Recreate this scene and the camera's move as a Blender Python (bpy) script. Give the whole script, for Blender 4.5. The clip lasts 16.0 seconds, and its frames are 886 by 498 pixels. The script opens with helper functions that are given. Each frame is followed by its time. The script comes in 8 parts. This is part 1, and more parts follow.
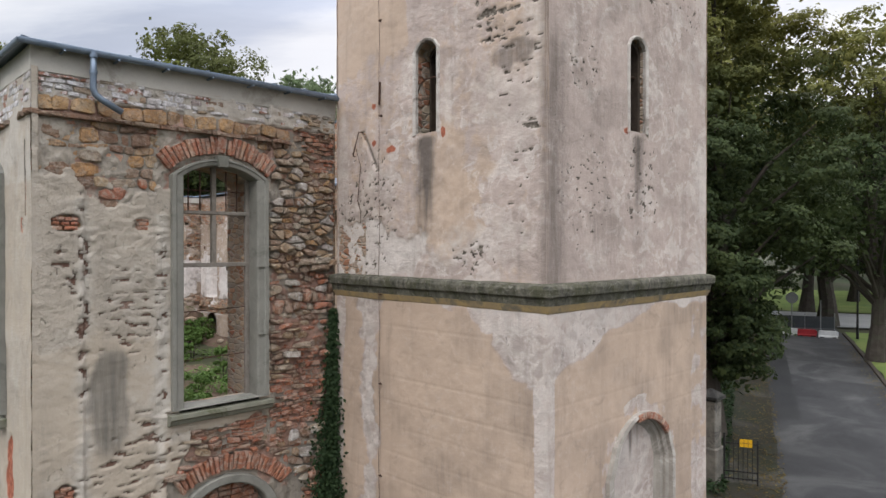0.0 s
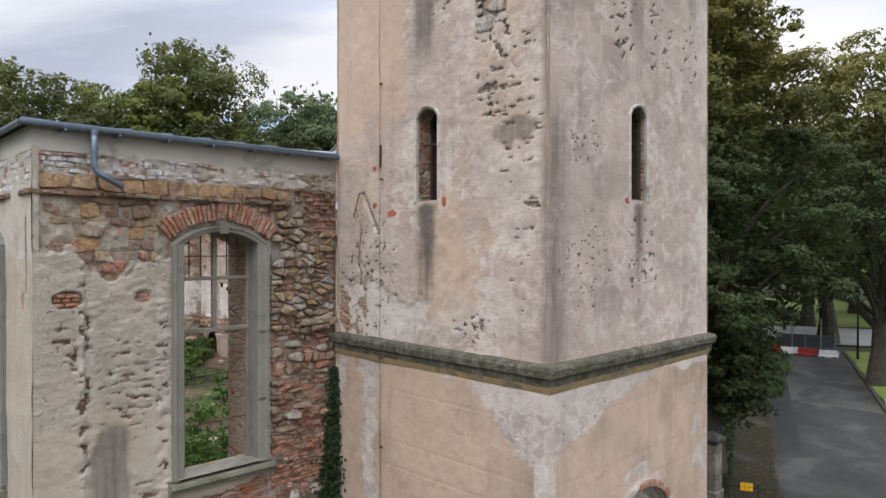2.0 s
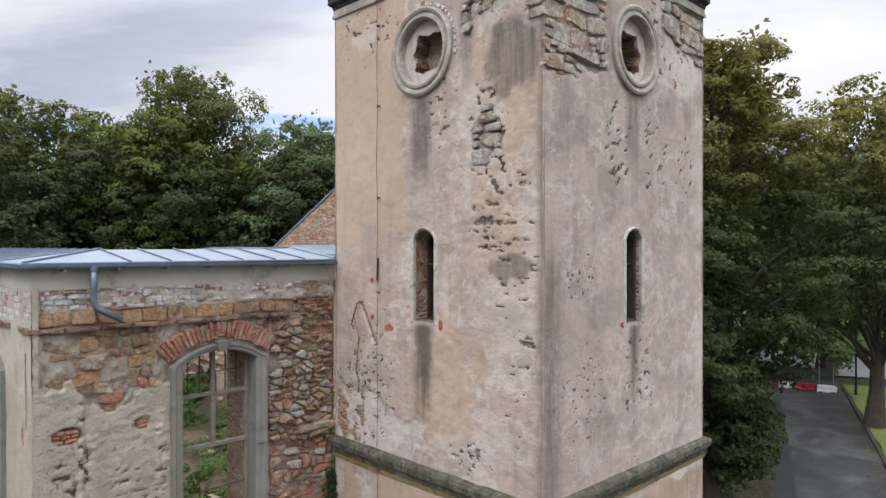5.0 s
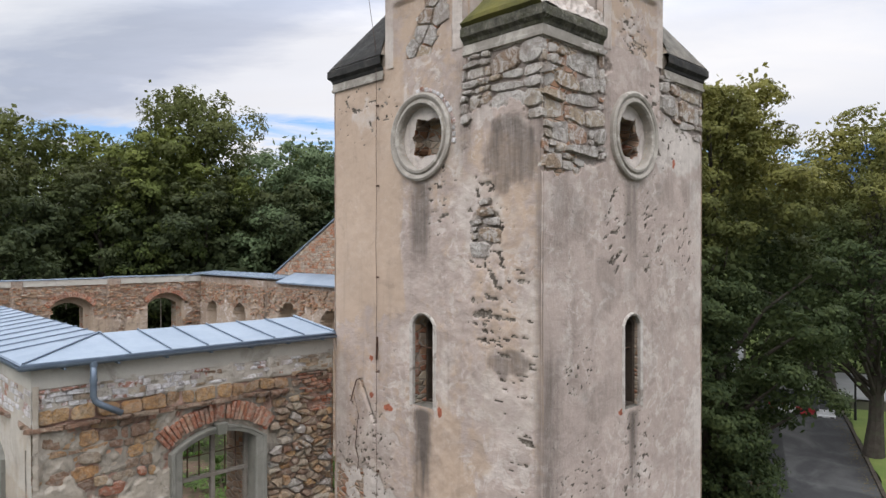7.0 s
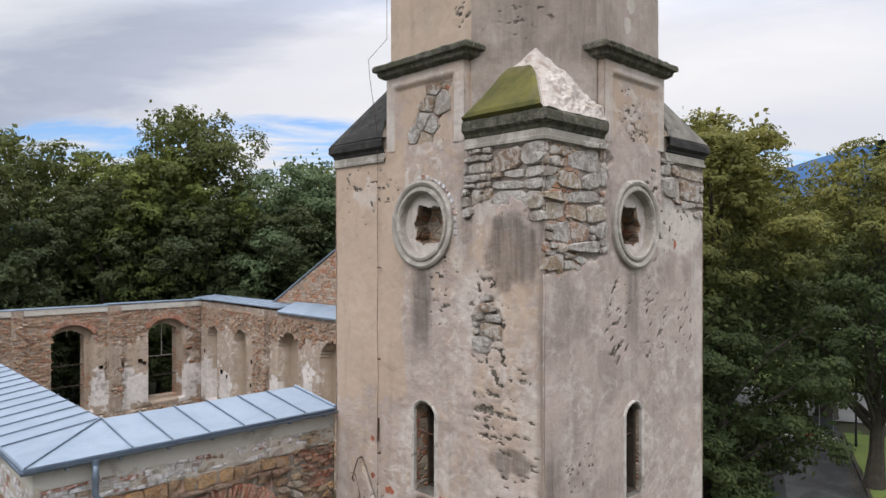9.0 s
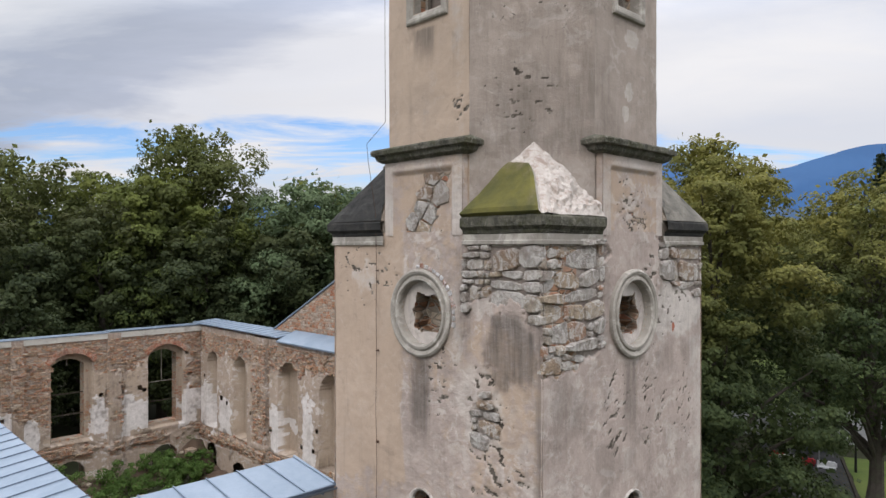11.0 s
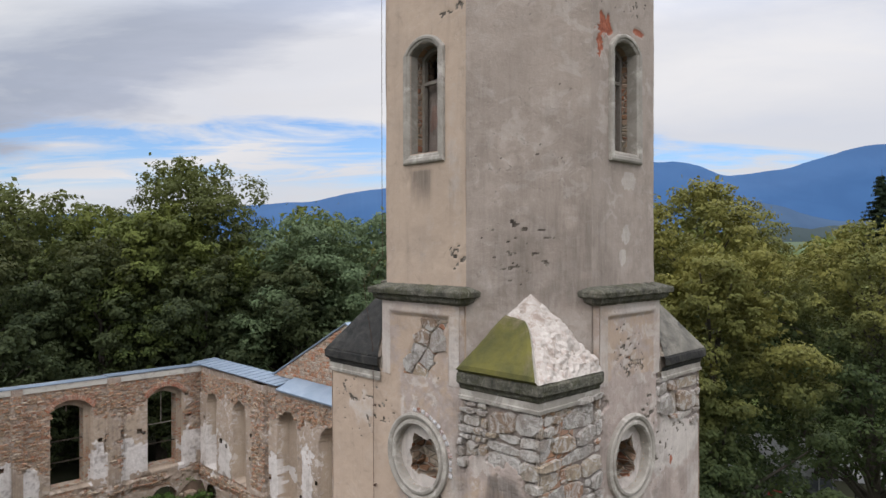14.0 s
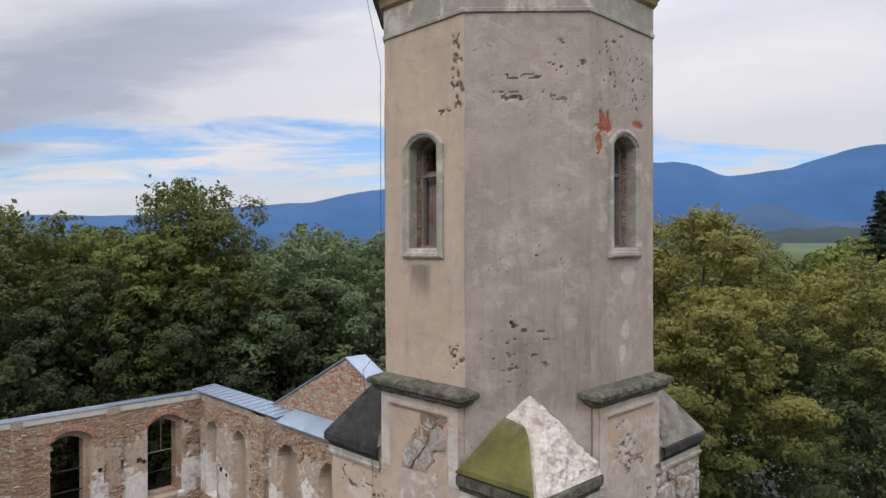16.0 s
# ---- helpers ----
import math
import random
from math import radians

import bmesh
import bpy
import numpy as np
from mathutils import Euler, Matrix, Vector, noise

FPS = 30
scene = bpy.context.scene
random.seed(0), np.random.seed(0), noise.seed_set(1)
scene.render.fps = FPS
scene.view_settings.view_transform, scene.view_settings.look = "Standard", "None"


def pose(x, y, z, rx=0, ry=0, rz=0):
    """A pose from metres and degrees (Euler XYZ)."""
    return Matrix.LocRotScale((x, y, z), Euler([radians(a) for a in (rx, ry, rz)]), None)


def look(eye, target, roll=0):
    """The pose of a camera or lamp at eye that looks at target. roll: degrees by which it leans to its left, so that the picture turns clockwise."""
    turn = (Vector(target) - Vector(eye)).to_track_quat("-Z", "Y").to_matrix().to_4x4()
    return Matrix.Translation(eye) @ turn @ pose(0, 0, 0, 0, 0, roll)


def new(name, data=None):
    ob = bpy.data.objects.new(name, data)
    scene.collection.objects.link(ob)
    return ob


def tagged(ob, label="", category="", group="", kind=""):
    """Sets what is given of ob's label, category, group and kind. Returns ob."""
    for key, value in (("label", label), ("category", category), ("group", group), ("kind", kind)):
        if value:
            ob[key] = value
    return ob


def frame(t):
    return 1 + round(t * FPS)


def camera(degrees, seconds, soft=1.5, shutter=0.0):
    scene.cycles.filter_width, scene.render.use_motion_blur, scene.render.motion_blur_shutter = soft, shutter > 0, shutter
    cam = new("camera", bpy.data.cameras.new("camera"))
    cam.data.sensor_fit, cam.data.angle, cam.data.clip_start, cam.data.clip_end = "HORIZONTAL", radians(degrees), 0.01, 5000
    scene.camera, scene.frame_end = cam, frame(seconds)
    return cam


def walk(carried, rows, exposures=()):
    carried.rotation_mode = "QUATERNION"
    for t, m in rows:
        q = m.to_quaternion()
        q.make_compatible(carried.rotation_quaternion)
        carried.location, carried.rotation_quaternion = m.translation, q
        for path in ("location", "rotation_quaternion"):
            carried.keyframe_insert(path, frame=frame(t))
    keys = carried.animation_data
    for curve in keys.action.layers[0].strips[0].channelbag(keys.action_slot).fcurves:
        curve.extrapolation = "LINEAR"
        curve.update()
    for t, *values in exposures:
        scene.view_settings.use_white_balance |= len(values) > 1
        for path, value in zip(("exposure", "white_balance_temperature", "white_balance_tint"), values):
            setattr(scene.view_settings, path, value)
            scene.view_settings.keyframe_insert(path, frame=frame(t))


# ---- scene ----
cam = camera(67.0, 16.0)
METRES, EYE, TILT, LEAN, TURN = 11.2, 6.1, -0.3, 0.0, 0.0
ROWS = [
    (0, 0.0000, 0.0000, 0.0000, -0.00, 0.00, 0.00),
    (0.5, -0.0012, 0.0005, 0.0235, 0.01, 0.01, 0.01),
    (1, -0.0018, 0.0007, 0.0490, 0.00, 0.01, 0.01),
    (1.5, -0.0018, 0.0011, 0.0723, 0.00, 0.02, 0.01),
    (2, -0.0012, 0.0002, 0.0976, -0.00, 0.03, 0.01),
    (2.5, 0.0004, -0.0012, 0.1212, 0.00, 0.05, 0.02),
    (3, 0.0018, -0.0021, 0.1514, 0.01, 0.05, 0.03),
    (3.5, 0.0028, -0.0041, 0.1801, 0.01, 0.06, 0.03),
    (4, 0.0028, -0.0057, 0.2117, 0.01, 0.07, 0.02),
    (6.5, 0.0051, -0.0099, 0.3625, -0.01, 0.14, 0.02),
    (7, 0.0049, -0.0105, 0.3951, -0.01, 0.15, 0.02),
    (7.5, 0.0044, -0.0103, 0.4256, -0.01, 0.16, 0.02),
    (8, 0.0040, -0.0103, 0.4585, -0.01, 0.17, 0.02),
    (8.5, 0.0033, -0.0106, 0.4888, -0.01, 0.19, 0.02),
    (9, 0.0032, -0.0117, 0.5217, 0.01, 0.21, 0.01),
    (11.5, 0.0071, -0.0133, 0.6861, 0.03, 0.21, 0.05),
    (12, 0.0081, -0.0131, 0.7219, 0.03, 0.23, 0.06),
    (12.5, 0.0088, -0.0124, 0.7551, 0.03, 0.24, 0.07),
    (13, 0.0098, -0.0121, 0.7911, 0.05, 0.25, 0.08),
    (13.5, 0.0108, -0.0124, 0.8247, 0.06, 0.25, 0.10),
    (14, 0.0112, -0.0131, 0.8606, 0.06, 0.26, 0.10),
    (14.5, 0.0114, -0.0131, 0.8942, 0.06, 0.27, 0.12),
    (15, 0.0124, -0.0117, 0.9298, 0.07, 0.30, 0.14),
    (15.5, 0.0132, -0.0119, 0.9630, 0.07, 0.30, 0.15),
    (16, 0.0132, -0.0121, 0.9996, 0.08, 0.29, 0.17),
]
walk(cam, [(t, pose(0, 0, EYE, TILT, LEAN, TURN) @ pose(METRES * x, METRES * y, METRES * z, 90 + pitch, roll, yaw)) for t, x, y, z, yaw, pitch, roll in ROWS], [(0.0, 0.46), (4.2, 0.45), (8.5, 0.31), (12.5, 0.19), (16.0, 0.13)])

# ---- world, sun ----
world = bpy.data.worlds.new("overcast_sky")
scene.world = world
world.use_nodes = True
wn, wl = world.node_tree.nodes, world.node_tree.links


def wnode(kind, **inputs):
    n = wn.new(kind)
    for k, v in inputs.items():
        n.inputs[k].default_value = v
    return n


def wmath(op, a, b=None, c=None):
    n = wn.new("ShaderNodeMath")
    n.operation = op
    for i, v in enumerate((a, b, c)):
        if v is None:
            continue
        if isinstance(v, (int, float)):
            n.inputs[i].default_value = v
        else:
            wl.new(v, n.inputs[i])
    return n.outputs[0]


sky = wn.new("ShaderNodeTexSky")
sky.sky_type, sky.sun_disc = "NISHITA", False
sky.sun_elevation, sky.sun_rotation = radians(42), radians(195.5)
coord = wn.new("ShaderNodeTexCoord")
sep = wn.new("ShaderNodeSeparateXYZ")
wl.new(coord.outputs["Generated"], sep.inputs[0])
up = wmath("ADD", wmath("MAXIMUM", sep.outputs[2], 0.0), 0.14)
flat = wn.new("ShaderNodeCombineXYZ")
wl.new(wmath("DIVIDE", sep.outputs[0], up), flat.inputs[0])
wl.new(wmath("DIVIDE", sep.outputs[1], up), flat.inputs[1])


def cloud_noise(scale, detail, rough, dist, shift, turn, stretch):
    mp = wn.new("ShaderNodeMapping")
    mp.inputs["Location"].default_value = shift
    mp.inputs["Rotation"].default_value = (0, 0, radians(turn))
    mp.inputs["Scale"].default_value = stretch
    wl.new(flat.outputs[0], mp.inputs[0])
    n = wnode("ShaderNodeTexNoise", Scale=scale, Detail=detail, Roughness=rough, Distortion=dist)
    wl.new(mp.outputs[0], n.inputs["Vector"])
    return n.outputs[0]


def ramp_of(nodes, links, value, stops):
    r = nodes.new("ShaderNodeValToRGB")
    els = r.color_ramp.elements
    while len(els) < len(stops):
        els.new(0.5)
    for e, (p, c) in zip(els, stops):
        e.position = p
        e.color = (*c, 1) if len(c) == 3 else c
    links.new(value, r.inputs[0])
    return r.outputs[0]


# streaky cloud sheet: long bands across one direction, frayed by noise
def wdot(a, b):
    return wmath("ADD", wmath("MULTIPLY", wmath("DIVIDE", sep.outputs[0], up), a), wmath("MULTIPLY", wmath("DIVIDE", sep.outputs[1], up), b))


fray = cloud_noise(0.9, 8, 0.58, 0.35, (3.1, 0.4, 0), -26, (0.75, 1.0, 1))
wisp = cloud_noise(2.2, 9, 0.62, 0.5, (1.3, 5.2, 0), -20, (0.5, 1.0, 1))
across = wmath("ADD", wdot(0.445, 0.895), wmath("ADD", wmath("MULTIPLY", wmath("SUBTRACT", fray, 0.5), 1.5), wmath("MULTIPLY", wmath("SUBTRACT", wisp, 0.5), 0.45)))
across = wmath("DIVIDE", across, 6.0)
shade = ramp_of(wn, wl, across, [(0.0, (0.80, 0.83, 0.88)), (0.175, (0.93, 0.935, 0.97)), (0.222, (0.70, 0.735, 0.82)), (0.255, (0.49, 0.535, 0.65)), (0.285, (0.57, 0.61, 0.73)), (0.325, (0.88, 0.885, 0.94)), (0.42, (1.0, 0.99, 1.02)), (0.55, (0.85, 0.87, 0.95)), (0.75, (0.92, 0.93, 0.96))])
low_band = wmath("DIVIDE", wmath("ADD", wdot(-0.15, 0.95), wmath("ADD", wmath("MULTIPLY", wmath("SUBTRACT", fray, 0.5), 1.3), wmath("MULTIPLY", wmath("SUBTRACT", wisp, 0.5), 0.5))), 6.0)
gap = ramp_of(wn, wl, low_band, [(0.0, (0.1, 0.1, 0.1)), (0.24, (0.25, 0.25, 0.25)), (0.34, (0, 0, 0)), (0.47, (0.05, 0.05, 0.05)), (0.50, (1, 1, 1)), (0.63, (1, 1, 1)), (0.72, (0.1, 0.1, 0.1))])
torn = ramp_of(wn, wl, wisp, [(0.40, (0, 0, 0)), (0.55, (1, 1, 1))])
cover = wmath("SUBTRACT", 1.0, wmath("MULTIPLY", gap, torn))
SKY_BLUE, CLOUD = 0.105, 0.96
dim = wn.new("ShaderNodeVectorMath")
dim.operation = "MULTIPLY"
dim.inputs[1].default_value = (SKY_BLUE * 0.80, SKY_BLUE * 0.96, SKY_BLUE * 1.25)
wl.new(sky.outputs[0], dim.inputs[0])
white = wn.new("ShaderNodeVectorMath")
white.operation = "SCALE"
low = wmath("ADD", wmath("MULTIPLY", wmath("MAXIMUM", sep.outputs[2], 0.0), 0.35), 0.70)
high = wmath("MULTIPLY", wmath("MAXIMUM", wmath("SUBTRACT", sep.outputs[2], 0.30), 0.0), 4.6)
wl.new(wmath("MULTIPLY", wmath("ADD", low, high), CLOUD), white.inputs["Scale"])
wl.new(shade, white.inputs[0])
mixsky = wn.new("ShaderNodeMix")
mixsky.data_type = "RGBA"
wl.new(cover, mixsky.inputs[0])
wl.new(dim.outputs[0], mixsky.inputs[6])
wl.new(white.outputs[0], mixsky.inputs[7])
wl.new(mixsky.outputs[2], wn["Background"].inputs[0])
wn["Background"].inputs[1].default_value = 1.0

sun = new("sun", bpy.data.lights.new("sun", "SUN"))
sun.data.energy, sun.data.angle, sun.data.color = 0.75, radians(20), (1.0, 0.94, 0.86)
sun.matrix_world = look((-10, -36, 34), (0, 0, 0))

# ---- materials ----
class Mat:
    """A principled material with short helpers for its node tree."""

    def __init__(self, name, rough=0.9, metal=0.0):
        self.m = bpy.data.materials.new(name)
        self.m.use_nodes = True
        self.n, self.l = self.m.node_tree.nodes, self.m.node_tree.links
        self.p = self.n["Principled BSDF"]
        self.p.inputs["Roughness"].default_value, self.p.inputs["Metallic"].default_value = rough, metal
        self.p.inputs["Specular IOR Level"].default_value = 0.25
        self.c = self.n.new("ShaderNodeTexCoord").outputs["Object"]

    def noise(self, scale, detail=4, rough=0.6, dist=0.0, stretch=None):
        n = self.n.new("ShaderNodeTexNoise")
        n.inputs["Scale"].default_value, n.inputs["Detail"].default_value = scale, detail
        n.inputs["Roughness"].default_value, n.inputs["Distortion"].default_value = rough, dist
        src = self.c
        if stretch:
            mp = self.n.new("ShaderNodeMapping")
            mp.inputs["Scale"].default_value = stretch
            self.l.new(src, mp.inputs[0])
            src = mp.outputs[0]
        self.l.new(src, n.inputs["Vector"])
        return n.outputs[0]

    def ramp(self, value, stops):
        return ramp_of(self.n, self.l, value, stops)

    def soft(self, value, lo, hi):
        n = self.n.new("ShaderNodeMapRange")
        n.interpolation_type = "SMOOTHSTEP"
        n.inputs[1].default_value, n.inputs[2].default_value = lo, hi
        self.l.new(value, n.inputs[0])
        return n.outputs[0]

    def math(self, op, a, b):
        n = self.n.new("ShaderNodeMath")
        n.operation = op
        for i, v in enumerate((a, b)):
            if isinstance(v, (int, float)):
                n.inputs[i].default_value = v
            else:
                self.l.new(v, n.inputs[i])
        return n.outputs[0]

    def mix(self, fac, a, b, mode="MIX"):
        n = self.n.new("ShaderNodeMix")
        n.data_type, n.blend_type = "RGBA", mode
        for i, v in ((0, fac), (6, a), (7, b)):
            if isinstance(v, (int, float)):
                n.inputs[i].default_value = v
            elif isinstance(v, tuple):
                n.inputs[i].default_value = (*v, 1)
            else:
                self.l.new(v, n.inputs[i])
        return n.outputs[2]

    def attr(self, name):
        a = self.n.new("ShaderNodeAttribute")
        a.attribute_name = name
        s = self.n.new("ShaderNodeSeparateColor")
        self.l.new(a.outputs["Color"], s.inputs[0])
        return s.outputs

    def rand(self, island):
        n = self.n.new("ShaderNodeNewGeometry" if island else "ShaderNodeObjectInfo")
        return n.outputs["Random Per Island" if island else "Random"]

    def voronoi(self, scale, feature="DISTANCE_TO_EDGE", stretch=None):
        n = self.n.new("ShaderNodeTexVoronoi")
        n.feature = feature
        n.inputs["Scale"].default_value = scale
        mp = self.n.new("ShaderNodeMapping")
        mp.inputs["Scale"].default_value = stretch or (1, 1, 1)
        self.l.new(self.c, mp.inputs[0])
        self.l.new(mp.outputs[0], n.inputs["Vector"])
        return n.outputs

    def out(self, colour, bump=None, strength=0.4, dist=0.02, rough=None):
        if isinstance(colour, tuple):
            self.p.inputs["Base Color"].default_value = (*colour, 1)
        else:
            self.l.new(colour, self.p.inputs["Base Color"])
        if bump is not None:
            b = self.n.new("ShaderNodeBump")
            b.inputs["Strength"].default_value, b.inputs["Distance"].default_value = strength, dist
            self.l.new(bump, b.inputs["Height"])
            self.l.new(b.outputs[0], self.p.inputs["Normal"])
        if rough is not None:
            self.l.new(rough, self.p.inputs["Roughness"])
        return self.m


def plaster_material(name, coat, paint, pale, grime, ghost=0.5, rough=0.7, relief=0.035, flakes=0.5):
    """Old render: a rough coat, smooth paint on it, pale lime patches, dark streaks and bare spots."""
    k = Mat(name, 0.92)
    w, b = k.attr("wear"), k.attr("bare")
    big, mid, fine = k.noise(0.9, 5, 0.6, 0.4), k.noise(4.5, 6, 0.65, 0.3), k.noise(38, 4, 0.7)
    col = k.mix(k.soft(big, 0.35, 0.65), coat, tuple(v * 0.86 for v in coat))
    edge = k.math("ADD", w[0], k.math("MULTIPLY", k.math("SUBTRACT", mid, 0.5), 0.7))
    col = k.mix(k.soft(edge, 0.42, 0.58), col, k.mix(k.soft(big, 0.3, 0.7), paint, tuple(v * 0.9 for v in paint)))
    edge = k.math("ADD", w[1], k.math("MULTIPLY", k.math("SUBTRACT", mid, 0.5), 0.9))
    col = k.mix(k.soft(edge, 0.30, 0.80), col, k.mix(k.soft(mid, 0.35, 0.6), pale, tuple(v * 0.88 for v in pale)))
    blot = k.noise(2.6, 7, 0.7, 1.0)
    col = k.mix(k.math("MULTIPLY", k.soft(blot, 0.52, 0.72), 0.35), col, grime)
    # soft cloudy flakes of thin lime and worn patches between them
    flake = k.noise(2.6, 5, 0.6, 0.8, (1.0, 1.0, 1.3))
    field = k.math("MULTIPLY", k.soft(k.noise(0.55, 4, 0.6, 0.4), 0.40, 0.60), k.math("SUBTRACT", 1.0, k.math("MULTIPLY", k.soft(w[0], 0.45, 0.8), 0.9)))
    col = k.mix(k.math("MULTIPLY", k.math("MULTIPLY", k.soft(flake, 0.52, 0.575), field), flakes), col, pale)
    worn = k.noise(1.2, 5, 0.6, 0.6, (1.0, 1.0, 1.4))
    col = k.mix(k.math("MULTIPLY", k.soft(worn, 0.46, 0.72), k.math("MULTIPLY", k.math("SUBTRACT", 1.0, k.soft(w[0], 0.6, 0.95)), flakes * 0.8)), col, tuple(v * 0.66 for v in coat))
    # stones that show through the thin coat: pale joints, darker middles
    warp = k.n.new("ShaderNodeVectorMath")
    warp.operation = "ADD"
    wob = k.n.new("ShaderNodeTexNoise")
    wob.inputs["Scale"].default_value, wob.inputs["Detail"].default_value = 3.0, 4
    k.l.new(k.c, wob.inputs["Vector"])
    sc = k.n.new("ShaderNodeVectorMath")
    sc.operation = "SCALE"
    sc.inputs["Scale"].default_value = 0.55
    k.l.new(wob.outputs["Color"], sc.inputs[0])
    k.l.new(k.c, warp.inputs[0])
    k.l.new(sc.outputs[0], warp.inputs[1])
    vo = k.n.new("ShaderNodeTexVoronoi")
    vo.feature = "DISTANCE_TO_EDGE"
    vo.inputs["Scale"].default_value = 3.1
    vm = k.n.new("ShaderNodeMapping")
    vm.inputs["Scale"].default_value = (1, 1, 1.5)
    k.l.new(warp.outputs[0], vm.inputs[0])
    k.l.new(vm.outputs[0], vo.inputs["Vector"])
    where = k.math("MULTIPLY", k.soft(k.noise(0.8, 5, 0.65, 0.5), 0.40, 0.62), k.math("SUBTRACT", 1.0, k.math("MULTIPLY", w[0], 0.75)))
    joint = k.math("SUBTRACT", 1.0, k.soft(k.math("ADD", vo.outputs["Distance"], k.math("MULTIPLY", k.math("SUBTRACT", mid, 0.5), 0.45)), 0.0, 0.13))
    joint = k.math("MULTIPLY", joint, k.soft(k.noise(6.5, 6, 0.7, 0.8), 0.44, 0.60))
    col = k.mix(k.math("MULTIPLY", k.math("MULTIPLY", joint, where), ghost), col, pale)
    col = k.mix(k.math("MULTIPLY", k.math("MULTIPLY", k.soft(vo.outputs["Distance"], 0.10, 0.25), where), ghost * 0.45), col, grime)
    crack = k.math("MULTIPLY", k.math("MULTIPLY", k.soft(k.noise(12, 6, 0.75, 1.0), 0.56, 0.61), joint), where)
    col = k.mix(k.math("MULTIPLY", crack, 0.75), col, tuple(v * 0.45 for v in grime))
    speck = k.noise(16, 5, 0.75, 0.6)
    col = k.mix(k.math("MULTIPLY", k.soft(speck, 0.56, 0.74), 0.26), col, pale)
    drip = k.noise(3.0, 5, 0.65, 0.2, (4.0, 4.0, 0.35))
    streak = k.math("MULTIPLY", w[2], k.math("ADD", 0.45, k.math("MULTIPLY", drip, 1.1)))
    col = k.mix(k.soft(streak, 0.10, 0.85), col, tuple(v * 0.8 for v in grime))
    col = k.mix(k.math("MULTIPLY", k.soft(k.noise(1.3, 6, 0.7, 0.5, (3.0, 3.0, 0.25)), 0.5, 0.75), 0.28), col, grime)
    # bare stone in the chips; its blackest tones also paint the shadow inside them
    col = k.mix(k.soft(b[0], 0.3, 0.7), col, k.ramp(k.noise(9, 5, 0.7), [(0.34, (0.035, 0.028, 0.023)), (0.50, (0.10, 0.082, 0.067)), (0.66, (0.28, 0.245, 0.21))]))
    col = k.mix(k.soft(b[1], 0.3, 0.7), col, k.ramp(k.noise(14, 4, 0.6), [(0.3, (0.17, 0.05, 0.03)), (0.6, (0.36, 0.12, 0.07)), (0.8, (0.42, 0.26, 0.2))]))
    col = k.mix(k.math("MULTIPLY", b[2], k.soft(mid, 0.3, 0.6)), col, (0.10, 0.11, 0.045))
    col = k.mix(k.math("MULTIPLY", k.soft(fine, 0.45, 0.75), 0.08), col, (0.08, 0.07, 0.06))
    h = k.math("ADD", k.math("MULTIPLY", mid, 0.5), k.math("MULTIPLY", fine, 0.12))
    h = k.math("ADD", h, k.math("MULTIPLY", speck, 0.26))
    h = k.math("SUBTRACT", h, k.math("MULTIPLY", crack, 0.6))
    h = k.math("ADD", h, k.math("MULTIPLY", k.noise(24, 3, 0.6), 0.22))
    h = k.math("MULTIPLY", k.math("SUBTRACT", h, 0.55), k.math("SUBTRACT", 1.0, k.math("MULTIPLY", k.soft(w[0], 0.3, 0.8), 0.72)))
    return k.out(col, h, rough, relief)


M_TOWER = plaster_material("tower_plaster", (0.425, 0.343, 0.305), (0.448, 0.337, 0.260), (0.565, 0.502, 0.462), (0.150, 0.122, 0.106), 0.6, 0.9, 0.04, 0.55)
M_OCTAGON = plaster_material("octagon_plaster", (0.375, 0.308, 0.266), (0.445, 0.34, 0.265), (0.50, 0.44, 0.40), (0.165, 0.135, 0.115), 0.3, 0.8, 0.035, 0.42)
M_CHURCH = plaster_material("church_plaster", (0.385, 0.335, 0.28), (0.40, 0.338, 0.272), (0.475, 0.43, 0.38), (0.17, 0.155, 0.135), 0.25, 1.0, 0.06, 0.3)
M_NAVE = plaster_material("nave_plaster", (0.39, 0.305, 0.245), (0.41, 0.322, 0.25), (0.68, 0.63, 0.61), (0.12, 0.088, 0.068), 0.5, 0.8)


def masonry_rest(name):
    """Rubble and brick seen far off: colour and relief of single stones from the material."""
    k = Mat(name, 0.92)
    v = k.voronoi(4.6, "F1", (1.0, 1.0, 2.3))
    e = k.voronoi(4.6, "DISTANCE_TO_EDGE", (1.0, 1.0, 2.3))
    s = k.n.new("ShaderNodeSeparateColor")
    k.l.new(v["Color"], s.inputs[0])
    col = k.ramp(s.outputs[0], [(0.0, (0.30, 0.13, 0.08)), (0.25, (0.33, 0.22, 0.14)), (0.5, (0.38, 0.30, 0.22)), (0.75, (0.28, 0.24, 0.20)), (1.0, (0.42, 0.35, 0.27))])
    col = k.mix(k.math("MULTIPLY", k.soft(k.noise(0.7, 5, 0.6, 0.5), 0.45, 0.65), 0.6), col, (0.33, 0.15, 0.085))
    col = k.mix(k.soft(e["Distance"], 0.0, 0.09), (0.34, 0.30, 0.26), col)
    col = k.mix(k.math("MULTIPLY", k.soft(k.noise(11, 5, 0.7), 0.5, 0.75), 0.45), col, (0.10, 0.08, 0.07))
    h = k.math("ADD", k.soft(e["Distance"], 0.0, 0.15), k.math("MULTIPLY", k.noise(25, 4, 0.7), 0.5))
    return k.out(col, h, 0.8, 0.04)


M_MASONRY = masonry_rest("weathered_masonry")


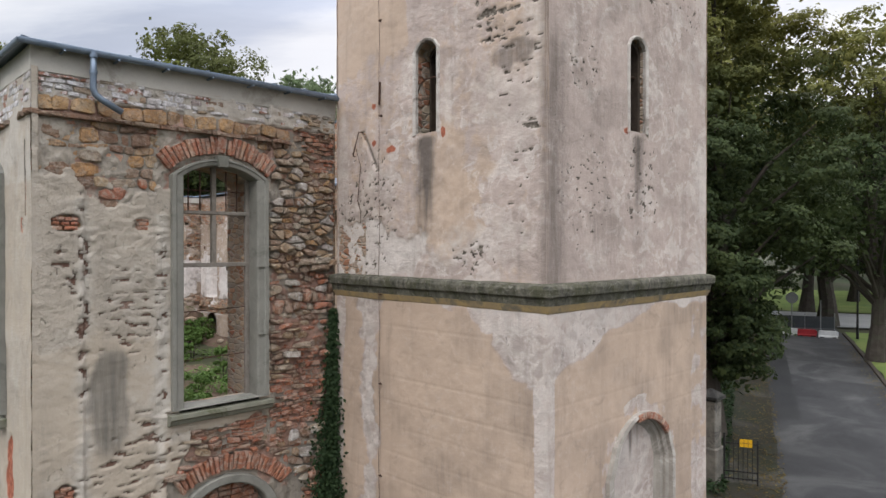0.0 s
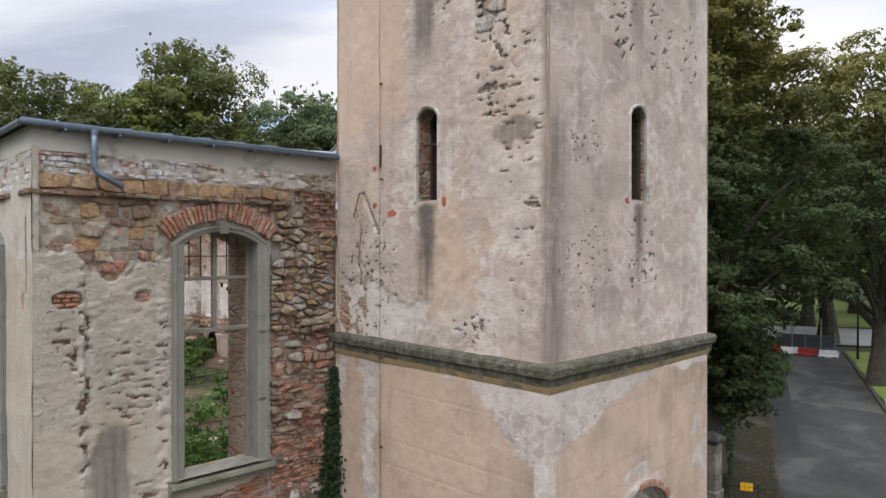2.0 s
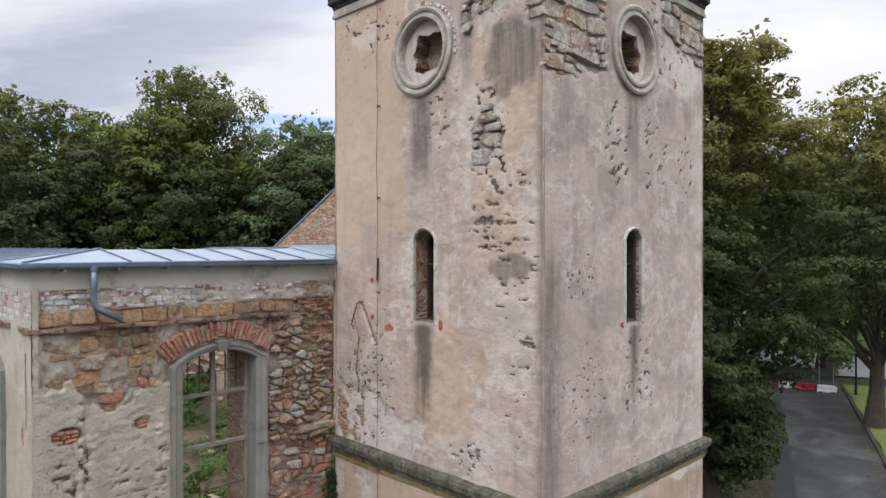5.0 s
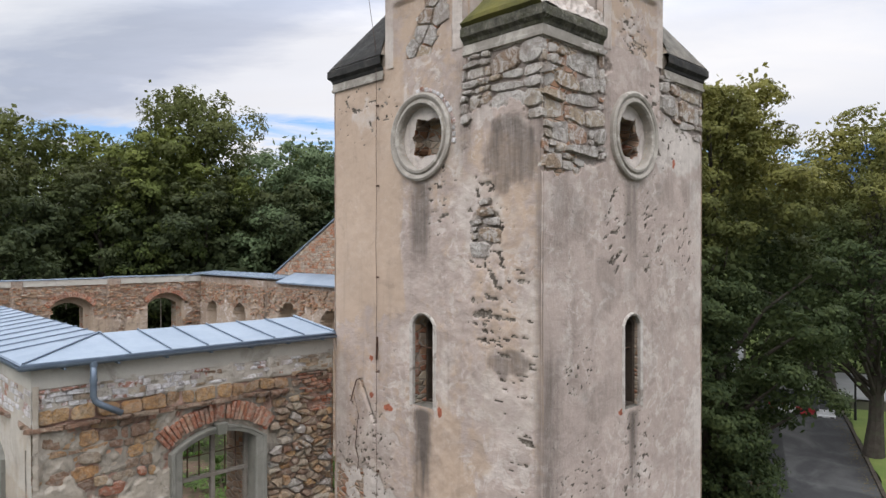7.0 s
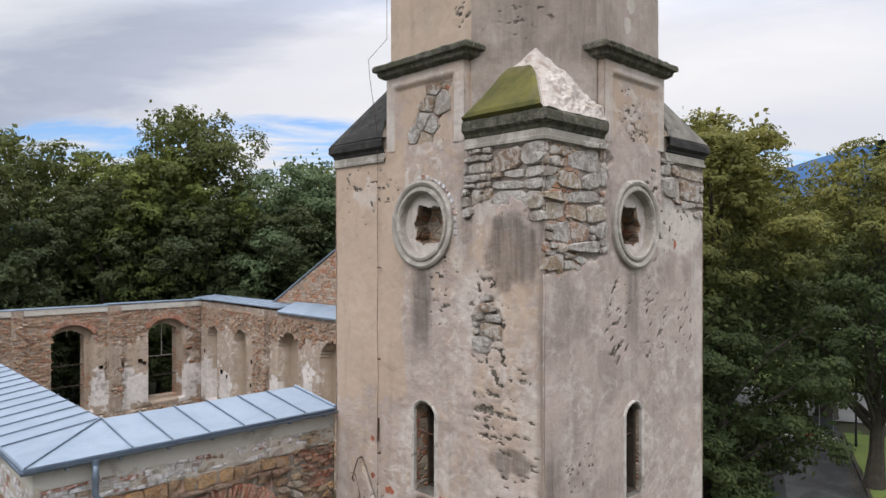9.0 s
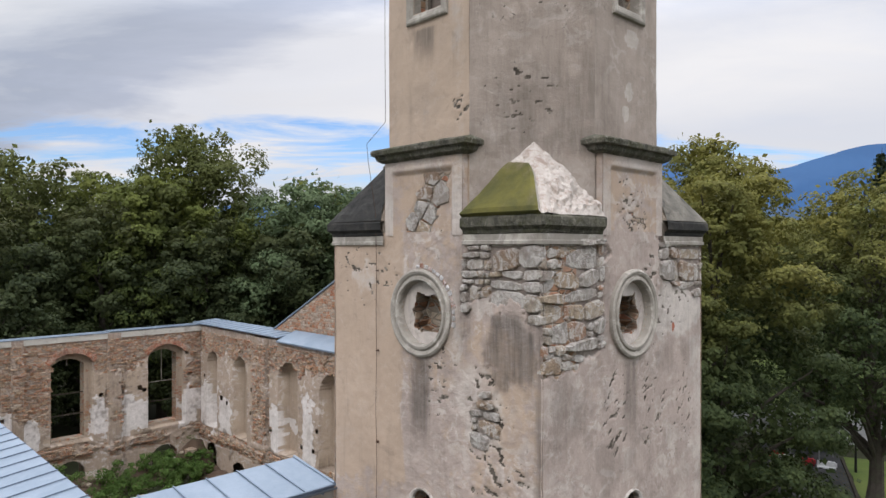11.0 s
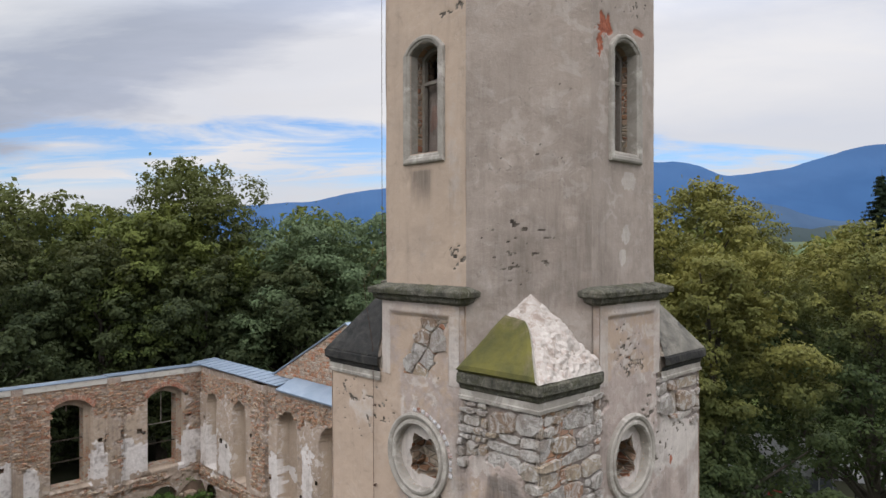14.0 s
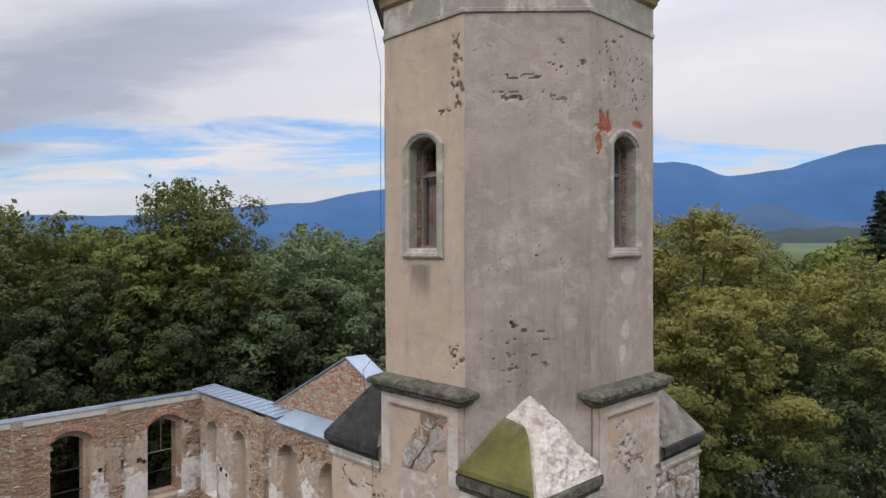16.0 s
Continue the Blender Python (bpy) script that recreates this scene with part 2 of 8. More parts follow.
def stone_material(name, stops, island, dirt=0.5, lime=0.2, limecol=(0.47, 0.42, 0.36)):
    k = Mat(name, 0.9)
    col = k.ramp(k.rand(island), stops)
    a, b = k.noise(11, 6, 0.75, 0.5), k.noise(45, 4, 0.7)
    col = k.mix(k.math("MULTIPLY", k.soft(a, 0.40, 0.62), dirt), col, (0.075, 0.06, 0.048))
    col = k.mix(k.math("MULTIPLY", k.soft(k.noise(6, 7, 0.75, 0.8), 0.47, 0.56), lime), col, limecol)
    col = k.mix(k.math("MULTIPLY", k.soft(b, 0.5, 0.8), 0.3), col, (0.5, 0.45, 0.4))
    col = k.mix(k.math("MULTIPLY", k.soft(k.noise(3.2, 5, 0.65, 0.6), 0.44, 0.66), 0.35), col, (0.20, 0.13, 0.09))
    return k.out(col, k.math("ADD", k.math("ADD", a, k.math("MULTIPLY", b, 0.4)), k.math("MULTIPLY", k.noise(17, 5, 0.7, 0.4), 0.8)), 1.0, 0.045)


RUBBLE = [(0.0, (0.31, 0.20, 0.125)), (0.18, (0.41, 0.29, 0.18)), (0.36, (0.26, 0.185, 0.135)), (0.55, (0.46, 0.385, 0.30)), (0.72, (0.24, 0.145, 0.105)), (0.86, (0.48, 0.375, 0.26)), (1.0, (0.40, 0.385, 0.355))]
BRICKS = [(0.0, (0.34, 0.115, 0.068)), (0.3, (0.47, 0.185, 0.105)), (0.6, (0.38, 0.155, 0.10)), (0.8, (0.48, 0.27, 0.18)), (1.0, (0.25, 0.11, 0.08))]
LIMED = [(0.0, (0.66, 0.64, 0.65)), (0.4, (0.56, 0.54, 0.55)), (0.6, (0.70, 0.68, 0.68)), (0.72, (0.44, 0.24, 0.18)), (0.86, (0.34, 0.15, 0.10)), (1.0, (0.36, 0.35, 0.36))]
OCHRE = [(0.0, (0.42, 0.225, 0.10)), (0.4, (0.50, 0.31, 0.15)), (0.7, (0.35, 0.20, 0.105)), (1.0, (0.46, 0.33, 0.20))]
ASHLAR = [(0.0, (0.43, 0.39, 0.36)), (0.3, (0.34, 0.305, 0.28)), (0.5, (0.52, 0.47, 0.43)), (0.68, (0.40, 0.345, 0.29)), (0.82, (0.42, 0.32, 0.225)), (0.92, (0.29, 0.20, 0.145)), (1.0, (0.42, 0.19, 0.10))]
STRING = [(0.0, (0.20, 0.11, 0.075)), (0.4, (0.27, 0.17, 0.115)), (0.7, (0.23, 0.12, 0.08)), (1.0, (0.34, 0.27, 0.20))]
KINDS = {}
for key, stops, dirt, lime in (("rubble", RUBBLE, 0.36, 0.40), ("brick", BRICKS, 0.34, 0.45), ("limed", LIMED, 0.3, 0.85), ("ochre", OCHRE, 0.55, 0.30), ("ashlar", ASHLAR, 0.36, 0.85), ("string", STRING, 0.5, 0.3)):
    wash = (0.72, 0.69, 0.71) if key == "limed" else ((0.55, 0.51, 0.48) if key == "ashlar" else (0.47, 0.42, 0.36))
    KINDS[key] = (stone_material(key + "_stone", stops, False, dirt, lime, wash), stone_material(key + "_stone_rest", stops, True, dirt, lime, wash))


M_WALLHEAD = stone_material("brick_and_rubble_head", [(0.0, (0.40, 0.15, 0.075)), (0.2, (0.36, 0.24, 0.15)), (0.4, (0.44, 0.21, 0.11)), (0.55, (0.50, 0.42, 0.33)), (0.7, (0.30, 0.13, 0.08)), (0.85, (0.45, 0.31, 0.20)), (1.0, (0.20, 0.15, 0.11))], True, 0.32, 0.35, (0.52, 0.46, 0.40))

M_GABLE = stone_material("gable_brick_and_stone", [(0.0, (0.48, 0.17, 0.08)), (0.3, (0.42, 0.22, 0.12)), (0.45, (0.55, 0.47, 0.38)), (0.6, (0.46, 0.19, 0.09)), (0.75, (0.24, 0.15, 0.10)), (1.0, (0.58, 0.50, 0.42))], True, 0.3, 0.4, (0.56, 0.49, 0.42))


def simple(name, c1, c2, scale=6, rough=0.85, metal=0.0, bump=0.3, extra=None, fine=50):
    k = Mat(name, rough, metal)
    a, b = k.noise(scale, 6, 0.65, 0.4), k.noise(fine, 4, 0.7)
    col = k.mix(k.soft(a, 0.3, 0.7), c1, c2)
    if extra:
        col = k.mix(k.soft(k.noise(scale * 0.6, 6, 0.7, 0.6), 0.5, 0.66), col, extra)
    col = k.mix(k.math("MULTIPLY", k.soft(b, 0.5, 0.8), 0.25), col, tuple(v * 0.4 for v in c1))
    return k.out(col, k.math("ADD", a, k.math("MULTIPLY", b, 0.5)), bump, 0.02)


M_MORTAR = simple("lime_mortar", (0.30, 0.25, 0.21), (0.22, 0.175, 0.14), 7, 0.95, bump=0.8, extra=(0.42, 0.37, 0.31))


def cornice_material():
    """Dark sandstone with moss in its hollows, pale lichen and rain streaks."""
    k = Mat("mossy_sandstone", 0.92)
    a, b, c = k.noise(5, 6, 0.7, 0.6), k.noise(13, 6, 0.7, 0.8), k.noise(45, 4, 0.7)
    col = k.ramp(a, [(0.3, (0.040, 0.038, 0.031)), (0.5, (0.105, 0.099, 0.078)), (0.68, (0.19, 0.172, 0.138))])
    col = k.mix(k.math("MULTIPLY", k.soft(k.noise(3.2, 5, 0.65, 0.5), 0.46, 0.62), 0.7), col, (0.068, 0.068, 0.036))
    col = k.mix(k.math("MULTIPLY", k.soft(b, 0.57, 0.66), 0.65), col, (0.27, 0.25, 0.215))
    col = k.mix(k.math("MULTIPLY", k.soft(k.noise(9, 5, 0.65, 0.2, (1, 1, 0.3)), 0.52, 0.68), 0.6), col, (0.028, 0.026, 0.024))
    return k.out(col, k.math("ADD", k.math("ADD", a, k.math("MULTIPLY", b, 0.8)), k.math("MULTIPLY", c, 0.4)), 1.0, 0.05)


M_CORNICE = cornice_material()
M_CORN_LOW = simple("yellow_sandstone", (0.34, 0.24, 0.11), (0.24, 0.18, 0.11), 4, 0.9, bump=0.4, extra=(0.14, 0.12, 0.09))
M_BLACKCAP = simple("sooty_sandstone", (0.014, 0.014, 0.014), (0.034, 0.032, 0.030), 4, 0.9, bump=0.6, extra=(0.055, 0.05, 0.045))
M_GREYCAP = simple("weathered_cap_stone", (0.10, 0.093, 0.08), (0.20, 0.18, 0.155), 3, 0.9, bump=0.7, extra=(0.04, 0.038, 0.035))
M_MOSS = simple("mossy_cap_stone", (0.120, 0.108, 0.028), (0.070, 0.068, 0.026), 2.2, 0.95, bump=0.6, extra=(0.135, 0.112, 0.064), fine=30)
M_WHITEMORTAR = simple("broken_lime_mortar", (0.50, 0.45, 0.415), (0.40, 0.345, 0.31), 9, 0.95, bump=0.8, extra=(0.30, 0.235, 0.20), fine=38)
M_GREYFRAME = simple("grey_painted_stone", (0.175, 0.170, 0.150), (0.22, 0.213, 0.190), 3, 0.85, bump=0.3, extra=(0.135, 0.133, 0.115))
M_SILL = simple("mossy_sill_stone", (0.15, 0.15, 0.115), (0.20, 0.195, 0.16), 4, 0.9, bump=0.5, extra=(0.09, 0.095, 0.055))
M_FRAME = simple("oxidised_lime_moulding", (0.33, 0.30, 0.265), (0.24, 0.215, 0.19), 4, 0.9, bump=0.35, extra=(0.45, 0.41, 0.37))
M_LIMEFRAME = simple("flaking_lime_surround", (0.50, 0.46, 0.43), (0.36, 0.32, 0.29), 6, 0.92, bump=0.6, extra=(0.22, 0.19, 0.165))
M_STRING = simple("red_brown_string_course", (0.17, 0.095, 0.065), (0.24, 0.155, 0.105), 4, 0.9, bump=0.5, extra=(0.36, 0.31, 0.25))
M_CEMENT = simple("cement_render", (0.40, 0.375, 0.34), (0.46, 0.435, 0.395), 2, 0.92, bump=0.3, extra=(0.28, 0.26, 0.23))
M_ZINC = simple("zinc_sheet", (0.185, 0.23, 0.29), (0.235, 0.28, 0.345), 1.3, 0.5, 0.35, 0.05, fine=20)
M_ZINCSEAM = simple("zinc_seam", (0.13, 0.165, 0.215), (0.17, 0.21, 0.27), 3, 0.5, 0.4, 0.05)
M_PIPE = simple("zinc_pipe", (0.15, 0.19, 0.25), (0.21, 0.255, 0.32), 5, 0.45, 0.6, 0.08)
M_DARKWOOD = simple("dark_rotten_wood", (0.035, 0.026, 0.02), (0.06, 0.045, 0.035), 9, 0.9, bump=0.4)
M_WOOD = simple("grey_weathered_wood", (0.16, 0.14, 0.12), (0.22, 0.195, 0.17), 9, 0.85, bump=0.4)
M_RUST = simple("rusty_iron", (0.10, 0.05, 0.03), (0.06, 0.04, 0.035), 14, 0.8, 0.3, 0.4)
M_IRON = simple("black_iron", (0.02, 0.02, 0.022), (0.035, 0.033, 0.03), 12, 0.6, 0.4, 0.3)
M_ASPHALT = None


def asphalt():
    k = Mat("worn_asphalt_in_shade", 0.88)
    a, b = k.noise(0.35, 6, 0.6, 0.8), k.noise(60, 3, 0.7)
    # worn tones, darkened for the shade of the trees over the street
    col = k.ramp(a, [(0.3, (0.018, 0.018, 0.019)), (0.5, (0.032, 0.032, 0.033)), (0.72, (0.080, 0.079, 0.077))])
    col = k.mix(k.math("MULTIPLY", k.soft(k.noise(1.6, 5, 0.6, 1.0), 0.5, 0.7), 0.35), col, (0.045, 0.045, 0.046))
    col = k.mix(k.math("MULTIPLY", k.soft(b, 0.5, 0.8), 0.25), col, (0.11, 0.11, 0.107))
    return k.out(col, b, 0.3, 0.01)


M_ASPHALT = asphalt()
# lighter copy of the asphalt, painted as lit by the open sky
M_PALEROAD = simple("open_sky_asphalt", (0.20, 0.20, 0.20), (0.26, 0.26, 0.255), 0.4, 0.85, bump=0.1)
# brown leaf litter, with the shadow under the trees mixed into its colour
M_VERGE = simple("shaded_litter_verge", (0.022, 0.018, 0.013), (0.016, 0.019, 0.009), 0.7, 0.95, bump=0.8, extra=(0.060, 0.054, 0.047), fine=14)
M_GRASS = simple("mown_grass", (0.085, 0.125, 0.028), (0.13, 0.155, 0.042), 0.5, 0.95, bump=0.8, extra=(0.06, 0.095, 0.025), fine=25)
M_GROUND = simple("woodland_ground", (0.028, 0.034, 0.014), (0.045, 0.04, 0.024), 0.05, 0.95, bump=0.5, extra=(0.035, 0.05, 0.02), fine=3)
M_KERB = simple("granite_kerb", (0.055, 0.045, 0.036), (0.032, 0.026, 0.02), 5, 0.9, bump=0.4)
M_RED = simple("red_plastic", (0.34, 0.018, 0.022), (0.27, 0.02, 0.025), 4, 0.5, bump=0.05)
M_WHITE = simple("white_plastic", (0.62, 0.62, 0.62), (0.5, 0.5, 0.49), 4, 0.5, bump=0.05)
M_YELLOW = simple("yellow_sign", (0.62, 0.36, 0.01), (0.55, 0.31, 0.01), 5, 0.5, bump=0.03)
M_GREYSIGN = simple("galvanised_sign_back", (0.20, 0.205, 0.21), (0.26, 0.26, 0.265), 5, 0.5, 0.4, 0.05)
M_MESH = simple("dark_fence_sheet", (0.045, 0.05, 0.055), (0.06, 0.065, 0.07), 3, 0.7, bump=0.1)
M_BARK = simple("dark_bark", (0.035, 0.029, 0.024), (0.06, 0.05, 0.042), 3, 0.95, bump=1.0, extra=(0.05, 0.052, 0.035), fine=18)


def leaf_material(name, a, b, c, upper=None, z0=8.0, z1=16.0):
    """Leaves in mixed tones; upper: yellower tops, painted sunlit over shaded lower leaves by height."""
    k = Mat(name, 0.65)
    k.p.inputs["Specular IOR Level"].default_value = 0.12
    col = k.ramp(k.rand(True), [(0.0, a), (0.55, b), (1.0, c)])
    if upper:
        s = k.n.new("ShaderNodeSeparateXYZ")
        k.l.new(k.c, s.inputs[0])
        # sunlit heads and shaded lower boughs are put into the leaf colour
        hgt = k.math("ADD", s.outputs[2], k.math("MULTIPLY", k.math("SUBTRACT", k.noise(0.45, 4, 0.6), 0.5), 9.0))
        sunlit_tone = k.ramp(k.rand(True), [(0.0, tuple(v * 0.82 for v in upper)), (1.0, tuple(v * 1.12 for v in upper))])
        col = k.mix(k.math("MULTIPLY", k.soft(hgt, z0, z1), 0.85), col, sunlit_tone)
    col = k.mix(k.math("MULTIPLY", k.soft(k.noise(0.35, 4, 0.6), 0.42, 0.65), 0.55), col, c)
    k.l.new(col, k.p.inputs["Base Color"])
    tr = k.n.new("ShaderNodeBsdfTranslucent")
    k.l.new(col, tr.inputs[0])
    mx = k.n.new("ShaderNodeMixShader")
    mx.inputs[0].default_value = 0.3
    k.l.new(k.p.outputs[0], mx.inputs[1])
    k.l.new(tr.outputs[0], mx.inputs[2])
    k.l.new(mx.outputs[0], k.n["Material Output"].inputs["Surface"])
    return k.m


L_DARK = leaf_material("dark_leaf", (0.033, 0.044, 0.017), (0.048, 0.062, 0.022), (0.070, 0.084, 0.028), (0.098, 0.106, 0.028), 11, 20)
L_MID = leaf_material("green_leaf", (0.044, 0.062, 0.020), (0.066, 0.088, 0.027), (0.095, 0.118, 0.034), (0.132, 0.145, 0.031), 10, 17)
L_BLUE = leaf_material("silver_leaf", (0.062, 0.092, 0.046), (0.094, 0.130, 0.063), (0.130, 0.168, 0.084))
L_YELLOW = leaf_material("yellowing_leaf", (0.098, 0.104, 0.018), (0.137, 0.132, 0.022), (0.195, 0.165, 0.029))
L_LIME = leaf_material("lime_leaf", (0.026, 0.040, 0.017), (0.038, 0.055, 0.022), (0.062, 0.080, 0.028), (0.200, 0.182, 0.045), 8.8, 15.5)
# darker copy of the leaf tones; the wood's deep shade is put into the colour
L_DEEP = leaf_material("painted_shade_leaf", (0.022, 0.031, 0.014), (0.033, 0.045, 0.019), (0.051, 0.062, 0.024), (0.094, 0.09, 0.026), 11, 19)
L_SPRUCE = leaf_material("spruce_needle", (0.014, 0.024, 0.014), (0.022, 0.034, 0.019), (0.034, 0.048, 0.026))
L_SHRUB = leaf_material("shrub_leaf", (0.045, 0.080, 0.020), (0.072, 0.125, 0.030), (0.110, 0.175, 0.045))
L_IVY = leaf_material("ivy_leaf", (0.012, 0.024, 0.010), (0.020, 0.036, 0.014), (0.030, 0.050, 0.020))


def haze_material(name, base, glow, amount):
    """Far hills, woods and meadow: the blue haze of the air is put into base colour and glow."""
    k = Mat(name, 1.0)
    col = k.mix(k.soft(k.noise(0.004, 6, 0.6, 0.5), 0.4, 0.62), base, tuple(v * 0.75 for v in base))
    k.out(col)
    # surface glow stands in for daylight scattered by the air in between
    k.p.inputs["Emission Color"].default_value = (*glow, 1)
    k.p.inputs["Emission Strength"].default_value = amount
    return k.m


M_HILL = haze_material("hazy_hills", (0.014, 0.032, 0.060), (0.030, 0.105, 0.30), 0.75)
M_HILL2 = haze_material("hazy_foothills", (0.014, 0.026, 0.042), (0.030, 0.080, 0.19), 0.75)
M_FARWOOD = haze_material("hazy_far_woods", (0.012, 0.020, 0.018), (0.03, 0.055, 0.08), 0.45)
M_MEADOW = haze_material("hazy_far_meadow", (0.055, 0.08, 0.035), (0.08, 0.10, 0.09), 0.22)

# ---- building helpers ----
FR = pose(1.467, 12.575, 0, 0, 0, 44.3)   # the tower's frame: x along the street face, y towards the nave
LEFT = pose(0, 0, 0, 0, 0, -90)           # frame of faces that look along -x
RIGHT = Matrix.Identity(4)                # frame of faces that look along -y
DIAG = pose(0, 0, 0, 0, 0, -45)


def thing(name, m, label, category, group="", kind=""):
    ob = new(name)
    ob.empty_display_size = 0.3
    ob.matrix_world = m
    return tagged(ob, label, category, group, kind)


def link(name, me, material, parent=None, label=""):
    if material is not None:
        me.materials.append(material)
    ob = new(name, me)
    if parent is not None:
        ob.parent = parent
    return tagged(ob, label)


def part(name, bm, material, parent, label="", m=None, smooth=False):
    """Links a bmesh as one mesh object under a thing or a part."""
    if m is not None:
        bmesh.ops.transform(bm, matrix=m, verts=bm.verts)
    bmesh.ops.recalc_face_normals(bm, faces=bm.faces)
    if smooth:
        for f in bm.faces:
            f.smooth = True
    me = bpy.data.meshes.new(name)
    bm.to_mesh(me)
    bm.free()
    return link(name, me, material, parent, label)


def raw_mesh(name, co, quads, smooth=False, tris=False):
    k = 3 if tris else 4
    co, quads = np.asarray(co, np.float32), np.asarray(quads, np.int32)
    me = bpy.data.meshes.new(name)
    me.vertices.add(len(co))
    me.vertices.foreach_set("co", co.ravel())
    me.loops.add(len(quads) * k)
    me.loops.foreach_set("vertex_index", quads.ravel())
    me.polygons.add(len(quads))
    me.polygons.foreach_set("loop_start", np.arange(0, len(quads) * k, k, dtype=np.int32))
    me.polygons.foreach_set("use_smooth", np.full(len(quads), smooth))
    me.update(calc_edges=True)
    return me


def box(a0, a1, b0, b1, c0, c1, bevel=0.0, bm=None):
    bm = bm or bmesh.new()
    made = bmesh.ops.create_cube(bm, size=1, matrix=Matrix.Translation(((a0 + a1) / 2, (b0 + b1) / 2, (c0 + c1) / 2)) @ Matrix.Diagonal((a1 - a0, b1 - b0, c1 - c0, 1)))
    if bevel:
        edges = list({e for v in made["verts"] for e in v.link_edges})
        bmesh.ops.bevel(bm, geom=edges, offset=bevel, segments=1, affect="EDGES")
    return bm


def tube(points, r, sides=8, bm=None):
    """A round bar along points."""
    bm = bm or bmesh.new()
    pts = [Vector(p) for p in points]
    rings = []
    for i, p in enumerate(pts):
        d = (pts[min(i + 1, len(pts) - 1)] - pts[max(i - 1, 0)]).normalized()
        x = d.orthogonal().normalized() if abs(d.z) < 0.99 else Vector((1, 0, 0))
        if i and abs(d.z) < 0.99:
            x = (rings[-1][1] - d * rings[-1][1].dot(d)).normalized()
        y = d.cross(x)
        ri = r[i] if isinstance(r, (list, tuple)) else r
        rings.append(([bm.verts.new(p + ri * (math.cos(t) * x + math.sin(t) * y)) for t in [2 * math.pi * j / sides for j in range(sides)]], x))
    for (a, _), (b, _) in zip(rings, rings[1:]):
        for j in range(sides):
            bm.faces.new((a[j], a[(j + 1) % sides], b[(j + 1) % sides], b[j]))
    bm.faces.new(rings[0][0])
    bm.faces.new(rings[-1][0])
    return bm


def sweep(loops, closed=True, cap=False):
    """Faces between loops of equal length."""
    bm = bmesh.new()
    rows = [[bm.verts.new(p) for p in lp] for lp in loops]
    n = len(rows[0])
    for a, b in zip(rows, rows[1:]):
        for j in range(n if closed else n - 1):
            bm.faces.new((a[j], a[(j + 1) % n], b[(j + 1) % n], b[j]))
    if cap:
        bm.faces.new(rows[0])
        bm.faces.new(rows[-1])
    return bm


def opening(c, hw, z0, zs, rise, n=10):
    """Outline of an opening with a segmental head: sill z0, springing zs."""
    pts = [(c - hw, z0), (c + hw, z0)]
    for i in range(n + 1):
        t = 1 - 2 * i / n
        if rise >= hw * 0.98:
            pts.append((c + hw * math.sin(t * math.pi / 2), zs + rise * math.cos(t * math.pi / 2)))
        else:
            r = (hw * hw + rise * rise) / (2 * rise)
            pts.append((c + hw * t, zs + rise - r + math.sqrt(r * r - (hw * t) ** 2)))
    return pts


def ring(c, z, r, n=32):
    return [(c + r * math.cos(2 * math.pi * i / n), z + r * math.sin(2 * math.pi * i / n)) for i in range(n)]


def moulding(outlines, m, cap=False):
    """A frame swept through (outline, y) pairs."""
    bm = sweep([[(a, y, z) for a, z in o] for o, y in outlines], cap=cap)
    bmesh.ops.transform(bm, matrix=m, verts=bm.verts)
    return bm


def slab(outer, holes, y0, y1):
    """A wall from y0 to y1 with openings cut through it."""
    from mathutils.geometry import tessellate_polygon
    loops = [outer, *holes]
    tri = tessellate_polygon([[Vector((a, z, 0)) for a, z in lp] for lp in loops])
    flat_pts = [p for lp in loops for p in lp]
    bm = bmesh.new()
    f = [bm.verts.new((a, y0, z)) for a, z in flat_pts]
    b = [bm.verts.new((a, y1, z)) for a, z in flat_pts]
    for t in tri:
        if len(set(t)) == 3:
            for side in (f, b):
                try:
                    bm.faces.new([side[i] for i in t])
                except ValueError:
                    pass
    k = 0
    for lp in loops:
        n = len(lp)
        for j in range(n):
            i0, i1 = k + j, k + (j + 1) % n
            bm.faces.new((f[i0], f[i1], b[i1], b[i0]))
        k += n
    return bm


def inside(A, Z, poly):
    """Which grid points lie inside a polygon."""
    res = np.zeros(A.shape, bool)
    for (x0, y0), (x1, y1) in zip(poly, poly[1:] + poly[:1]):
        if y0 == y1:
            continue
        hit = ((y0 > Z) != (y1 > Z)) & (A < (x1 - x0) * (Z - y0) / (y1 - y0) + x0)
        res ^= hit
    return res


def vnoise(A, Z, seed=0):
    """Smooth value noise, 0 to 1."""
    a, z = np.floor(A).astype(np.int64), np.floor(Z).astype(np.int64)
    fa, fz = A - a, Z - z
    fa, fz = fa * fa * (3 - 2 * fa), fz * fz * (3 - 2 * fz)

    def h(i, j):
        n = (i * 374761393 + j * 668265263 + seed * 1442695041) & 0xFFFFFFFF
        n = ((n ^ (n >> 13)) * 1274126177) & 0xFFFFFFFF
        return ((n ^ (n >> 16)) & 0xFFFF) / 65535.0
    return (h(a, z) * (1 - fa) + h(a + 1, z) * fa) * (1 - fz) + (h(a, z + 1) * (1 - fa) + h(a + 1, z + 1) * fa) * fz


def fbm(A, Z, scale, octaves=4, seed=0):
    v, amp, tot = 0, 1.0, 0
    for i in range(octaves):
        v = v + amp * vnoise(A * scale * 2 ** i + 13.7 * i, Z * scale * 2 ** i - 7.1 * i, seed + i)
        tot += amp
        amp *= 0.5
    return v / tot


def sm(x, lo, hi):
    t = np.clip((x - lo) / (hi - lo), 0, 1)
    return t * t * (3 - 2 * t)


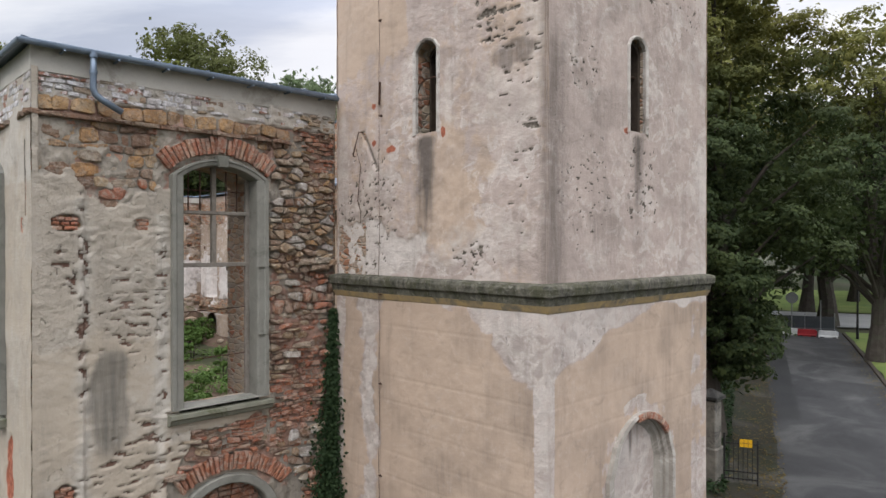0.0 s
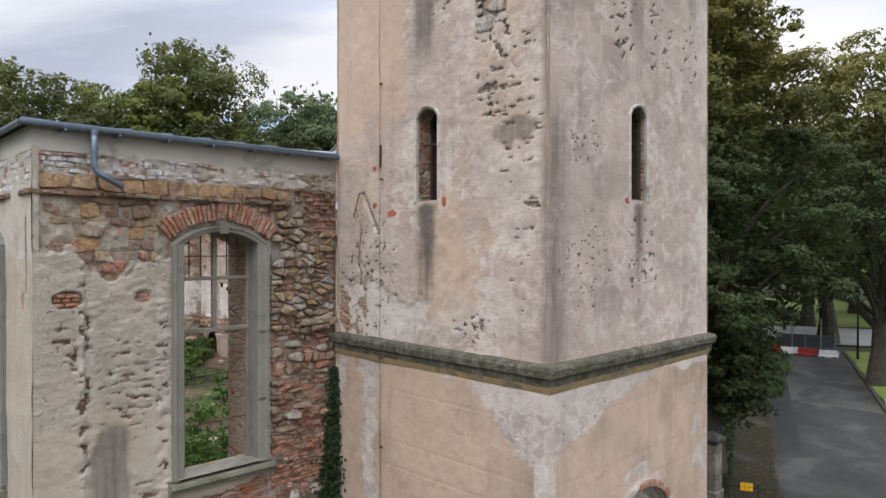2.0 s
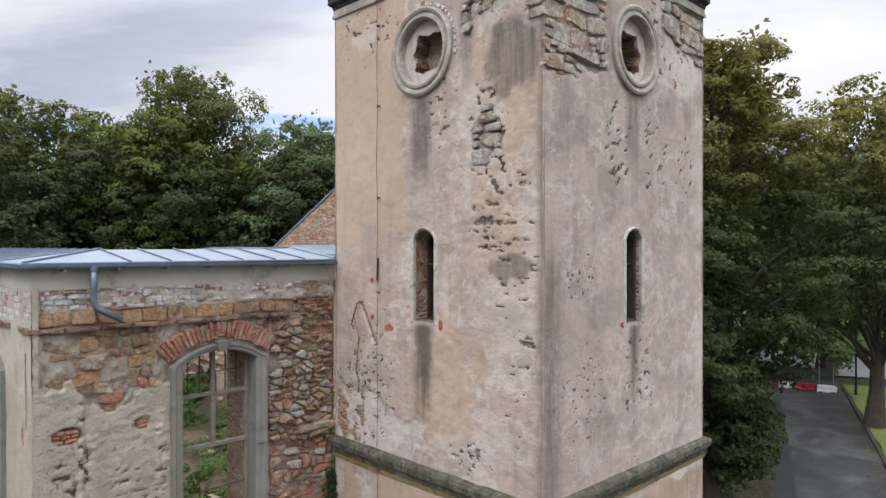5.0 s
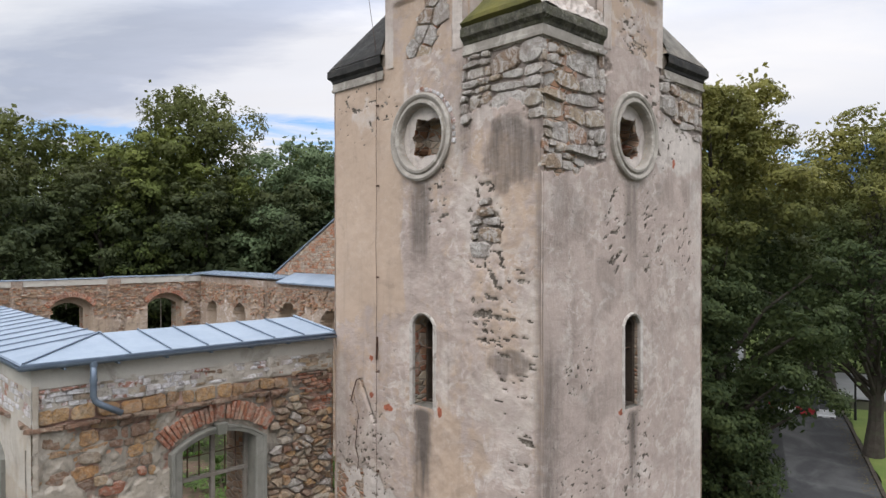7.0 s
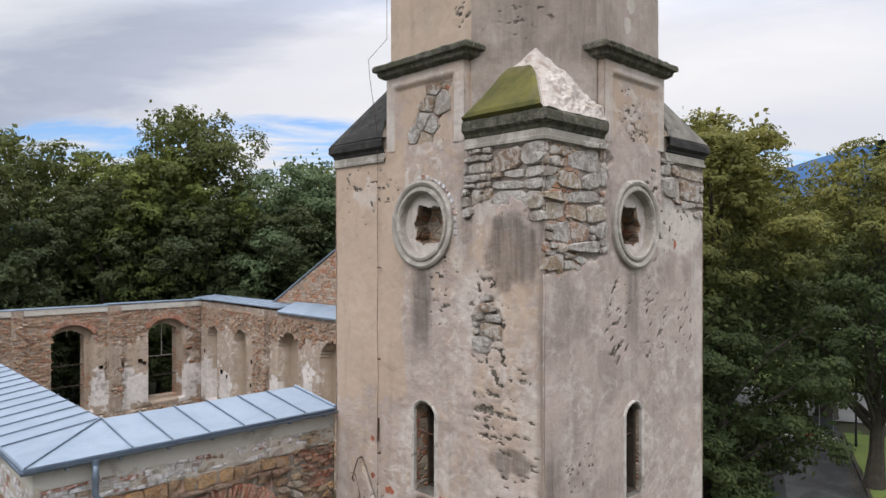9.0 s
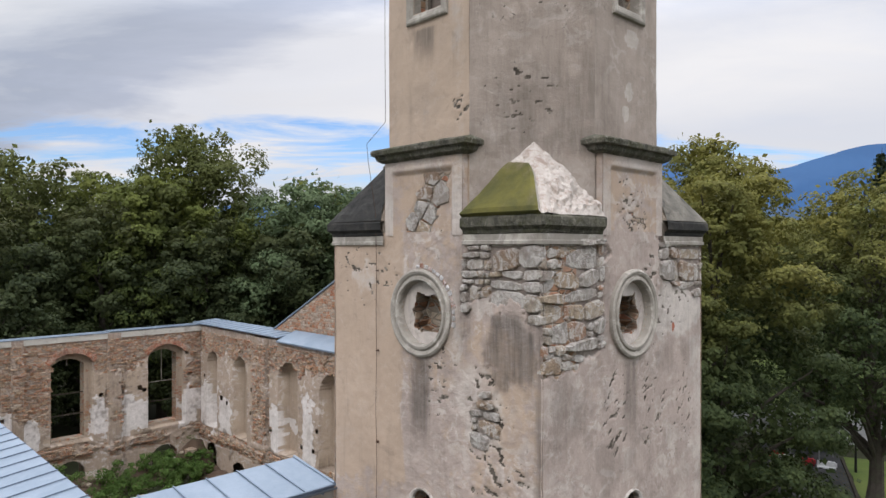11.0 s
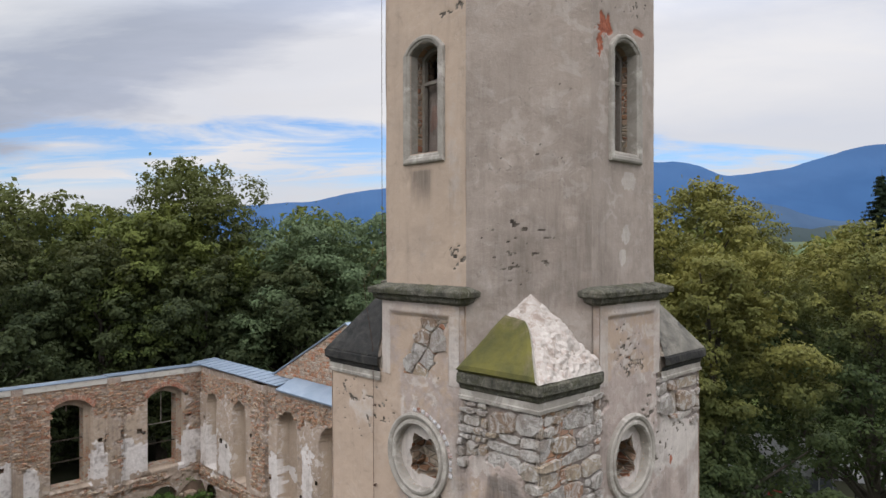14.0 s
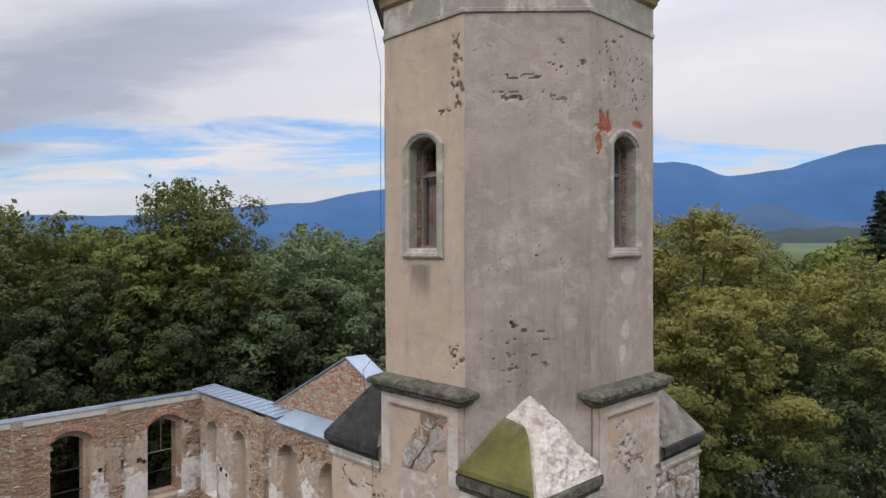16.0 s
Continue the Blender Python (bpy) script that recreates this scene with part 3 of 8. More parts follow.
def blob(A, Z, a, z, ra, rz, seed=0, ragged=0.5, soft=0.15):
    """A ragged patch: 1 inside, 0 outside."""
    d = np.hypot((A - a) / ra, (Z - z) / rz) + ragged * (fbm(A, Z, 2.2 / min(1, max(ra, rz)), 4, seed) - 0.5) * 1.6
    return 1 - sm(d, 1 - soft, 1 + soft)


class Skin:
    """The weathered outer face of a wall: a grid with real relief and masks for its layers."""

    def __init__(self, a0, a1, z0, z1, step):
        na, nz = max(2, round((a1 - a0) / step) + 1), max(2, round((z1 - z0) / step) + 1)
        self.A, self.Z = np.meshgrid(np.linspace(a0, a1, na), np.linspace(z0, z1, nz))
        s = self.A.shape
        self.H, self.keep = np.zeros(s), np.ones((s[0] - 1, s[1] - 1), bool)
        self.m = {k: np.zeros(s) for k in ("paint", "pale", "stain_shade", "pit", "brick", "moss")}

    def cut(self, poly):
        a, z = (self.A[:-1, :-1] + self.A[1:, 1:]) / 2, (self.Z[:-1, :-1] + self.Z[1:, 1:]) / 2
        self.keep &= ~inside(a, z, poly)

    def pits(self, a0, a1, z0, z1, n, r0, r1, seed, depth=0.03, key="pit", flat_ratio=1.5):
        rng = random.Random(seed)
        for i in range(n):
            a, z, r = rng.uniform(a0, a1), rng.uniform(z0, z1), rng.uniform(r0, r1)
            q = rng.uniform(0.6, flat_ratio)
            k = (abs(self.A[0] - a) < r * 4)
            c = np.where(k)[0]
            w = np.where(abs(self.Z[:, 0] - z) < r * 4)[0]
            if not len(c) or not len(w):
                continue
            sl = (slice(w[0], w[-1] + 1), slice(c[0], c[-1] + 1))
            b = blob(self.A[sl], self.Z[sl], a, z, r * q, r / q, seed + i, 0.9, 0.25)
            self.H[sl] -= depth * b
            self.m[key][sl] = np.maximum(self.m[key][sl], b)

    def chips(self, a, z, ra, rz, thr, depth, seed, scale=7.0, flat_ratio=1.6, lean=0.4):
        """Irregular chips knocked out of the plaster within a soft-edged field."""
        c = np.where(abs(self.A[0] - a) < ra * 1.5)[0]
        w = np.where(abs(self.Z[:, 0] - z) < rz * 1.5)[0]
        if not len(c) or not len(w):
            return
        sl = (slice(w[0], w[-1] + 1), slice(c[0], c[-1] + 1))
        A, Z = self.A[sl], self.Z[sl]
        field = 1 - sm(np.hypot((A - a) / ra, (Z - z) / rz), 0.55, 1.2)
        n = fbm(A / flat_ratio + lean * Z, Z * flat_ratio ** 0.5, scale * 0.6, 5, seed) + 0.22 * (field - 1)
        b = sm(n, thr, thr + 0.018) * (field > 0)
        self.H[sl] -= depth * b
        self.m["pit"][sl] = np.maximum(self.m["pit"][sl], b)
        rim = sm(n, thr - 0.07, thr - 0.01) * (field > 0) * (1 - b)
        self.m["pale"][sl] = np.maximum(self.m["pale"][sl], 0.5 * rim)

    def build(self, name, y, m, material, parent, label=""):
        co = np.stack([self.A, -(self.H) + y, self.Z], -1).reshape(-1, 3)
        R, t = np.array(m.to_3x3()), np.array(m.translation)
        co = co @ R.T + t
        nz, na = self.A.shape
        idx = np.arange(nz * na).reshape(nz, na)
        q = np.stack([idx[:-1, :-1], idx[:-1, 1:], idx[1:, 1:], idx[1:, :-1]], -1)[self.keep]
        used, inv = np.unique(q, return_inverse=True)
        me = raw_mesh(name, co[used], inv.reshape(-1, 4), True)
        for nm, keys in (("wear", ("paint", "pale", "stain_shade")), ("bare", ("pit", "brick", "moss"))):
            at = me.attributes.new(nm, "FLOAT_COLOR", "POINT")
            col = np.stack([np.clip(self.m[k], 0, 1).ravel()[used] for k in keys] + [np.ones(len(used))], -1)
            at.data.foreach_set("color", col.astype(np.float32).ravel())
        return link(name, me, material, parent, label)


def stone(poly, y, depth, rng, m, chip=0.18, inset=0.12):
    """One rough stone: outline of (a, z) corners, base at y, standing out by depth. Returns vertices and faces."""
    poly = [np.array(p, float) for p in poly]
    c = np.mean(poly, axis=0)
    base = []
    k0 = len(poly)
    for i in range(k0):
        p, q, r = poly[i - 1], poly[i], poly[(i + 1) % k0]
        if k0 <= 5:
            k = chip * rng.uniform(0.5, 1.3) * 0.6
            base += [q + (p - q) * k, q + (r - q) * k]
        else:
            base.append(q + (c - q) * chip * rng.uniform(0.0, 0.5))
    base = np.array(base)
    n = len(base)
    size = max(0.03, min(np.ptp(base[:, 0]), np.ptp(base[:, 1])))
    tx, tz = rng.uniform(-0.3, 0.3), rng.uniform(-0.3, 0.3)

    def lift(pt, f):
        return y - depth * f - depth * 0.6 * f * (tx * (pt[0] - c[0]) + tz * (pt[1] - c[1])) / size
    mid = c + (base - c) * 0.985
    top = np.array([c + (b - c) * (1 - inset * rng.uniform(0.7, 1.6)) for b in base])
    vs = [(a, y + 0.03, z) for a, z in base]
    vs += [(a, lift((a, z), 0.55 + 0.2 * rng.random()), z) for a, z in mid]
    vs += [(a, lift((a, z), 0.95 + 0.2 * rng.random()), z) for a, z in top]
    vs.append((c[0], lift(c, 1.05 + 0.2 * rng.random()), c[1]))
    fs = [(j, (j + 1) % n, n + (j + 1) % n, n + j) for j in range(n)] + [(n + j, n + (j + 1) % n, 2 * n + (j + 1) % n, 2 * n + j) for j in range(n)]
    fs += [(2 * n + j, 2 * n + (j + 1) % n, 3 * n) for j in range(n)]
    return [m @ Vector(v) for v in vs], fs


def courses(a0, a1, z0, z1, row, length, rng, joint=0.012, jitter=0.25):
    """Corner quads of stones laid in rough courses."""
    out, z = [], z0
    sa = rng.uniform(0, 100)
    while z < z1 - row[0] * 0.4:
        h = min(rng.uniform(*row), z1 - z)
        a = a0 - rng.uniform(0, length[1])
        while a < a1:
            w = rng.uniform(*length)
            l, r = max(a, a0), min(a + w, a1)
            if r - l > 0.04:
                def wob(x, zz):
                    return zz + jitter * h * (noise.noise(Vector((x * 2.3 + sa, zz * 5.0, 1.7))))
                j = joint
                t = [rng.uniform(-1, 1) * jitter * 0.25 * min(w, h) for _ in range(4)]
                out.append([(l + j + t[0], wob(l, z) + j), (r - j + t[1], wob(r, z) + j), (r - j + t[2], wob(r, z + h) - j), (l + j + t[3], wob(l, z + h) - j)])
            a += w
        z += h
    return out


def rubble(a0, a1, z0, z1, w, h, rng, joint=0.01, wild=0.42, drop=0.15):
    """Outlines of irregular stones that fill a field: cells round jittered points, wider than high."""
    f = w / h
    na, nz = max(1, round((a1 - a0) / w)), max(1, round((z1 - z0) / h))
    pts = []
    for j in range(-1, nz + 1):
        for i in range(-1, na + 1):
            if rng.random() < drop:
                continue
            pts.append((a0 + (i + 0.5 + 0.5 * (j % 2) + rng.uniform(-wild, wild)) * (a1 - a0) / na, (z0 + (j + 0.5 + rng.uniform(-wild, wild)) * (z1 - z0) / nz) * f))
    P = np.array(pts)
    out = []
    for k, (x, y) in enumerate(pts):
        if not (a0 <= x <= a1 and z0 * f <= y <= z1 * f):
            continue
        cell = [(a0, z0 * f), (a1, z0 * f), (a1, z1 * f), (a0, z1 * f)]
        d = np.hypot(P[:, 0] - x, P[:, 1] - y)
        for o in np.argsort(d)[1:18]:
            if d[o] > 3.2 * w:
                break
            nx, ny = (P[o, 0] - x) / d[o], (P[o, 1] - y) / d[o]
            lim = d[o] / 2 - joint * (1 if abs(nx) > 0.7 else f)
            new_cell = []
            for (px, py), (qx, qy) in zip(cell, cell[1:] + cell[:1]):
                s, t = (px - x) * nx + (py - y) * ny - lim, (qx - x) * nx + (qy - y) * ny - lim
                if s <= 0:
                    new_cell.append((px, py))
                if (s < 0) != (t < 0):
                    r = s / (s - t)
                    new_cell.append((px + (qx - px) * r, py + (qy - py) * r))
            cell = new_cell
            if len(cell) < 3:
                break
        if len(cell) >= 3:
            out.append([(px, py / f) for px, py in cell])
    return out


class Pile:
    """Stones of one kind: the first ones become parts of their own, the others one joined mesh."""

    def __init__(self, name, kind, parent, limit):
        self.name, self.kind, self.parent, self.limit, self.n, self.v, self.f = name, kind, parent, limit, 0, [], []

    def add(self, vs, fs):
        if self.n < self.limit:
            me = bpy.data.meshes.new(self.name)
            me.from_pydata([v[:] for v in vs], [], fs)
            me.polygons.foreach_set("use_smooth", [False] * len(fs))
            link(self.name, me, KINDS[self.kind][0], self.parent)
        else:
            k = len(self.v)
            self.v += [v[:] for v in vs]
            self.f += [tuple(i + k for i in f) for f in fs]
        self.n += 1

    def done(self):
        if self.f:
            me = bpy.data.meshes.new(self.name + "_rest")
            me.from_pydata(self.v, [], self.f)
            me.polygons.foreach_set("use_smooth", [False] * len(self.f))
            tagged(link(self.name + "_rest", me, KINDS[self.kind][1], self.parent), kind="stuff")

# ---- the tower ----
HT = 2.45
tower = thing("church_tower", FR, "tall ruined church tower with peeling beige plaster and exposed stone corners", "tower")
SLIT = [(opening(0.02, 0.245, 7.92, 9.27, 0.15)), (opening(-0.06, 0.245, 7.92, 9.27, 0.15))]
OC_Z, OC_R = 12.33, 0.52
faces = ((LEFT, SLIT[0]), (RIGHT, SLIT[1]), (pose(0, 0, 0, 0, 0, 180), SLIT[0]), (pose(0, 0, 0, 0, 0, 90), SLIT[1]))
for i, (m, slit) in enumerate(faces):
    cc = (0.02, -0.06)[i % 2]
    slit = opening(cc, 0.257, 7.90, 9.27, 0.165)
    holes = [slit, ring(-0.02, OC_Z, OC_R)] if i < 2 else [slit]
    if i == 1:
        holes.append(opening(0.02, 0.9, 0.02, 2.52, 0.80))
    w0, w1 = (-HT + 0.02, HT - 0.02) if i % 2 == 0 else (-HT + 0.86, HT - 0.86)
    part("wall", slab([(w0, 0), (w1, 0), (w1, 13.72), (w0, 13.72)], holes, -HT + 0.045, -HT + 0.85), M_MASONRY, tower, m=m)
part("floor_deck", box(-1.7, 1.7, -1.7, 1.7, 13.3, 13.5), M_WOOD, tower)


def lower_storey(s, seed):
    """Painted ashlar lines scored into the plaster below the belt."""
    A, Z = s.A, s.Z
    low = Z < 5.16
    paint = np.where(low, 1.0, 0)
    joints = [4.72 - 0.43 * i for i in range(11)]
    g = np.zeros(A.shape)
    for i, j in enumerate(joints):
        g = np.maximum(g, 1 - sm(abs(Z - j - 0.006 * (fbm(A, Z, 1.5, 2, seed) - 0.5)), 0.004, 0.016))
        sh = 0.62 if i % 2 else 0.0
        row = (Z < j) & (Z > j - 0.43)
        dv = abs(((A + sh + 0.31) % 1.25) - 0.625)
        g = np.maximum(g, np.where(row, 0.35 * (1 - sm(dv, 0.004, 0.015)), 0))
    return low, paint, g


def tower_skin(side):
    s = Skin(-HT - 0.004, HT + 0.004, 0.0, 13.66, 0.0235)
    A, Z, m = s.A, s.Z, s.m
    sd = 10 if side else 50
    low, paint, g = lower_storey(s, sd)
    f1, f2, f3 = fbm(A, Z, 0.8, 4, sd), fbm(A, Z, 3.0, 4, sd + 5), fbm(A, Z, 10, 3, sd + 9)
    s.H += 0.03 * (f1 - 0.5) + 0.016 * (f2 - 0.5) + 0.006 * (f3 - 0.5)
    up = ~low
    if side == 0:
        strip = np.where(up, sm(Z + 0.9 * (f2 - 0.5), 8.8, 9.7), 0) * (1 - sm(A, -0.62 + 0.5 * (f1 - 0.5), -0.30 + 0.5 * (f1 - 0.5)))
        m["paint"] = np.maximum(strip, 0.34 + 0.5 * (fbm(A, Z, 0.6, 3, 77) - 0.35))
        m["paint"] = np.maximum(m["paint"], blob(A, Z, 0.60, 6.8, 0.85, 1.1, 3, 0.8, 0.5) * 0.75)
        rough = np.where(up, (1 - strip) * sm(f1 + 0.35 * f2, 0.5, 0.75), 0)
        s.H += rough * 0.03 * (fbm(A, Z, 5, 4, 31) - 0.5)
        for a, z, ra, rz, k in ((1.25, 10.9, 0.6, 0.9, 5), (1.7, 8.1, 0.8, 0.9, 6), (-1.3, 6.9, 0.7, 1.1, 7), (1.2, 6.1, 1.2, 0.45, 8), (-0.45, 9.0, 0.28, 0.5, 9), (0.5, 8.6, 0.22, 0.8, 10), (0.8, 12.0, 0.25, 1.1, 13), (-1.5, 12.9, 0.4, 0.3, 14), (2.2, 9.0, 0.2, 1.6, 15), (-2.25, 7.4, 0.2, 1.5, 16)):
            m["pale"] = np.maximum(m["pale"], 0.55 * blob(A, Z, a, z, ra, rz, k, 1.1, 0.7))
        pl = blob(A, Z, -1.9, 6.0, 1.6, 0.6, 22, 0.9)
        s.H -= 0.025 * pl
        m["pale"] = np.maximum(m["pale"], pl * 0.9)
        st = np.exp(-((A - 0.0) / (0.20 + 0.08 * f2)) ** 2) * sm(Z + 1.2 * (fbm(A * 4, Z * 0.4, 1.2, 3, 24) - 0.5), 5.3, 7.5) * (1 - sm(Z, 7.8, 7.95))
        m["stain_shade"] = np.maximum(m["stain_shade"], 1.0 * st)
        m["stain_shade"] = np.maximum(m["stain_shade"], 0.62 * np.exp(-((A + 0.05) / 0.27) ** 4) * sm(Z, 9.6, 10.8) * (1 - sm(Z, 11.5, 11.75)))
        m["stain_shade"] = np.maximum(m["stain_shade"], 0.45 * np.exp(-((A - 0.95) / 0.22) ** 2) * sm(Z, 10.8, 12.2) * (1 - sm(Z, 13.3, 13.6)))
        m["stain_shade"] = np.maximum(m["stain_shade"], 0.6 * blob(A, Z, 1.9, 11.9, 0.55, 0.6, 23, 0.7, 0.3))
        m["stain_shade"] = np.maximum(m["stain_shade"], 0.55 * blob(A, Z, 1.85, 8.85, 0.42, 0.22, 27, 0.6, 0.3))
        m["stain_shade"] = np.maximum(m["stain_shade"], 0.5 * np.exp(-((A - 2.42) / 0.14) ** 2) * np.where(up, 1, 0.1))
        m["brick"] = np.maximum(blob(A, Z, 0.42, 7.9, 0.05, 0.08, 28), blob(A, Z, -1.33, 7.9, 0.06, 0.05, 29))
        m["brick"] = np.maximum(m["brick"], np.maximum(blob(A, Z, -1.35, 8.55, 0.05, 0.06, 33), blob(A, Z, -0.86, 7.75, 0.12, 0.06, 34)))
        s.chips(1.40, 10.3, 0.45, 1.6, 0.623, 0.018, 40, 17.0)
        s.chips(1.45, 9.4, 0.35, 0.35, 0.548, 0.023, 41, 18.6)
        s.chips(1.05, 5.95, 0.45, 0.30, 0.588, 0.010, 42, 35.1)
        s.chips(1.95, 8.4, 0.5, 2.6, 0.683, 0.014, 43, 18.6, 2.2)
        s.chips(-1.5, 6.6, 0.9, 1.4, 0.643, 0.010, 44, 24.8, 1.2, -0.6)
        s.chips(-1.5, 12.9, 1.0, 0.6, 0.683, 0.009, 45, 20.9)
        s.chips(0.45, 11.3, 0.5, 0.9, 0.663, 0.009, 46, 20.9)
        # a chiselled scar
        d = abs((A + 1.45) + 0.60 * (Z - 7.78)) / 1.2
        sc = np.where((Z > 7.4) & (Z < 8.15), 1 - sm(d, 0.02, 0.06), 0)
        s.H -= 0.03 * sc
        m["pit"] = np.maximum(m["pit"], 0.55 * sc)
        # lower storey
        lp = np.maximum(blob(A, Z, 2.2, 5.25, 1.6, 0.45, 61, 0.5, 0.12), blob(A, Z, 2.35, 4.72, 0.85, 0.62, 62, 0.45, 0.12))
        lp = np.maximum(lp, np.where(A > 2.22 + 0.1 * (f2 - 0.5), 1, 0))
        vs = 1 - sm(abs(A + 1.45 + 0.5 * (f1 - 0.5)) + 0.5 * (fbm(A, Z, 4, 3, 67) - 0.5), 0.12, 0.30)
        lp2 = np.maximum(vs, np.where(A < -2.2 + 0.3 * (f1 - 0.5), 0.75, 0))
        ps = np.clip(np.where(low, np.maximum(lp, lp2), 0), 0, 1)
        s.H -= np.where(low, 0.004 * ps * (0.4 + f2) + 0.03 * vs * (fbm(A, Z, 7, 3, 66) - 0.3), 0)
        g = g * (1 - 0.6 * ps)
    else:
        m["paint"] = np.where(up, 0.22 + 0.4 * (fbm(A, Z, 0.7, 3, 78) - 0.4), 0)
        for i in range(34):
            rng = random.Random(900 + i)
            m["pale"] = np.maximum(m["pale"], 0.45 * blob(A, Z, rng.uniform(-2.4, 2.4), rng.uniform(5.6, 12.5), rng.uniform(0.10, 0.4), rng.uniform(0.08, 0.5), 300 + i, 1.1, 0.5))
        m["pale"] = np.maximum(m["pale"], np.where(up, 0.75 * sm(A, 0.9, 2.3) * f1 * 1.4, 0))
        m["pale"] = np.maximum(m["pale"], blob(A, Z, 1.6, 12.25, 0.9, 0.5, 83, 0.8, 0.3) * 0.9)
        m["stain_shade"] = 0.75 * np.exp(-((A + 0.05) / (0.15 + 0.07 * f2)) ** 2) * sm(Z + 1.2 * (fbm(A * 4, Z * 0.4, 1.2, 3, 25) - 0.5), 5.7, 7.6) * (1 - sm(Z, 7.8, 7.95))
        m["stain_shade"] = np.maximum(m["stain_shade"], 0.55 * np.exp(-((A + 2.3) / 0.35) ** 2) * np.where(up, 1, 0.1) * (1 - sm(Z, 8.5, 10)))
        m["stain_shade"] = np.maximum(m["stain_shade"], 0.5 * np.exp(-((A + 0.10) / 0.25) ** 4) * sm(Z, 9.6, 10.9) * (1 - sm(Z, 11.5, 11.7)))
        m["stain_shade"] = np.maximum(m["stain_shade"], np.where(up, 0.35 * sm(fbm(A, Z, 1.1, 4, 85), 0.52, 0.7), 0))
        s.chips(-0.5, 10.7, 0.55, 0.9, 0.648, 0.016, 141, 20.1, 1.2, -0.7)
        s.chips(0.6, 10.7, 0.55, 0.9, 0.663, 0.016, 142, 20.1, 1.2, -0.7)
        s.chips(1.75, 10.4, 0.5, 1.2, 0.683, 0.014, 143, 21.7, 0.9, -0.5)
        s.chips(-1.55, 8.7, 0.45, 0.5, 0.653, 0.008, 144, 27.9)
        s.chips(0.1, 7.0, 0.7, 1.1, 0.673, 0.011, 145, 24.8, 1.3, -0.3)
        s.chips(-1.5, 6.8, 0.8, 1.1, 0.703, 0.007, 146, 24.8)
        s.chips(0.8, 12.6, 1.3, 1.0, 0.683, 0.014, 147, 18.6)
        m["brick"] = np.maximum(blob(A, Z, -0.42, 7.9, 0.07, 0.05, 128), blob(A, Z, 1.35, 12.0, 0.05, 0.08, 129))
        bound = np.interp(A, [-2.45, -1.75, -0.8, -0.1, 0.5, 2.4], [4.1, 4.42, 4.72, 4.85, 5.05, 5.1]) + 0.35 * (fbm(A, Z, 1.4, 4, 161) - 0.5)
        lp = sm(Z, bound, bound + 0.08)
        lp = np.maximum(lp, np.where((A > 1.75 + 0.4 * (f1 - 0.5)), 0.8 * sm(f2, 0.35, 0.6), 0))
        lp = np.maximum(lp, np.where(A < -2.3, 0.9, 0))
        lp = np.maximum(lp, np.where((np.hypot(A - 0.02, Z - 2.55) < 1.15) & (Z < 3.9), 0.75 * sm(f2, 0.3, 0.55), 0))
        ps = np.where(low, lp, 0)
        s.H -= np.where(low, 0.003 * ps * (0.4 + f2), 0)
    m["paint"] = np.where(low, (1 - ps), m["paint"])
    m["pale"] = np.where(low, ps * (0.42 + 0.35 * f1), m["pale"])
    m["stain_shade"] = np.where(low, 0.12 + 0.25 * sm(f1, 0.5, 0.75) * (1 - ps), m["stain_shade"])
    s.H -= np.where(low, 0.0045 * g, 0)
    m["stain_shade"] = np.maximum(m["stain_shade"], np.where(low, 0.20 * g, 0))
    edge = np.minimum(A + HT, HT - A)
    s.H -= 0.02 * (1 - sm(edge, 0, 0.05)) * (0.4 + f2)
    s.H += np.where(low, 0.012, 0)
    s.H = np.where(edge < 0.02, np.minimum(s.H, 0.0), s.H)
    # rough bare stone where the plaster has come off
    if side == 0:
        off = np.where((A > 0.95 + 0.35 * (f2 - 0.5)) & (Z > 12.52 + 0.5 * (f1 - 0.5) + 0.7 * (f2 - 0.5) + 0.3 * (f3 - 0.5) - 0.1 * (A - 1)) & (Z < 13.7), 1.0, 0)
        off = np.maximum(off, blob(A, Z, 1.40, 10.85, 0.25, 0.42, 91, 0.6))
    else:
        off = np.where((A < -0.9 + 0.5 * (f2 - 0.5) + 0.3 * (f3 - 0.5)) & (Z > 11.5 + 0.5 * (f1 - 0.5) + 0.5 * (f2 - 0.5) + 0.25 * (A + 2)), 1.0, 0)
        off = np.maximum(off, np.where((A > 0.85 + 0.3 * (f2 - 0.5)) & (Z > 12.85 - 0.25 * (A - 0.9) + 0.3 * (f1 - 0.5)), 1, 0))
    s.H = np.where(off > 0.5, -0.034 + 0.02 * (f2 - 0.5) + 0.012 * (f3 - 0.5), s.H)
    m["pit"] = np.maximum(m["pit"], 0.50 * off)
    m["pale"] = np.maximum(m["pale"], 0.3 * off)
    s.cut(SLIT[side])
    s.cut(ring(-0.02, OC_Z, OC_R + 0.03))
    if side == 1:
        s.cut(opening(0.02, 0.94, 0.0, 2.52, 0.84))
    return s, off


skins = []
for side, m in ((0, LEFT), (1, RIGHT)):
    sk, off = tower_skin(side)
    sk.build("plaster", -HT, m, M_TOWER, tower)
    skins.append((sk, off))
for m in (pose(0, 0, 0, 0, 0, 180), pose(0, 0, 0, 0, 0, 90)):
    sk = Skin(-HT, HT, 0, 13.66, 0.12)
    sk.H += 0.02 * fbm(sk.A, sk.Z, 2, 3, 5)
    sk.m["paint"] += 0.5
    sk.cut(SLIT[0])
    sk.build("plaster", -HT, m, M_TOWER, tower)

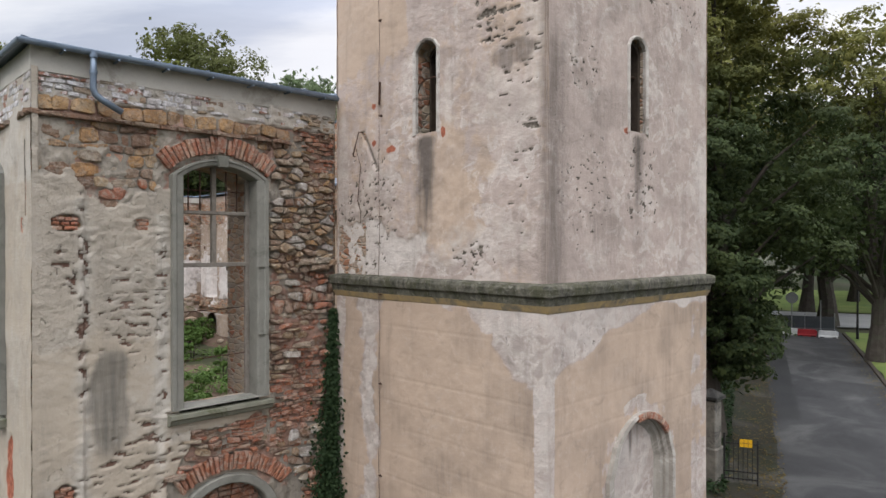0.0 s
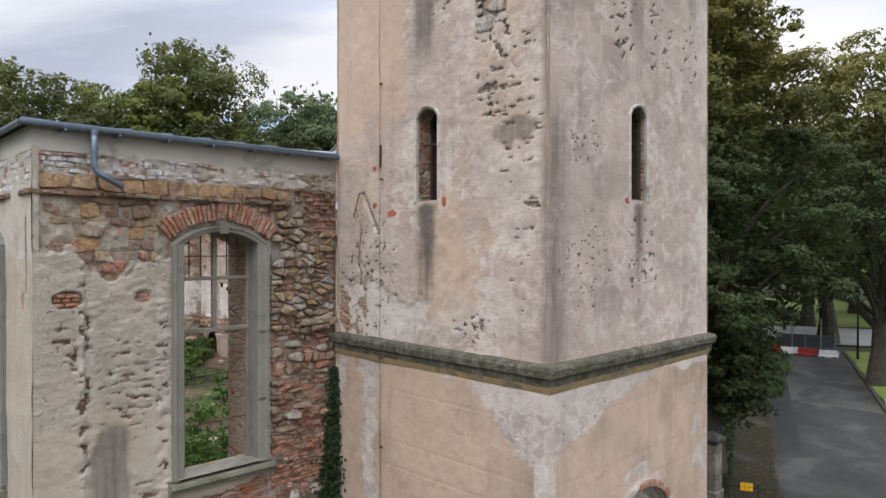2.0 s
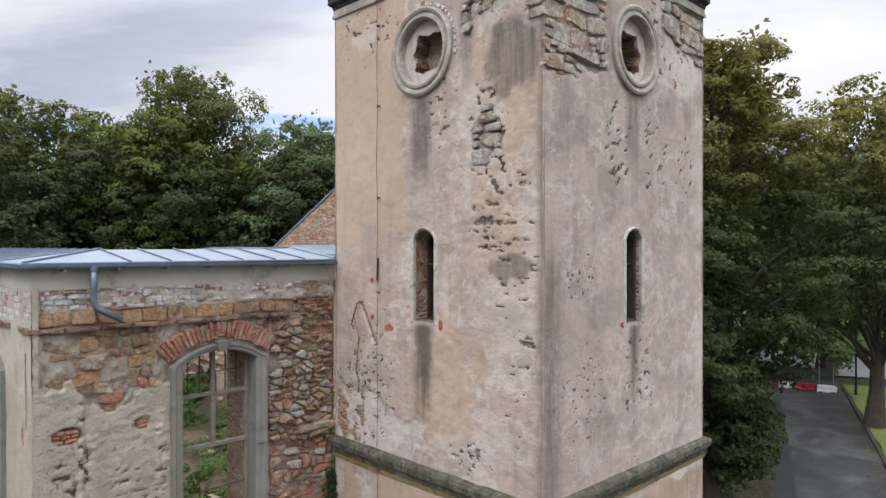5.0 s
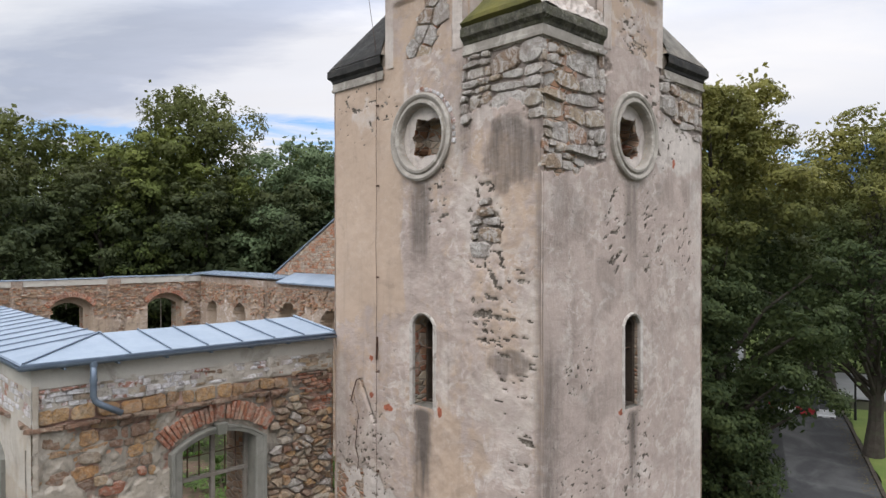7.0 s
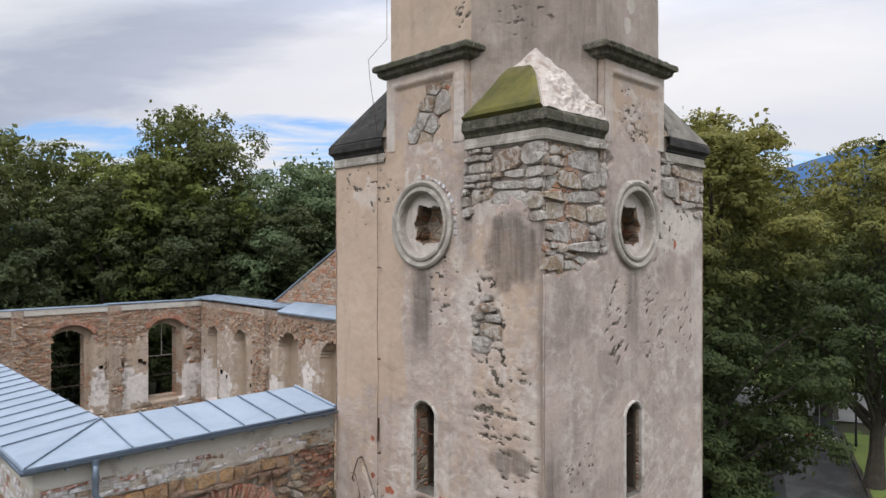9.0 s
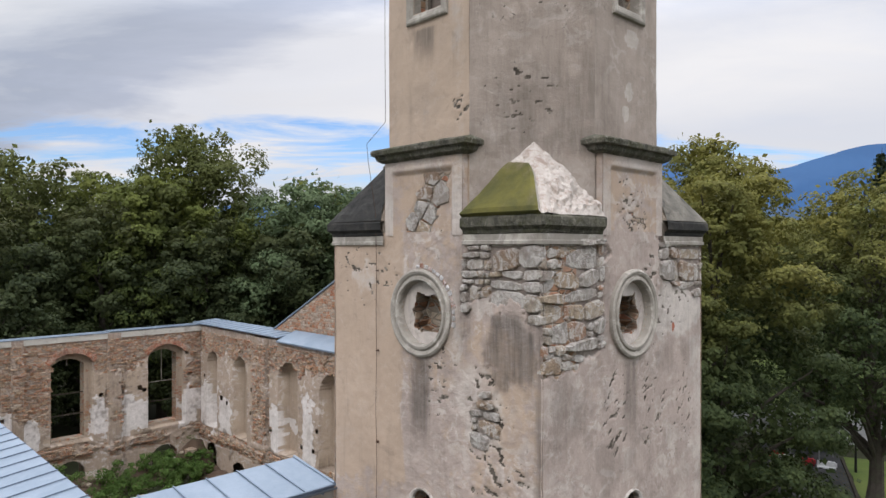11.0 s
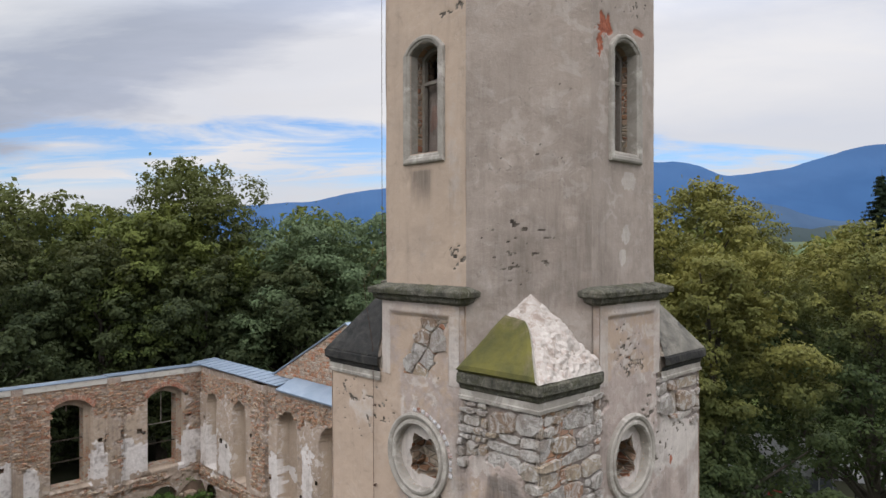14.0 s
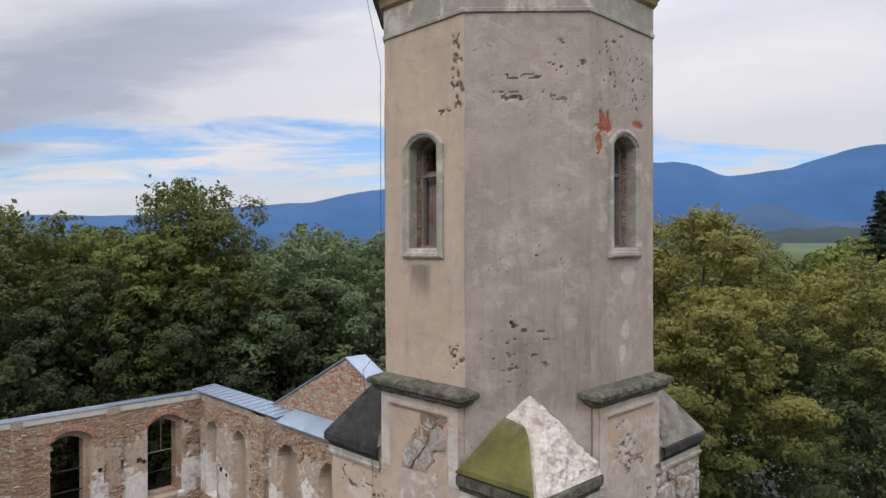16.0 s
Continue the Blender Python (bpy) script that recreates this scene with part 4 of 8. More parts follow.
# belt course: a mossy top slab over a yellow lower moulding, cut into lengths
PROFILE = ((-HT + 0.02, 5.58), (-HT - 0.10, 5.545), (-HT - 0.125, 5.50), (-HT - 0.115, 5.40), (-HT - 0.07, 5.37), (-HT - 0.055, 5.27))
PROFILE_LOW = ((-HT - 0.055, 5.27), (-HT - 0.045, 5.24), (-HT - 0.02, 5.17), (-HT + 0.02, 5.15))


def belt(profile, material, name, cuts, seed):
    rng = random.Random(seed)
    for k in range(4):
        m = pose(0, 0, 0, 0, 0, 90 * k)
        for c0, c1 in zip(cuts, cuts[1:]):
            dy = rng.uniform(-0.006, 0.006)

            def at(c, y):
                return c * -y if abs(c) == 1 else c * HT
            n = 10
            rows = []
            for y, z in profile:
                row = []
                for i in range(n + 1):
                    c = c0 + (c1 - c0) * i / n
                    a = at(c, y) if abs(c) == 1 else c * HT
                    w = 0.010 * (noise.noise(Vector((a * 2.5, k * 9.0, z * 3))) if 0 < i < n else 0)
                    row.append((a, y + (dy if abs(c) != 1 else 0) + w, z + w * 0.7))
                rows.append(row)
            part(name, sweep(rows, closed=False), material, tower, m=m)


belt(PROFILE, M_CORNICE, "belt_course", (-1, -0.45, 0.05, 0.52, 1), 3)
belt(PROFILE_LOW, M_CORN_LOW, "belt_moulding", (-1, -0.2, 0.4, 1), 4)

# slit windows: raised surround, sill, iron bar and old wooden lining
for side, m in ((0, LEFT), (1, RIGHT)):
    c = (0.02, -0.06)[side]
    o = [opening(c, 0.245 + d, 7.92 - d * 0.4, 9.27, 0.15 + d * 0.6) for d in (0, 0.0, 0.05, 0.075, 0.085)]
    o = [lp[1:] + lp[:1] for lp in o]
    rim = sweep([[(a, y, z) for a, z in lp] for lp, y in zip(o, (-HT + 0.05, -HT - 0.012, -HT - 0.03, -HT - 0.012, -HT + 0.02))], closed=False)
    win = part("slit_window", rim, M_LIMEFRAME, tower, "pale lime-rendered slit window surround", m=m)
    part("sill", box(c - 0.245, c + 0.245, -HT + 0.015, -HT + 0.3, 7.84, 7.925, 0.01), M_GREYCAP, win, m=m)
    li = [opening(c, 0.24, 7.93, 9.26, 0.145), opening(c, 0.205, 7.96, 9.23, 0.13)]
    # on side 1 the dark lining runs forward to blacken the slit's shaded jambs
    part("lining", moulding([(li[0], -HT + 0.7), (li[0], -HT + (0.30 if side == 0 else 0.10)), (li[1], -HT + (0.30 if side == 0 else 0.12)), (li[1], -HT + 0.7)], m), M_DARKWOOD, win)
    part("iron_bar", tube([(c - 0.245, -HT + 0.18, 8.86), (c + 0.245, -HT + 0.18, 8.86)], 0.014, 6), M_RUST, win, m=m)
    if side == 0:
        part("wooden_shutter", box(c - 0.2, c + 0.2, -HT + 0.40, -HT + 0.44, 7.9, 8.84), M_RUST, win, "red-brown boards behind the slit", m=m)
    rng = random.Random(70 + side)
    for i in range(9):
        z = 8.02 + 0.125 * i
        if rng.random() < 0.8:
            vs, fs = stone([(-0.02, z), (0.20, z), (0.20, z + 0.09), (-0.02, z + 0.09)], 0, 0.02, rng, Matrix.Identity(4))
            bm = bmesh.new()
            bv = [bm.verts.new((c - 0.235 - 0.5 * v[1] * 0.2, -HT + 0.055 + 0.34 * v[0], v[2])) for v in vs]
            for f in fs:
                bm.faces.new([bv[q] for q in f])
            part("brick", bm, KINDS["brick"][0], win, m=m)

# round windows: moulded ring, rough infill with a broken hole
for side, m in ((0, LEFT), (1, RIGHT)):
    c = -0.02
    prof = ((0.72, 0.01), (0.72, -0.055), (0.685, -0.075), (0.645, -0.06), (0.625, -0.035), (0.605, -0.035), (0.59, -0.065), (0.55, -0.07), (0.525, -0.04), (0.515, 0.10), (0.50, 0.26))
    rim = part("round_window", moulding([(ring(c, OC_Z, r, 48), -HT + y) for r, y in prof], m), M_FRAME, tower, "moulded round window ring with a broken infill", smooth=False)
    rng = random.Random(80 + side)
    hole = [(-0.30, 12.07), (-0.12, 12.0), (0.10, 12.03), (0.35, 12.02), (0.42, 12.15), (0.37, 12.28), (0.44, 12.42), (0.39, 12.60), (0.2, 12.64), (-0.04, 12.61), (-0.22, 12.66), (-0.26, 12.46), (-0.33, 12.32), (-0.26, 12.2)]
    if side:
        hole = [(-0.06 - a * 1.1, z - 0.02) for a, z in hole[::-1]]
    fine_hole = []
    for p, q in zip(hole, hole[1:] + hole[:1]):
        for t in (0, 0.33, 0.66):
            fine_hole.append((p[0] + (q[0] - p[0]) * t + rng.uniform(-.015, .015), p[1] + (q[1] - p[1]) * t + rng.uniform(-.015, .015)))
    sk = Skin(c - 0.53, c + 0.53, OC_Z - 0.53, OC_Z + 0.53, 0.025)
    sk.H += 0.05 * (fbm(sk.A, sk.Z, 4, 4, 7 + side) - 0.5)
    sk.m["pale"] += 0.45 + 0.7 * fbm(sk.A, sk.Z, 3, 3, 9)
    sk.keep &= inside((sk.A[:-1, :-1] + sk.A[1:, 1:]) / 2, (sk.Z[:-1, :-1] + sk.Z[1:, 1:]) / 2, ring(c, OC_Z, 0.525, 48))
    sk.cut(fine_hole)
    sk.build("infill_face", -HT + 0.09, m, M_TOWER, rim)
    bm = moulding([(fine_hole, -HT + 0.09), (fine_hole, -HT + 0.40)], m)
    part("infill_edge", bm, M_MASONRY, rim)
    part("infill", slab(ring(c, OC_Z, 0.515, 32), [fine_hole], -HT + 0.13, -HT + 0.39), M_MASONRY, rim, m=m)
    part("rough_backing", box(c - 0.6, c + 0.6, -HT + 0.40, -HT + 0.6, OC_Z - 0.6, OC_Z + 0.6), M_MASONRY, rim, "brown rubble behind the broken hole", m=m)
    if side == 0:
        for i in range(15):
            t = radians(95 - i * 7.5)
            r0, r1 = 0.735, 0.80 + rng.uniform(-0.02, 0.02)
            q = [(c + r * math.cos(t + d), OC_Z + r * math.sin(t + d)) for r, d in ((r0, 0.05), (r0, -0.05), (r1, -0.05), (r1, 0.05))]
            bm = bmesh.new()
            vs, fs = stone(q[::-1], -HT + 0.01, 0.03, rng, m)
            bv = [bm.verts.new(v) for v in vs]
            for f in fs:
                bm.faces.new([bv[j] for j in f])
            part("edge_brick", bm, KINDS["limed"][0], rim)

# blind doorway with stepped jambs on the street face
c = 0.02
o = [opening(c, 1.05, 0.0, 2.52, 0.90), opening(c, 1.05, 0.0, 2.52, 0.90), opening(c, 0.93, 0.0, 2.52, 0.84), opening(c, 0.93, 0.0, 2.52, 0.84), opening(c, 0.86, 0.0, 2.52, 0.77), opening(c, 0.86, 0.0, 2.52, 0.77), opening(c, 0.79, 0.0, 2.52, 0.71), opening(c, 0.76, 0.0, 2.52, 0.68), opening(c, 0.70, 0.0, 2.52, 0.63)]
ys = (0.03, -0.09, -0.10, -0.03, 0.0, 0.05, 0.06, 0.12, 0.17)
niche = part("blind_doorway", moulding(list(zip(o, [-HT + y for y in ys])), RIGHT), M_FRAME, tower, "blind arched doorway with stepped mouldings, partly broken")
sk = Skin(c - 0.72, c + 0.72, 0.0, 3.22, 0.04)
sk.H += 0.03 * (fbm(sk.A, sk.Z, 2.5, 4, 3) - 0.5)
sk.m["pale"] += 0.55 + 0.5 * (fbm(sk.A, sk.Z, 1.2, 3, 8) - 0.5)
sk.m["stain_shade"] = 0.6 * np.exp(-((sk.A + 0.02) / 0.06) ** 2) * sm(sk.Z, 2.3, 2.9) + 0.4 * np.exp(-((sk.A - 0.2) / 0.05) ** 2) * sm(sk.Z, 2.4, 2.9)
sk.build("infill_face", -HT + 0.15, RIGHT, M_TOWER, niche)
part("infill", box(c - 1.0, c + 1.0, -HT + 0.22, -HT + 0.4, -0.1, 3.4), M_MASONRY, niche)
rng = random.Random(5)
for i in range(18):
    t = radians(100 - i * 3.6)
    R = (1.05 ** 2 + 0.90 ** 2) / 1.8
    zc = 2.52 + 0.90 - R
    q = [(c + r * math.cos(t + d), zc + r * math.sin(t + d)) for r, d in ((R - 0.13, 0.024), (R - 0.13, -0.024), (R - 0.01, -0.024), (R - 0.01, 0.024))]
    vs, fs = stone(q[::-1], -HT - 0.075, 0.03, rng, RIGHT)
    bm = bmesh.new()
    bv = [bm.verts.new(v) for v in vs]
    for f in fs:
        bm.faces.new([bv[j] for j in f])
    part("brick", bm, KINDS["brick"][0], niche)

# centre bays over the round windows, with sunk panels and ledges; corner caps between them
for k in range(4):
    m = pose(0, 0, 0, 0, 0, -90 + 90 * k)
    front = k < 2
    s = Skin(-0.93, 0.93, 13.60, 14.90, 0.03)
    A, Z = s.A, s.Z
    s.H += 0.012 * (fbm(A, Z, 3, 4, k) - 0.5)
    d = np.maximum(abs(A) - 0.70, np.maximum(Z - 14.66, 13.36 - Z))
    s.H -= 0.035 * (1 - sm(d, -0.03, 0.0)) - 0.02 * (1 - sm(abs(d - 0.045), 0.015, 0.03))
    s.m["paint"] = 0.55 + 0.6 * (fbm(A, Z, 1.2, 3, 4 + k) - 0.5)
    s.m["pale"] = np.where(d > 0, 0.55, 0.0) + 0.4 * (fbm(A, Z, 1.7, 3, k + 8) - 0.4)
    if k == 1:
        s.chips(-0.1, 14.1, 0.65, 0.5, 0.633, 0.014, 210, 21.7)
        s.chips(0.25, 13.7, 0.5, 0.2, 0.563, 0.016, 211, 18.6)
    if k == 0:
        bare_panel = (abs(A - (0.10 + 0.55 * (Z - 14.1)) - 0.12 * (fbm(A, Z, 4, 3, 214) - 0.5)) < 0.30) & (Z < 14.62)
        s.H = np.where(bare_panel, -0.052, s.H)
        s.m["pit"] = np.where(bare_panel, 0.38, s.m["pit"])
        s.m["pale"] = np.where(bare_panel, 0.6, s.m["pale"])
        s.chips(0.0, 13.8, 0.6, 0.3, 0.603, 0.014, 212, 18.6)
    s.build("panel", -HT - 0.01, m, M_TOWER, tower)
    part("bay", box(-0.925, 0.925, -HT + 0.04, -2.0, 13.6, 14.9), M_MASONRY, tower, m=m)
    for e in (-1, 1):
        se = Skin(0, 0.42, 13.6, 14.9, 0.05)
        se.m["paint"] += 0.5
        se.m["pale"] += 0.3 + 0.4 * (fbm(se.A, se.Z, 2, 3, k) - 0.5)
        mm = m @ (pose(0.93 * e, -HT, 0, 0, 0, 90) if e > 0 else pose(-0.93, -HT + 0.42, 0, 0, 0, -90))
        se.build("bay_cheek", 0.0, mm, M_TOWER, tower)
    prof = ((-HT + 0.2, 15.17, 0.0), (-HT - 0.16, 15.085, 0.16), (-HT - 0.18, 15.06, 0.18), (-HT - 0.175, 14.99, 0.175), (-HT - 0.12, 14.965, 0.12), (-HT - 0.10, 14.90, 0.10), (-HT - 0.03, 14.855, 0.03), (-HT + 0.05, 14.85, 0.0))
    rows = []
    for y, z, e in prof:
        n = 30
        hw = 0.95 + e
        back = [(-hw, -2.05, z)]
        rows.append(back + [(-hw + 2 * hw * i / n, y + 0.022 * noise.noise(Vector((i * .45, z * 9, k))) + 0.012 * noise.noise(Vector((i * 1.3, z * 17, k))), z + 0.014 * noise.noise(Vector((i * .5, k * 4.0, 2)))) for i in range(n + 1)] + [(hw, -2.05, z)])
    led = part("ledge", sweep(rows, closed=False), M_CORNICE, tower, "moss-stained sandstone ledge", m=m)
for k in range(4):
    m = pose(0, 0, 0, 0, 0, 90 * k)      # k = 0 is the corner towards the street
    lo, hi, pk = -HT - 0.10, -0.96, -1.63
    cap_mat = (M_GREYCAP, M_GREYCAP, M_BLACKCAP, M_BLACKCAP)[k]
    prof = ((0.085, 13.60), (0.07, 13.615), (0.06, 13.66), (0.015, 13.70), (0.0, 13.715), (0.0, 13.835), (0.02, 13.86), (0.03, 13.87))
    rows = []
    n = 8
    for d, z in prof:
        x0, x1 = lo + d, hi
        path = [(x0, x1)] + [(x0, x1 + (x0 - x1) * i / n) for i in range(1, n + 1)] + [(x0 + (x1 - x0) * i / n, x0) for i in range(1, n + 1)]
        rows.append([(x + 0.02 * noise.noise(Vector((x * 5, y * 5, z * 4 + k))), y + 0.02 * noise.noise(Vector((y * 3, x * 3, z * 4 - k))), z + 0.01 * noise.noise(Vector((x * 4, y * 4, k)))) for x, y in path])
    cap = part("corner_cap", sweep(rows, closed=False), M_CORNICE if k == 0 else M_BLACKCAP, tower, "dark weathered sandstone corner cap", m=m)
    part("cap_bed", box(lo + 0.1, hi, lo + 0.1, hi, 13.50, 13.86), M_MORTAR, cap, m=m)
    fr_rows = []
    for d, z in ((0.095, 13.44), (0.06, 13.45), (0.055, 13.50), (0.075, 13.51), (0.075, 13.60)):
        x0 = lo + d
        path = [(x0, hi + (x0 - hi) * i / 8) for i in range(9)] + [(x0 + (hi - x0) * i / 8, x0) for i in range(1, 9)]
        fr_rows.append([(x + 0.010 * noise.noise(Vector((x * 5, y * 5, z * 6 + k))), y + 0.010 * noise.noise(Vector((y * 5, x * 5, z * 6 - k))), z) for x, y in path])
    part("frieze", sweep(fr_rows, closed=False), M_FRAME, cap, "pale stone frieze under the cap", m=m)
    # two sloping cap stones meeting on the hip, a third and fourth behind
    top = Vector((pk, pk, 15.12 if k else 15.02))
    cor = Vector((lo + 0.02, lo + 0.02, 13.87))
    e1, e2 = Vector((lo + 0.02, hi, 13.87)), Vector((hi, lo + 0.02, 13.87))
    for i, (p, q, mt) in enumerate(((e1, cor, M_WHITEMORTAR if k == 0 else cap_mat), (cor, e2, M_WHITEMORTAR if k == 0 else cap_mat))):
        bm = bmesh.new()
        N = 46 if k == 0 else 20
        grid = {}
        t_top = top.copy()
        if k == 0:
            t_top = top + Vector((0.02, -0.02, 0.05))
        nrm = (q - p).cross(t_top - p).normalized()
        if nrm.z < 0:
            nrm = -nrm
        for r in range(N + 1):
            for s2 in range(N + 1 - r):
                f = r / N
                g2 = s2 / N
                pt = p + (q - p) * g2 + (t_top - p) * f
                edge = min(1.0, min(g2 if i else 1 - f - g2, f + 0.03) * 7)
                if k == 0:
                    nn = 0.10 * noise.noise(pt * 2.6) + 0.06 * noise.noise(pt * 6.1) + 0.04 * noise.noise(pt * 13) + 0.03 * noise.noise(pt * 27)
                else:
                    nn = 0.02 * noise.noise(pt * 3.1) + 0.015 * noise.noise(pt * 8.7) + 0.01 * noise.noise(pt * 19)
                grid[r, s2] = bm.verts.new(pt + nrm * (((nn + (0.05 if k == 0 else 0.03)) * (0.1 if k == 0 and i == 0 and f < 0.62 else 1 - 0.8 * f)) * edge))
        for r in range(N):
            for s2 in range(N - r):
                bm.faces.new((grid[r, s2], grid[r, s2 + 1], grid[r + 1, s2]))
                if s2 < N - r - 1:
                    bm.faces.new((grid[r, s2 + 1], grid[r + 1, s2 + 1], grid[r + 1, s2]))
        part("mortar_bed" if k == 0 else "cap_slab", bm, mt, cap, "broken white lime mortar bed" if k == 0 else "", m=m)
    if k == 0:
        # the one slab that is left, broken off below the peak
        nrm = (cor - e1).cross(top - e1).normalized()
        if nrm.z < 0:
            nrm = -nrm
        rows, N = [], 16
        for f in [0.70 * i / N for i in range(N + 1)]:
            row = []
            for j in range(N + 1):
                g2 = (1 - f) * (0.015 + 0.965 * j / N)
                pt = e1 + (cor - e1) * g2 + (top - e1) * (f - 0.05 * (f / 0.7) ** 6 * (j / N))
                edge_in = -0.03 if f == 0 or j in (0, N) or f > 0.69 else 0
                row.append(pt + nrm * (0.10 + edge_in + 0.022 * noise.noise(pt * 1.9) + 0.008 * noise.noise(pt * 9)))
            rows.append(row)
        low_edge = [v - nrm * 0.12 for v in rows[0]]
        high_edge = [v - nrm * 0.12 for v in rows[-1]]
        bm = sweep([low_edge] + rows + [high_edge], closed=False)
        part("cap_slab", bm, M_MOSS, cap, "moss-covered sloping cap stone", m=m)
        bm = sweep([[r[-1] for r in rows], [r[-1] - nrm * 0.13 for r in rows]], closed=False)
        part("slab_edge", bm, M_FRAME, cap, "pale broken edge of the slab", m=m)
    bm = bmesh.new()
    vv = [bm.verts.new(v) for v in (e1, cor + Vector((0.1, 0.1, 0)), e2, Vector((hi, hi, 13.87)), top - Vector((0, 0, 0.15)))]
    for f in ((0, 1, 4), (1, 2, 4), (2, 3, 4), (3, 0, 4)):
        bm.faces.new([vv[j] for j in f])
    part("cap_core", bm, M_MORTAR, cap, m=m)

# the octagonal stage
RO = 2.335
WO = RO * math.tan(math.pi / 8)
OW = opening(0.02, 0.335, 17.30, 18.98, 0.15)
for k in range(8):
    m = pose(0, 0, 0, 0, 0, -90 + 45 * k)
    win = k in (0, 2)
    wi = (RO - 0.55) * math.tan(math.pi / 8)
    sk = Skin(-WO, WO, 13.5, 21.55, 0.03 if k < 3 else 0.15)
    A, Z = sk.A, sk.Z
    f1, f2 = fbm(A, Z, 0.9, 4, 400 + k), fbm(A, Z, 3.2, 4, 420 + k)
    sk.H += 0.022 * (f1 - 0.5) + 0.014 * (f2 - 0.5)
    sk.m["paint"] = (0.75, 0.15, 0.25, 0.4, 0.5, 0.5, 0.5, 0.5)[k] + 0.5 * (f1 - 0.5)
    sk.m["pale"] = 0.12 + 0.5 * (fbm(A, Z, 0.6, 3, 430 + k) - 0.4)
    sk.m["stain_shade"] = (0.15, 0.20, 0.18, 0.3, 0.3, 0.3, 0.3, 0.3)[k] * (0.5 + f1)
    if k in (1, 2):
        # rain-washed grime, blotched, thickest on the lower half
        sk.m["stain_shade"] += 0.27 * (0.25 + f1) * sm(f2 + 0.5 * f1, 0.45, 0.9) * (1 - sm(Z + 2.0 * (f1 - 0.5), 17.0, 19.5))
    if k == 0:
        sk.m["pale"] = np.maximum(sk.m["pale"], 0.45 * np.exp(-((A - 0.7) / 0.25) ** 2) * (1 - sm(Z, 18, 20)) * f1 * 1.5)
        sk.m["stain_shade"] = np.maximum(sk.m["stain_shade"], 0.6 * np.exp(-((A + 0.05) / 0.3) ** 4) * sm(Z, 16.0, 16.9) * (1 - sm(Z, 17.0, 17.1)))
        sk.chips(0.82, 20.1, 0.16, 0.9, 0.583, 0.016, 440, 18.6, 0.8)
        sk.chips(0.78, 15.6, 0.18, 0.2, 0.523, 0.014, 441, 21.7)
        sk.chips(0.6, 19.5, 0.25, 0.12, 0.553, 0.009, 442, 21.7, 2.0)
    if k == 1:
        sk.chips(-0.1, 19.95, 0.5, 0.07, 0.563, 0.009, 443, 27.9, 2.0, 0.1)
        sk.chips(0.05, 19.65, 0.65, 0.10, 0.563, 0.011, 444, 27.9, 2.0, 0.1)
        sk.chips(0.6, 20.3, 0.4, 0.35, 0.623, 0.014, 445, 21.7)
        sk.chips(-0.1, 15.7, 0.7, 0.7, 0.683, 0.009, 446, 21.7)
        sk.chips(0.0, 17.5, 1.0, 3.5, 0.823, 0.005, 447, 43.3)
        sk.m["pale"] = np.maximum(sk.m["pale"], np.where(Z < 15.5 + 0.3 * (f1 - 0.5), 0.4, 0))
    if k == 2:
        sk.chips(0.0, 20.2, 1.0, 0.8, 0.658, 0.011, 448, 24.8, 1.0, -0.5)
        sk.m["brick"] = np.maximum(blob(A, Z, -0.60, 19.27, 0.20, 0.17, 450, 1.3, 0.1), blob(A, Z, -0.72, 18.98, 0.07, 0.2, 451, 1.4, 0.1))
        sk.m["brick"] = np.maximum(sk.m["brick"], 0.8 * blob(A, Z, 0.45, 19.38, 0.2, 0.06, 452))
        sk.H -= 0.02 * sk.m["brick"]
        sk.m["pale"] = np.maximum(sk.m["pale"], np.maximum(blob(A, Z, 0.05, 15.95, 0.14, 0.16, 453), blob(A, Z, -0.05, 15.6, 0.12, 0.14, 454)))
        sk.m["pale"] = np.maximum(sk.m["pale"], 0.8 * blob(A, Z, 0.15, 16.85, 0.22, 0.16, 455))
    holes = []
    if win:
        sk.cut(OW)
        holes = [opening(0.02, 0.35, 17.285, 18.98, 0.165)]
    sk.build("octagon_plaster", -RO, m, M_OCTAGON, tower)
    part("octagon_wall", slab([(-wi - 0.2, 13.5), (wi + 0.2, 13.5), (wi + 0.2, 22.3), (-wi - 0.2, 22.3)], holes, -RO + 0.03, -RO + 0.55), M_MASONRY, tower, m=m)
    if win:
        o = [opening(0.02, 0.335 + d, 17.30 - d, 18.98, 0.15 + d * 0.75) for d in (0.0, 0.0, 0.03, 0.05, 0.07, 0.12, 0.15, 0.165)]
        frame_part = part("belfry_window", moulding(list(zip(o, [-RO + y for y in (0.16, -0.02, -0.035, -0.035, -0.055, -0.06, -0.045, 0.03)])), m), M_FRAME, tower, "arched belfry window with a moulded grey surround")
        if k < 3:
            li = [opening(0.02, 0.33, 17.305, 18.975, 0.145), opening(0.02, 0.275, 17.36, 18.93, 0.12)]
            part("window_lining", moulding([(li[0], -RO + 0.34), (li[0], -RO + 0.26), (li[1], -RO + 0.26), (li[1], -RO + 0.34)], m), M_WOOD, frame_part)
            part("transom", box(-0.28, 0.32, -RO + 0.26, -RO + 0.32, 18.50, 18.56, 0.008), M_WOOD, frame_part, m=m)
            back = Skin(-0.34, 0.38, 17.29, 18.62, 0.04)
            back.H += 0.05 * (fbm(back.A, back.Z, 3, 4, 460 + k) - 0.5)
            back.m["stain_shade"] += 0.55 + 0.5 * (fbm(back.A, back.Z, 2, 3, 462) - 0.5)
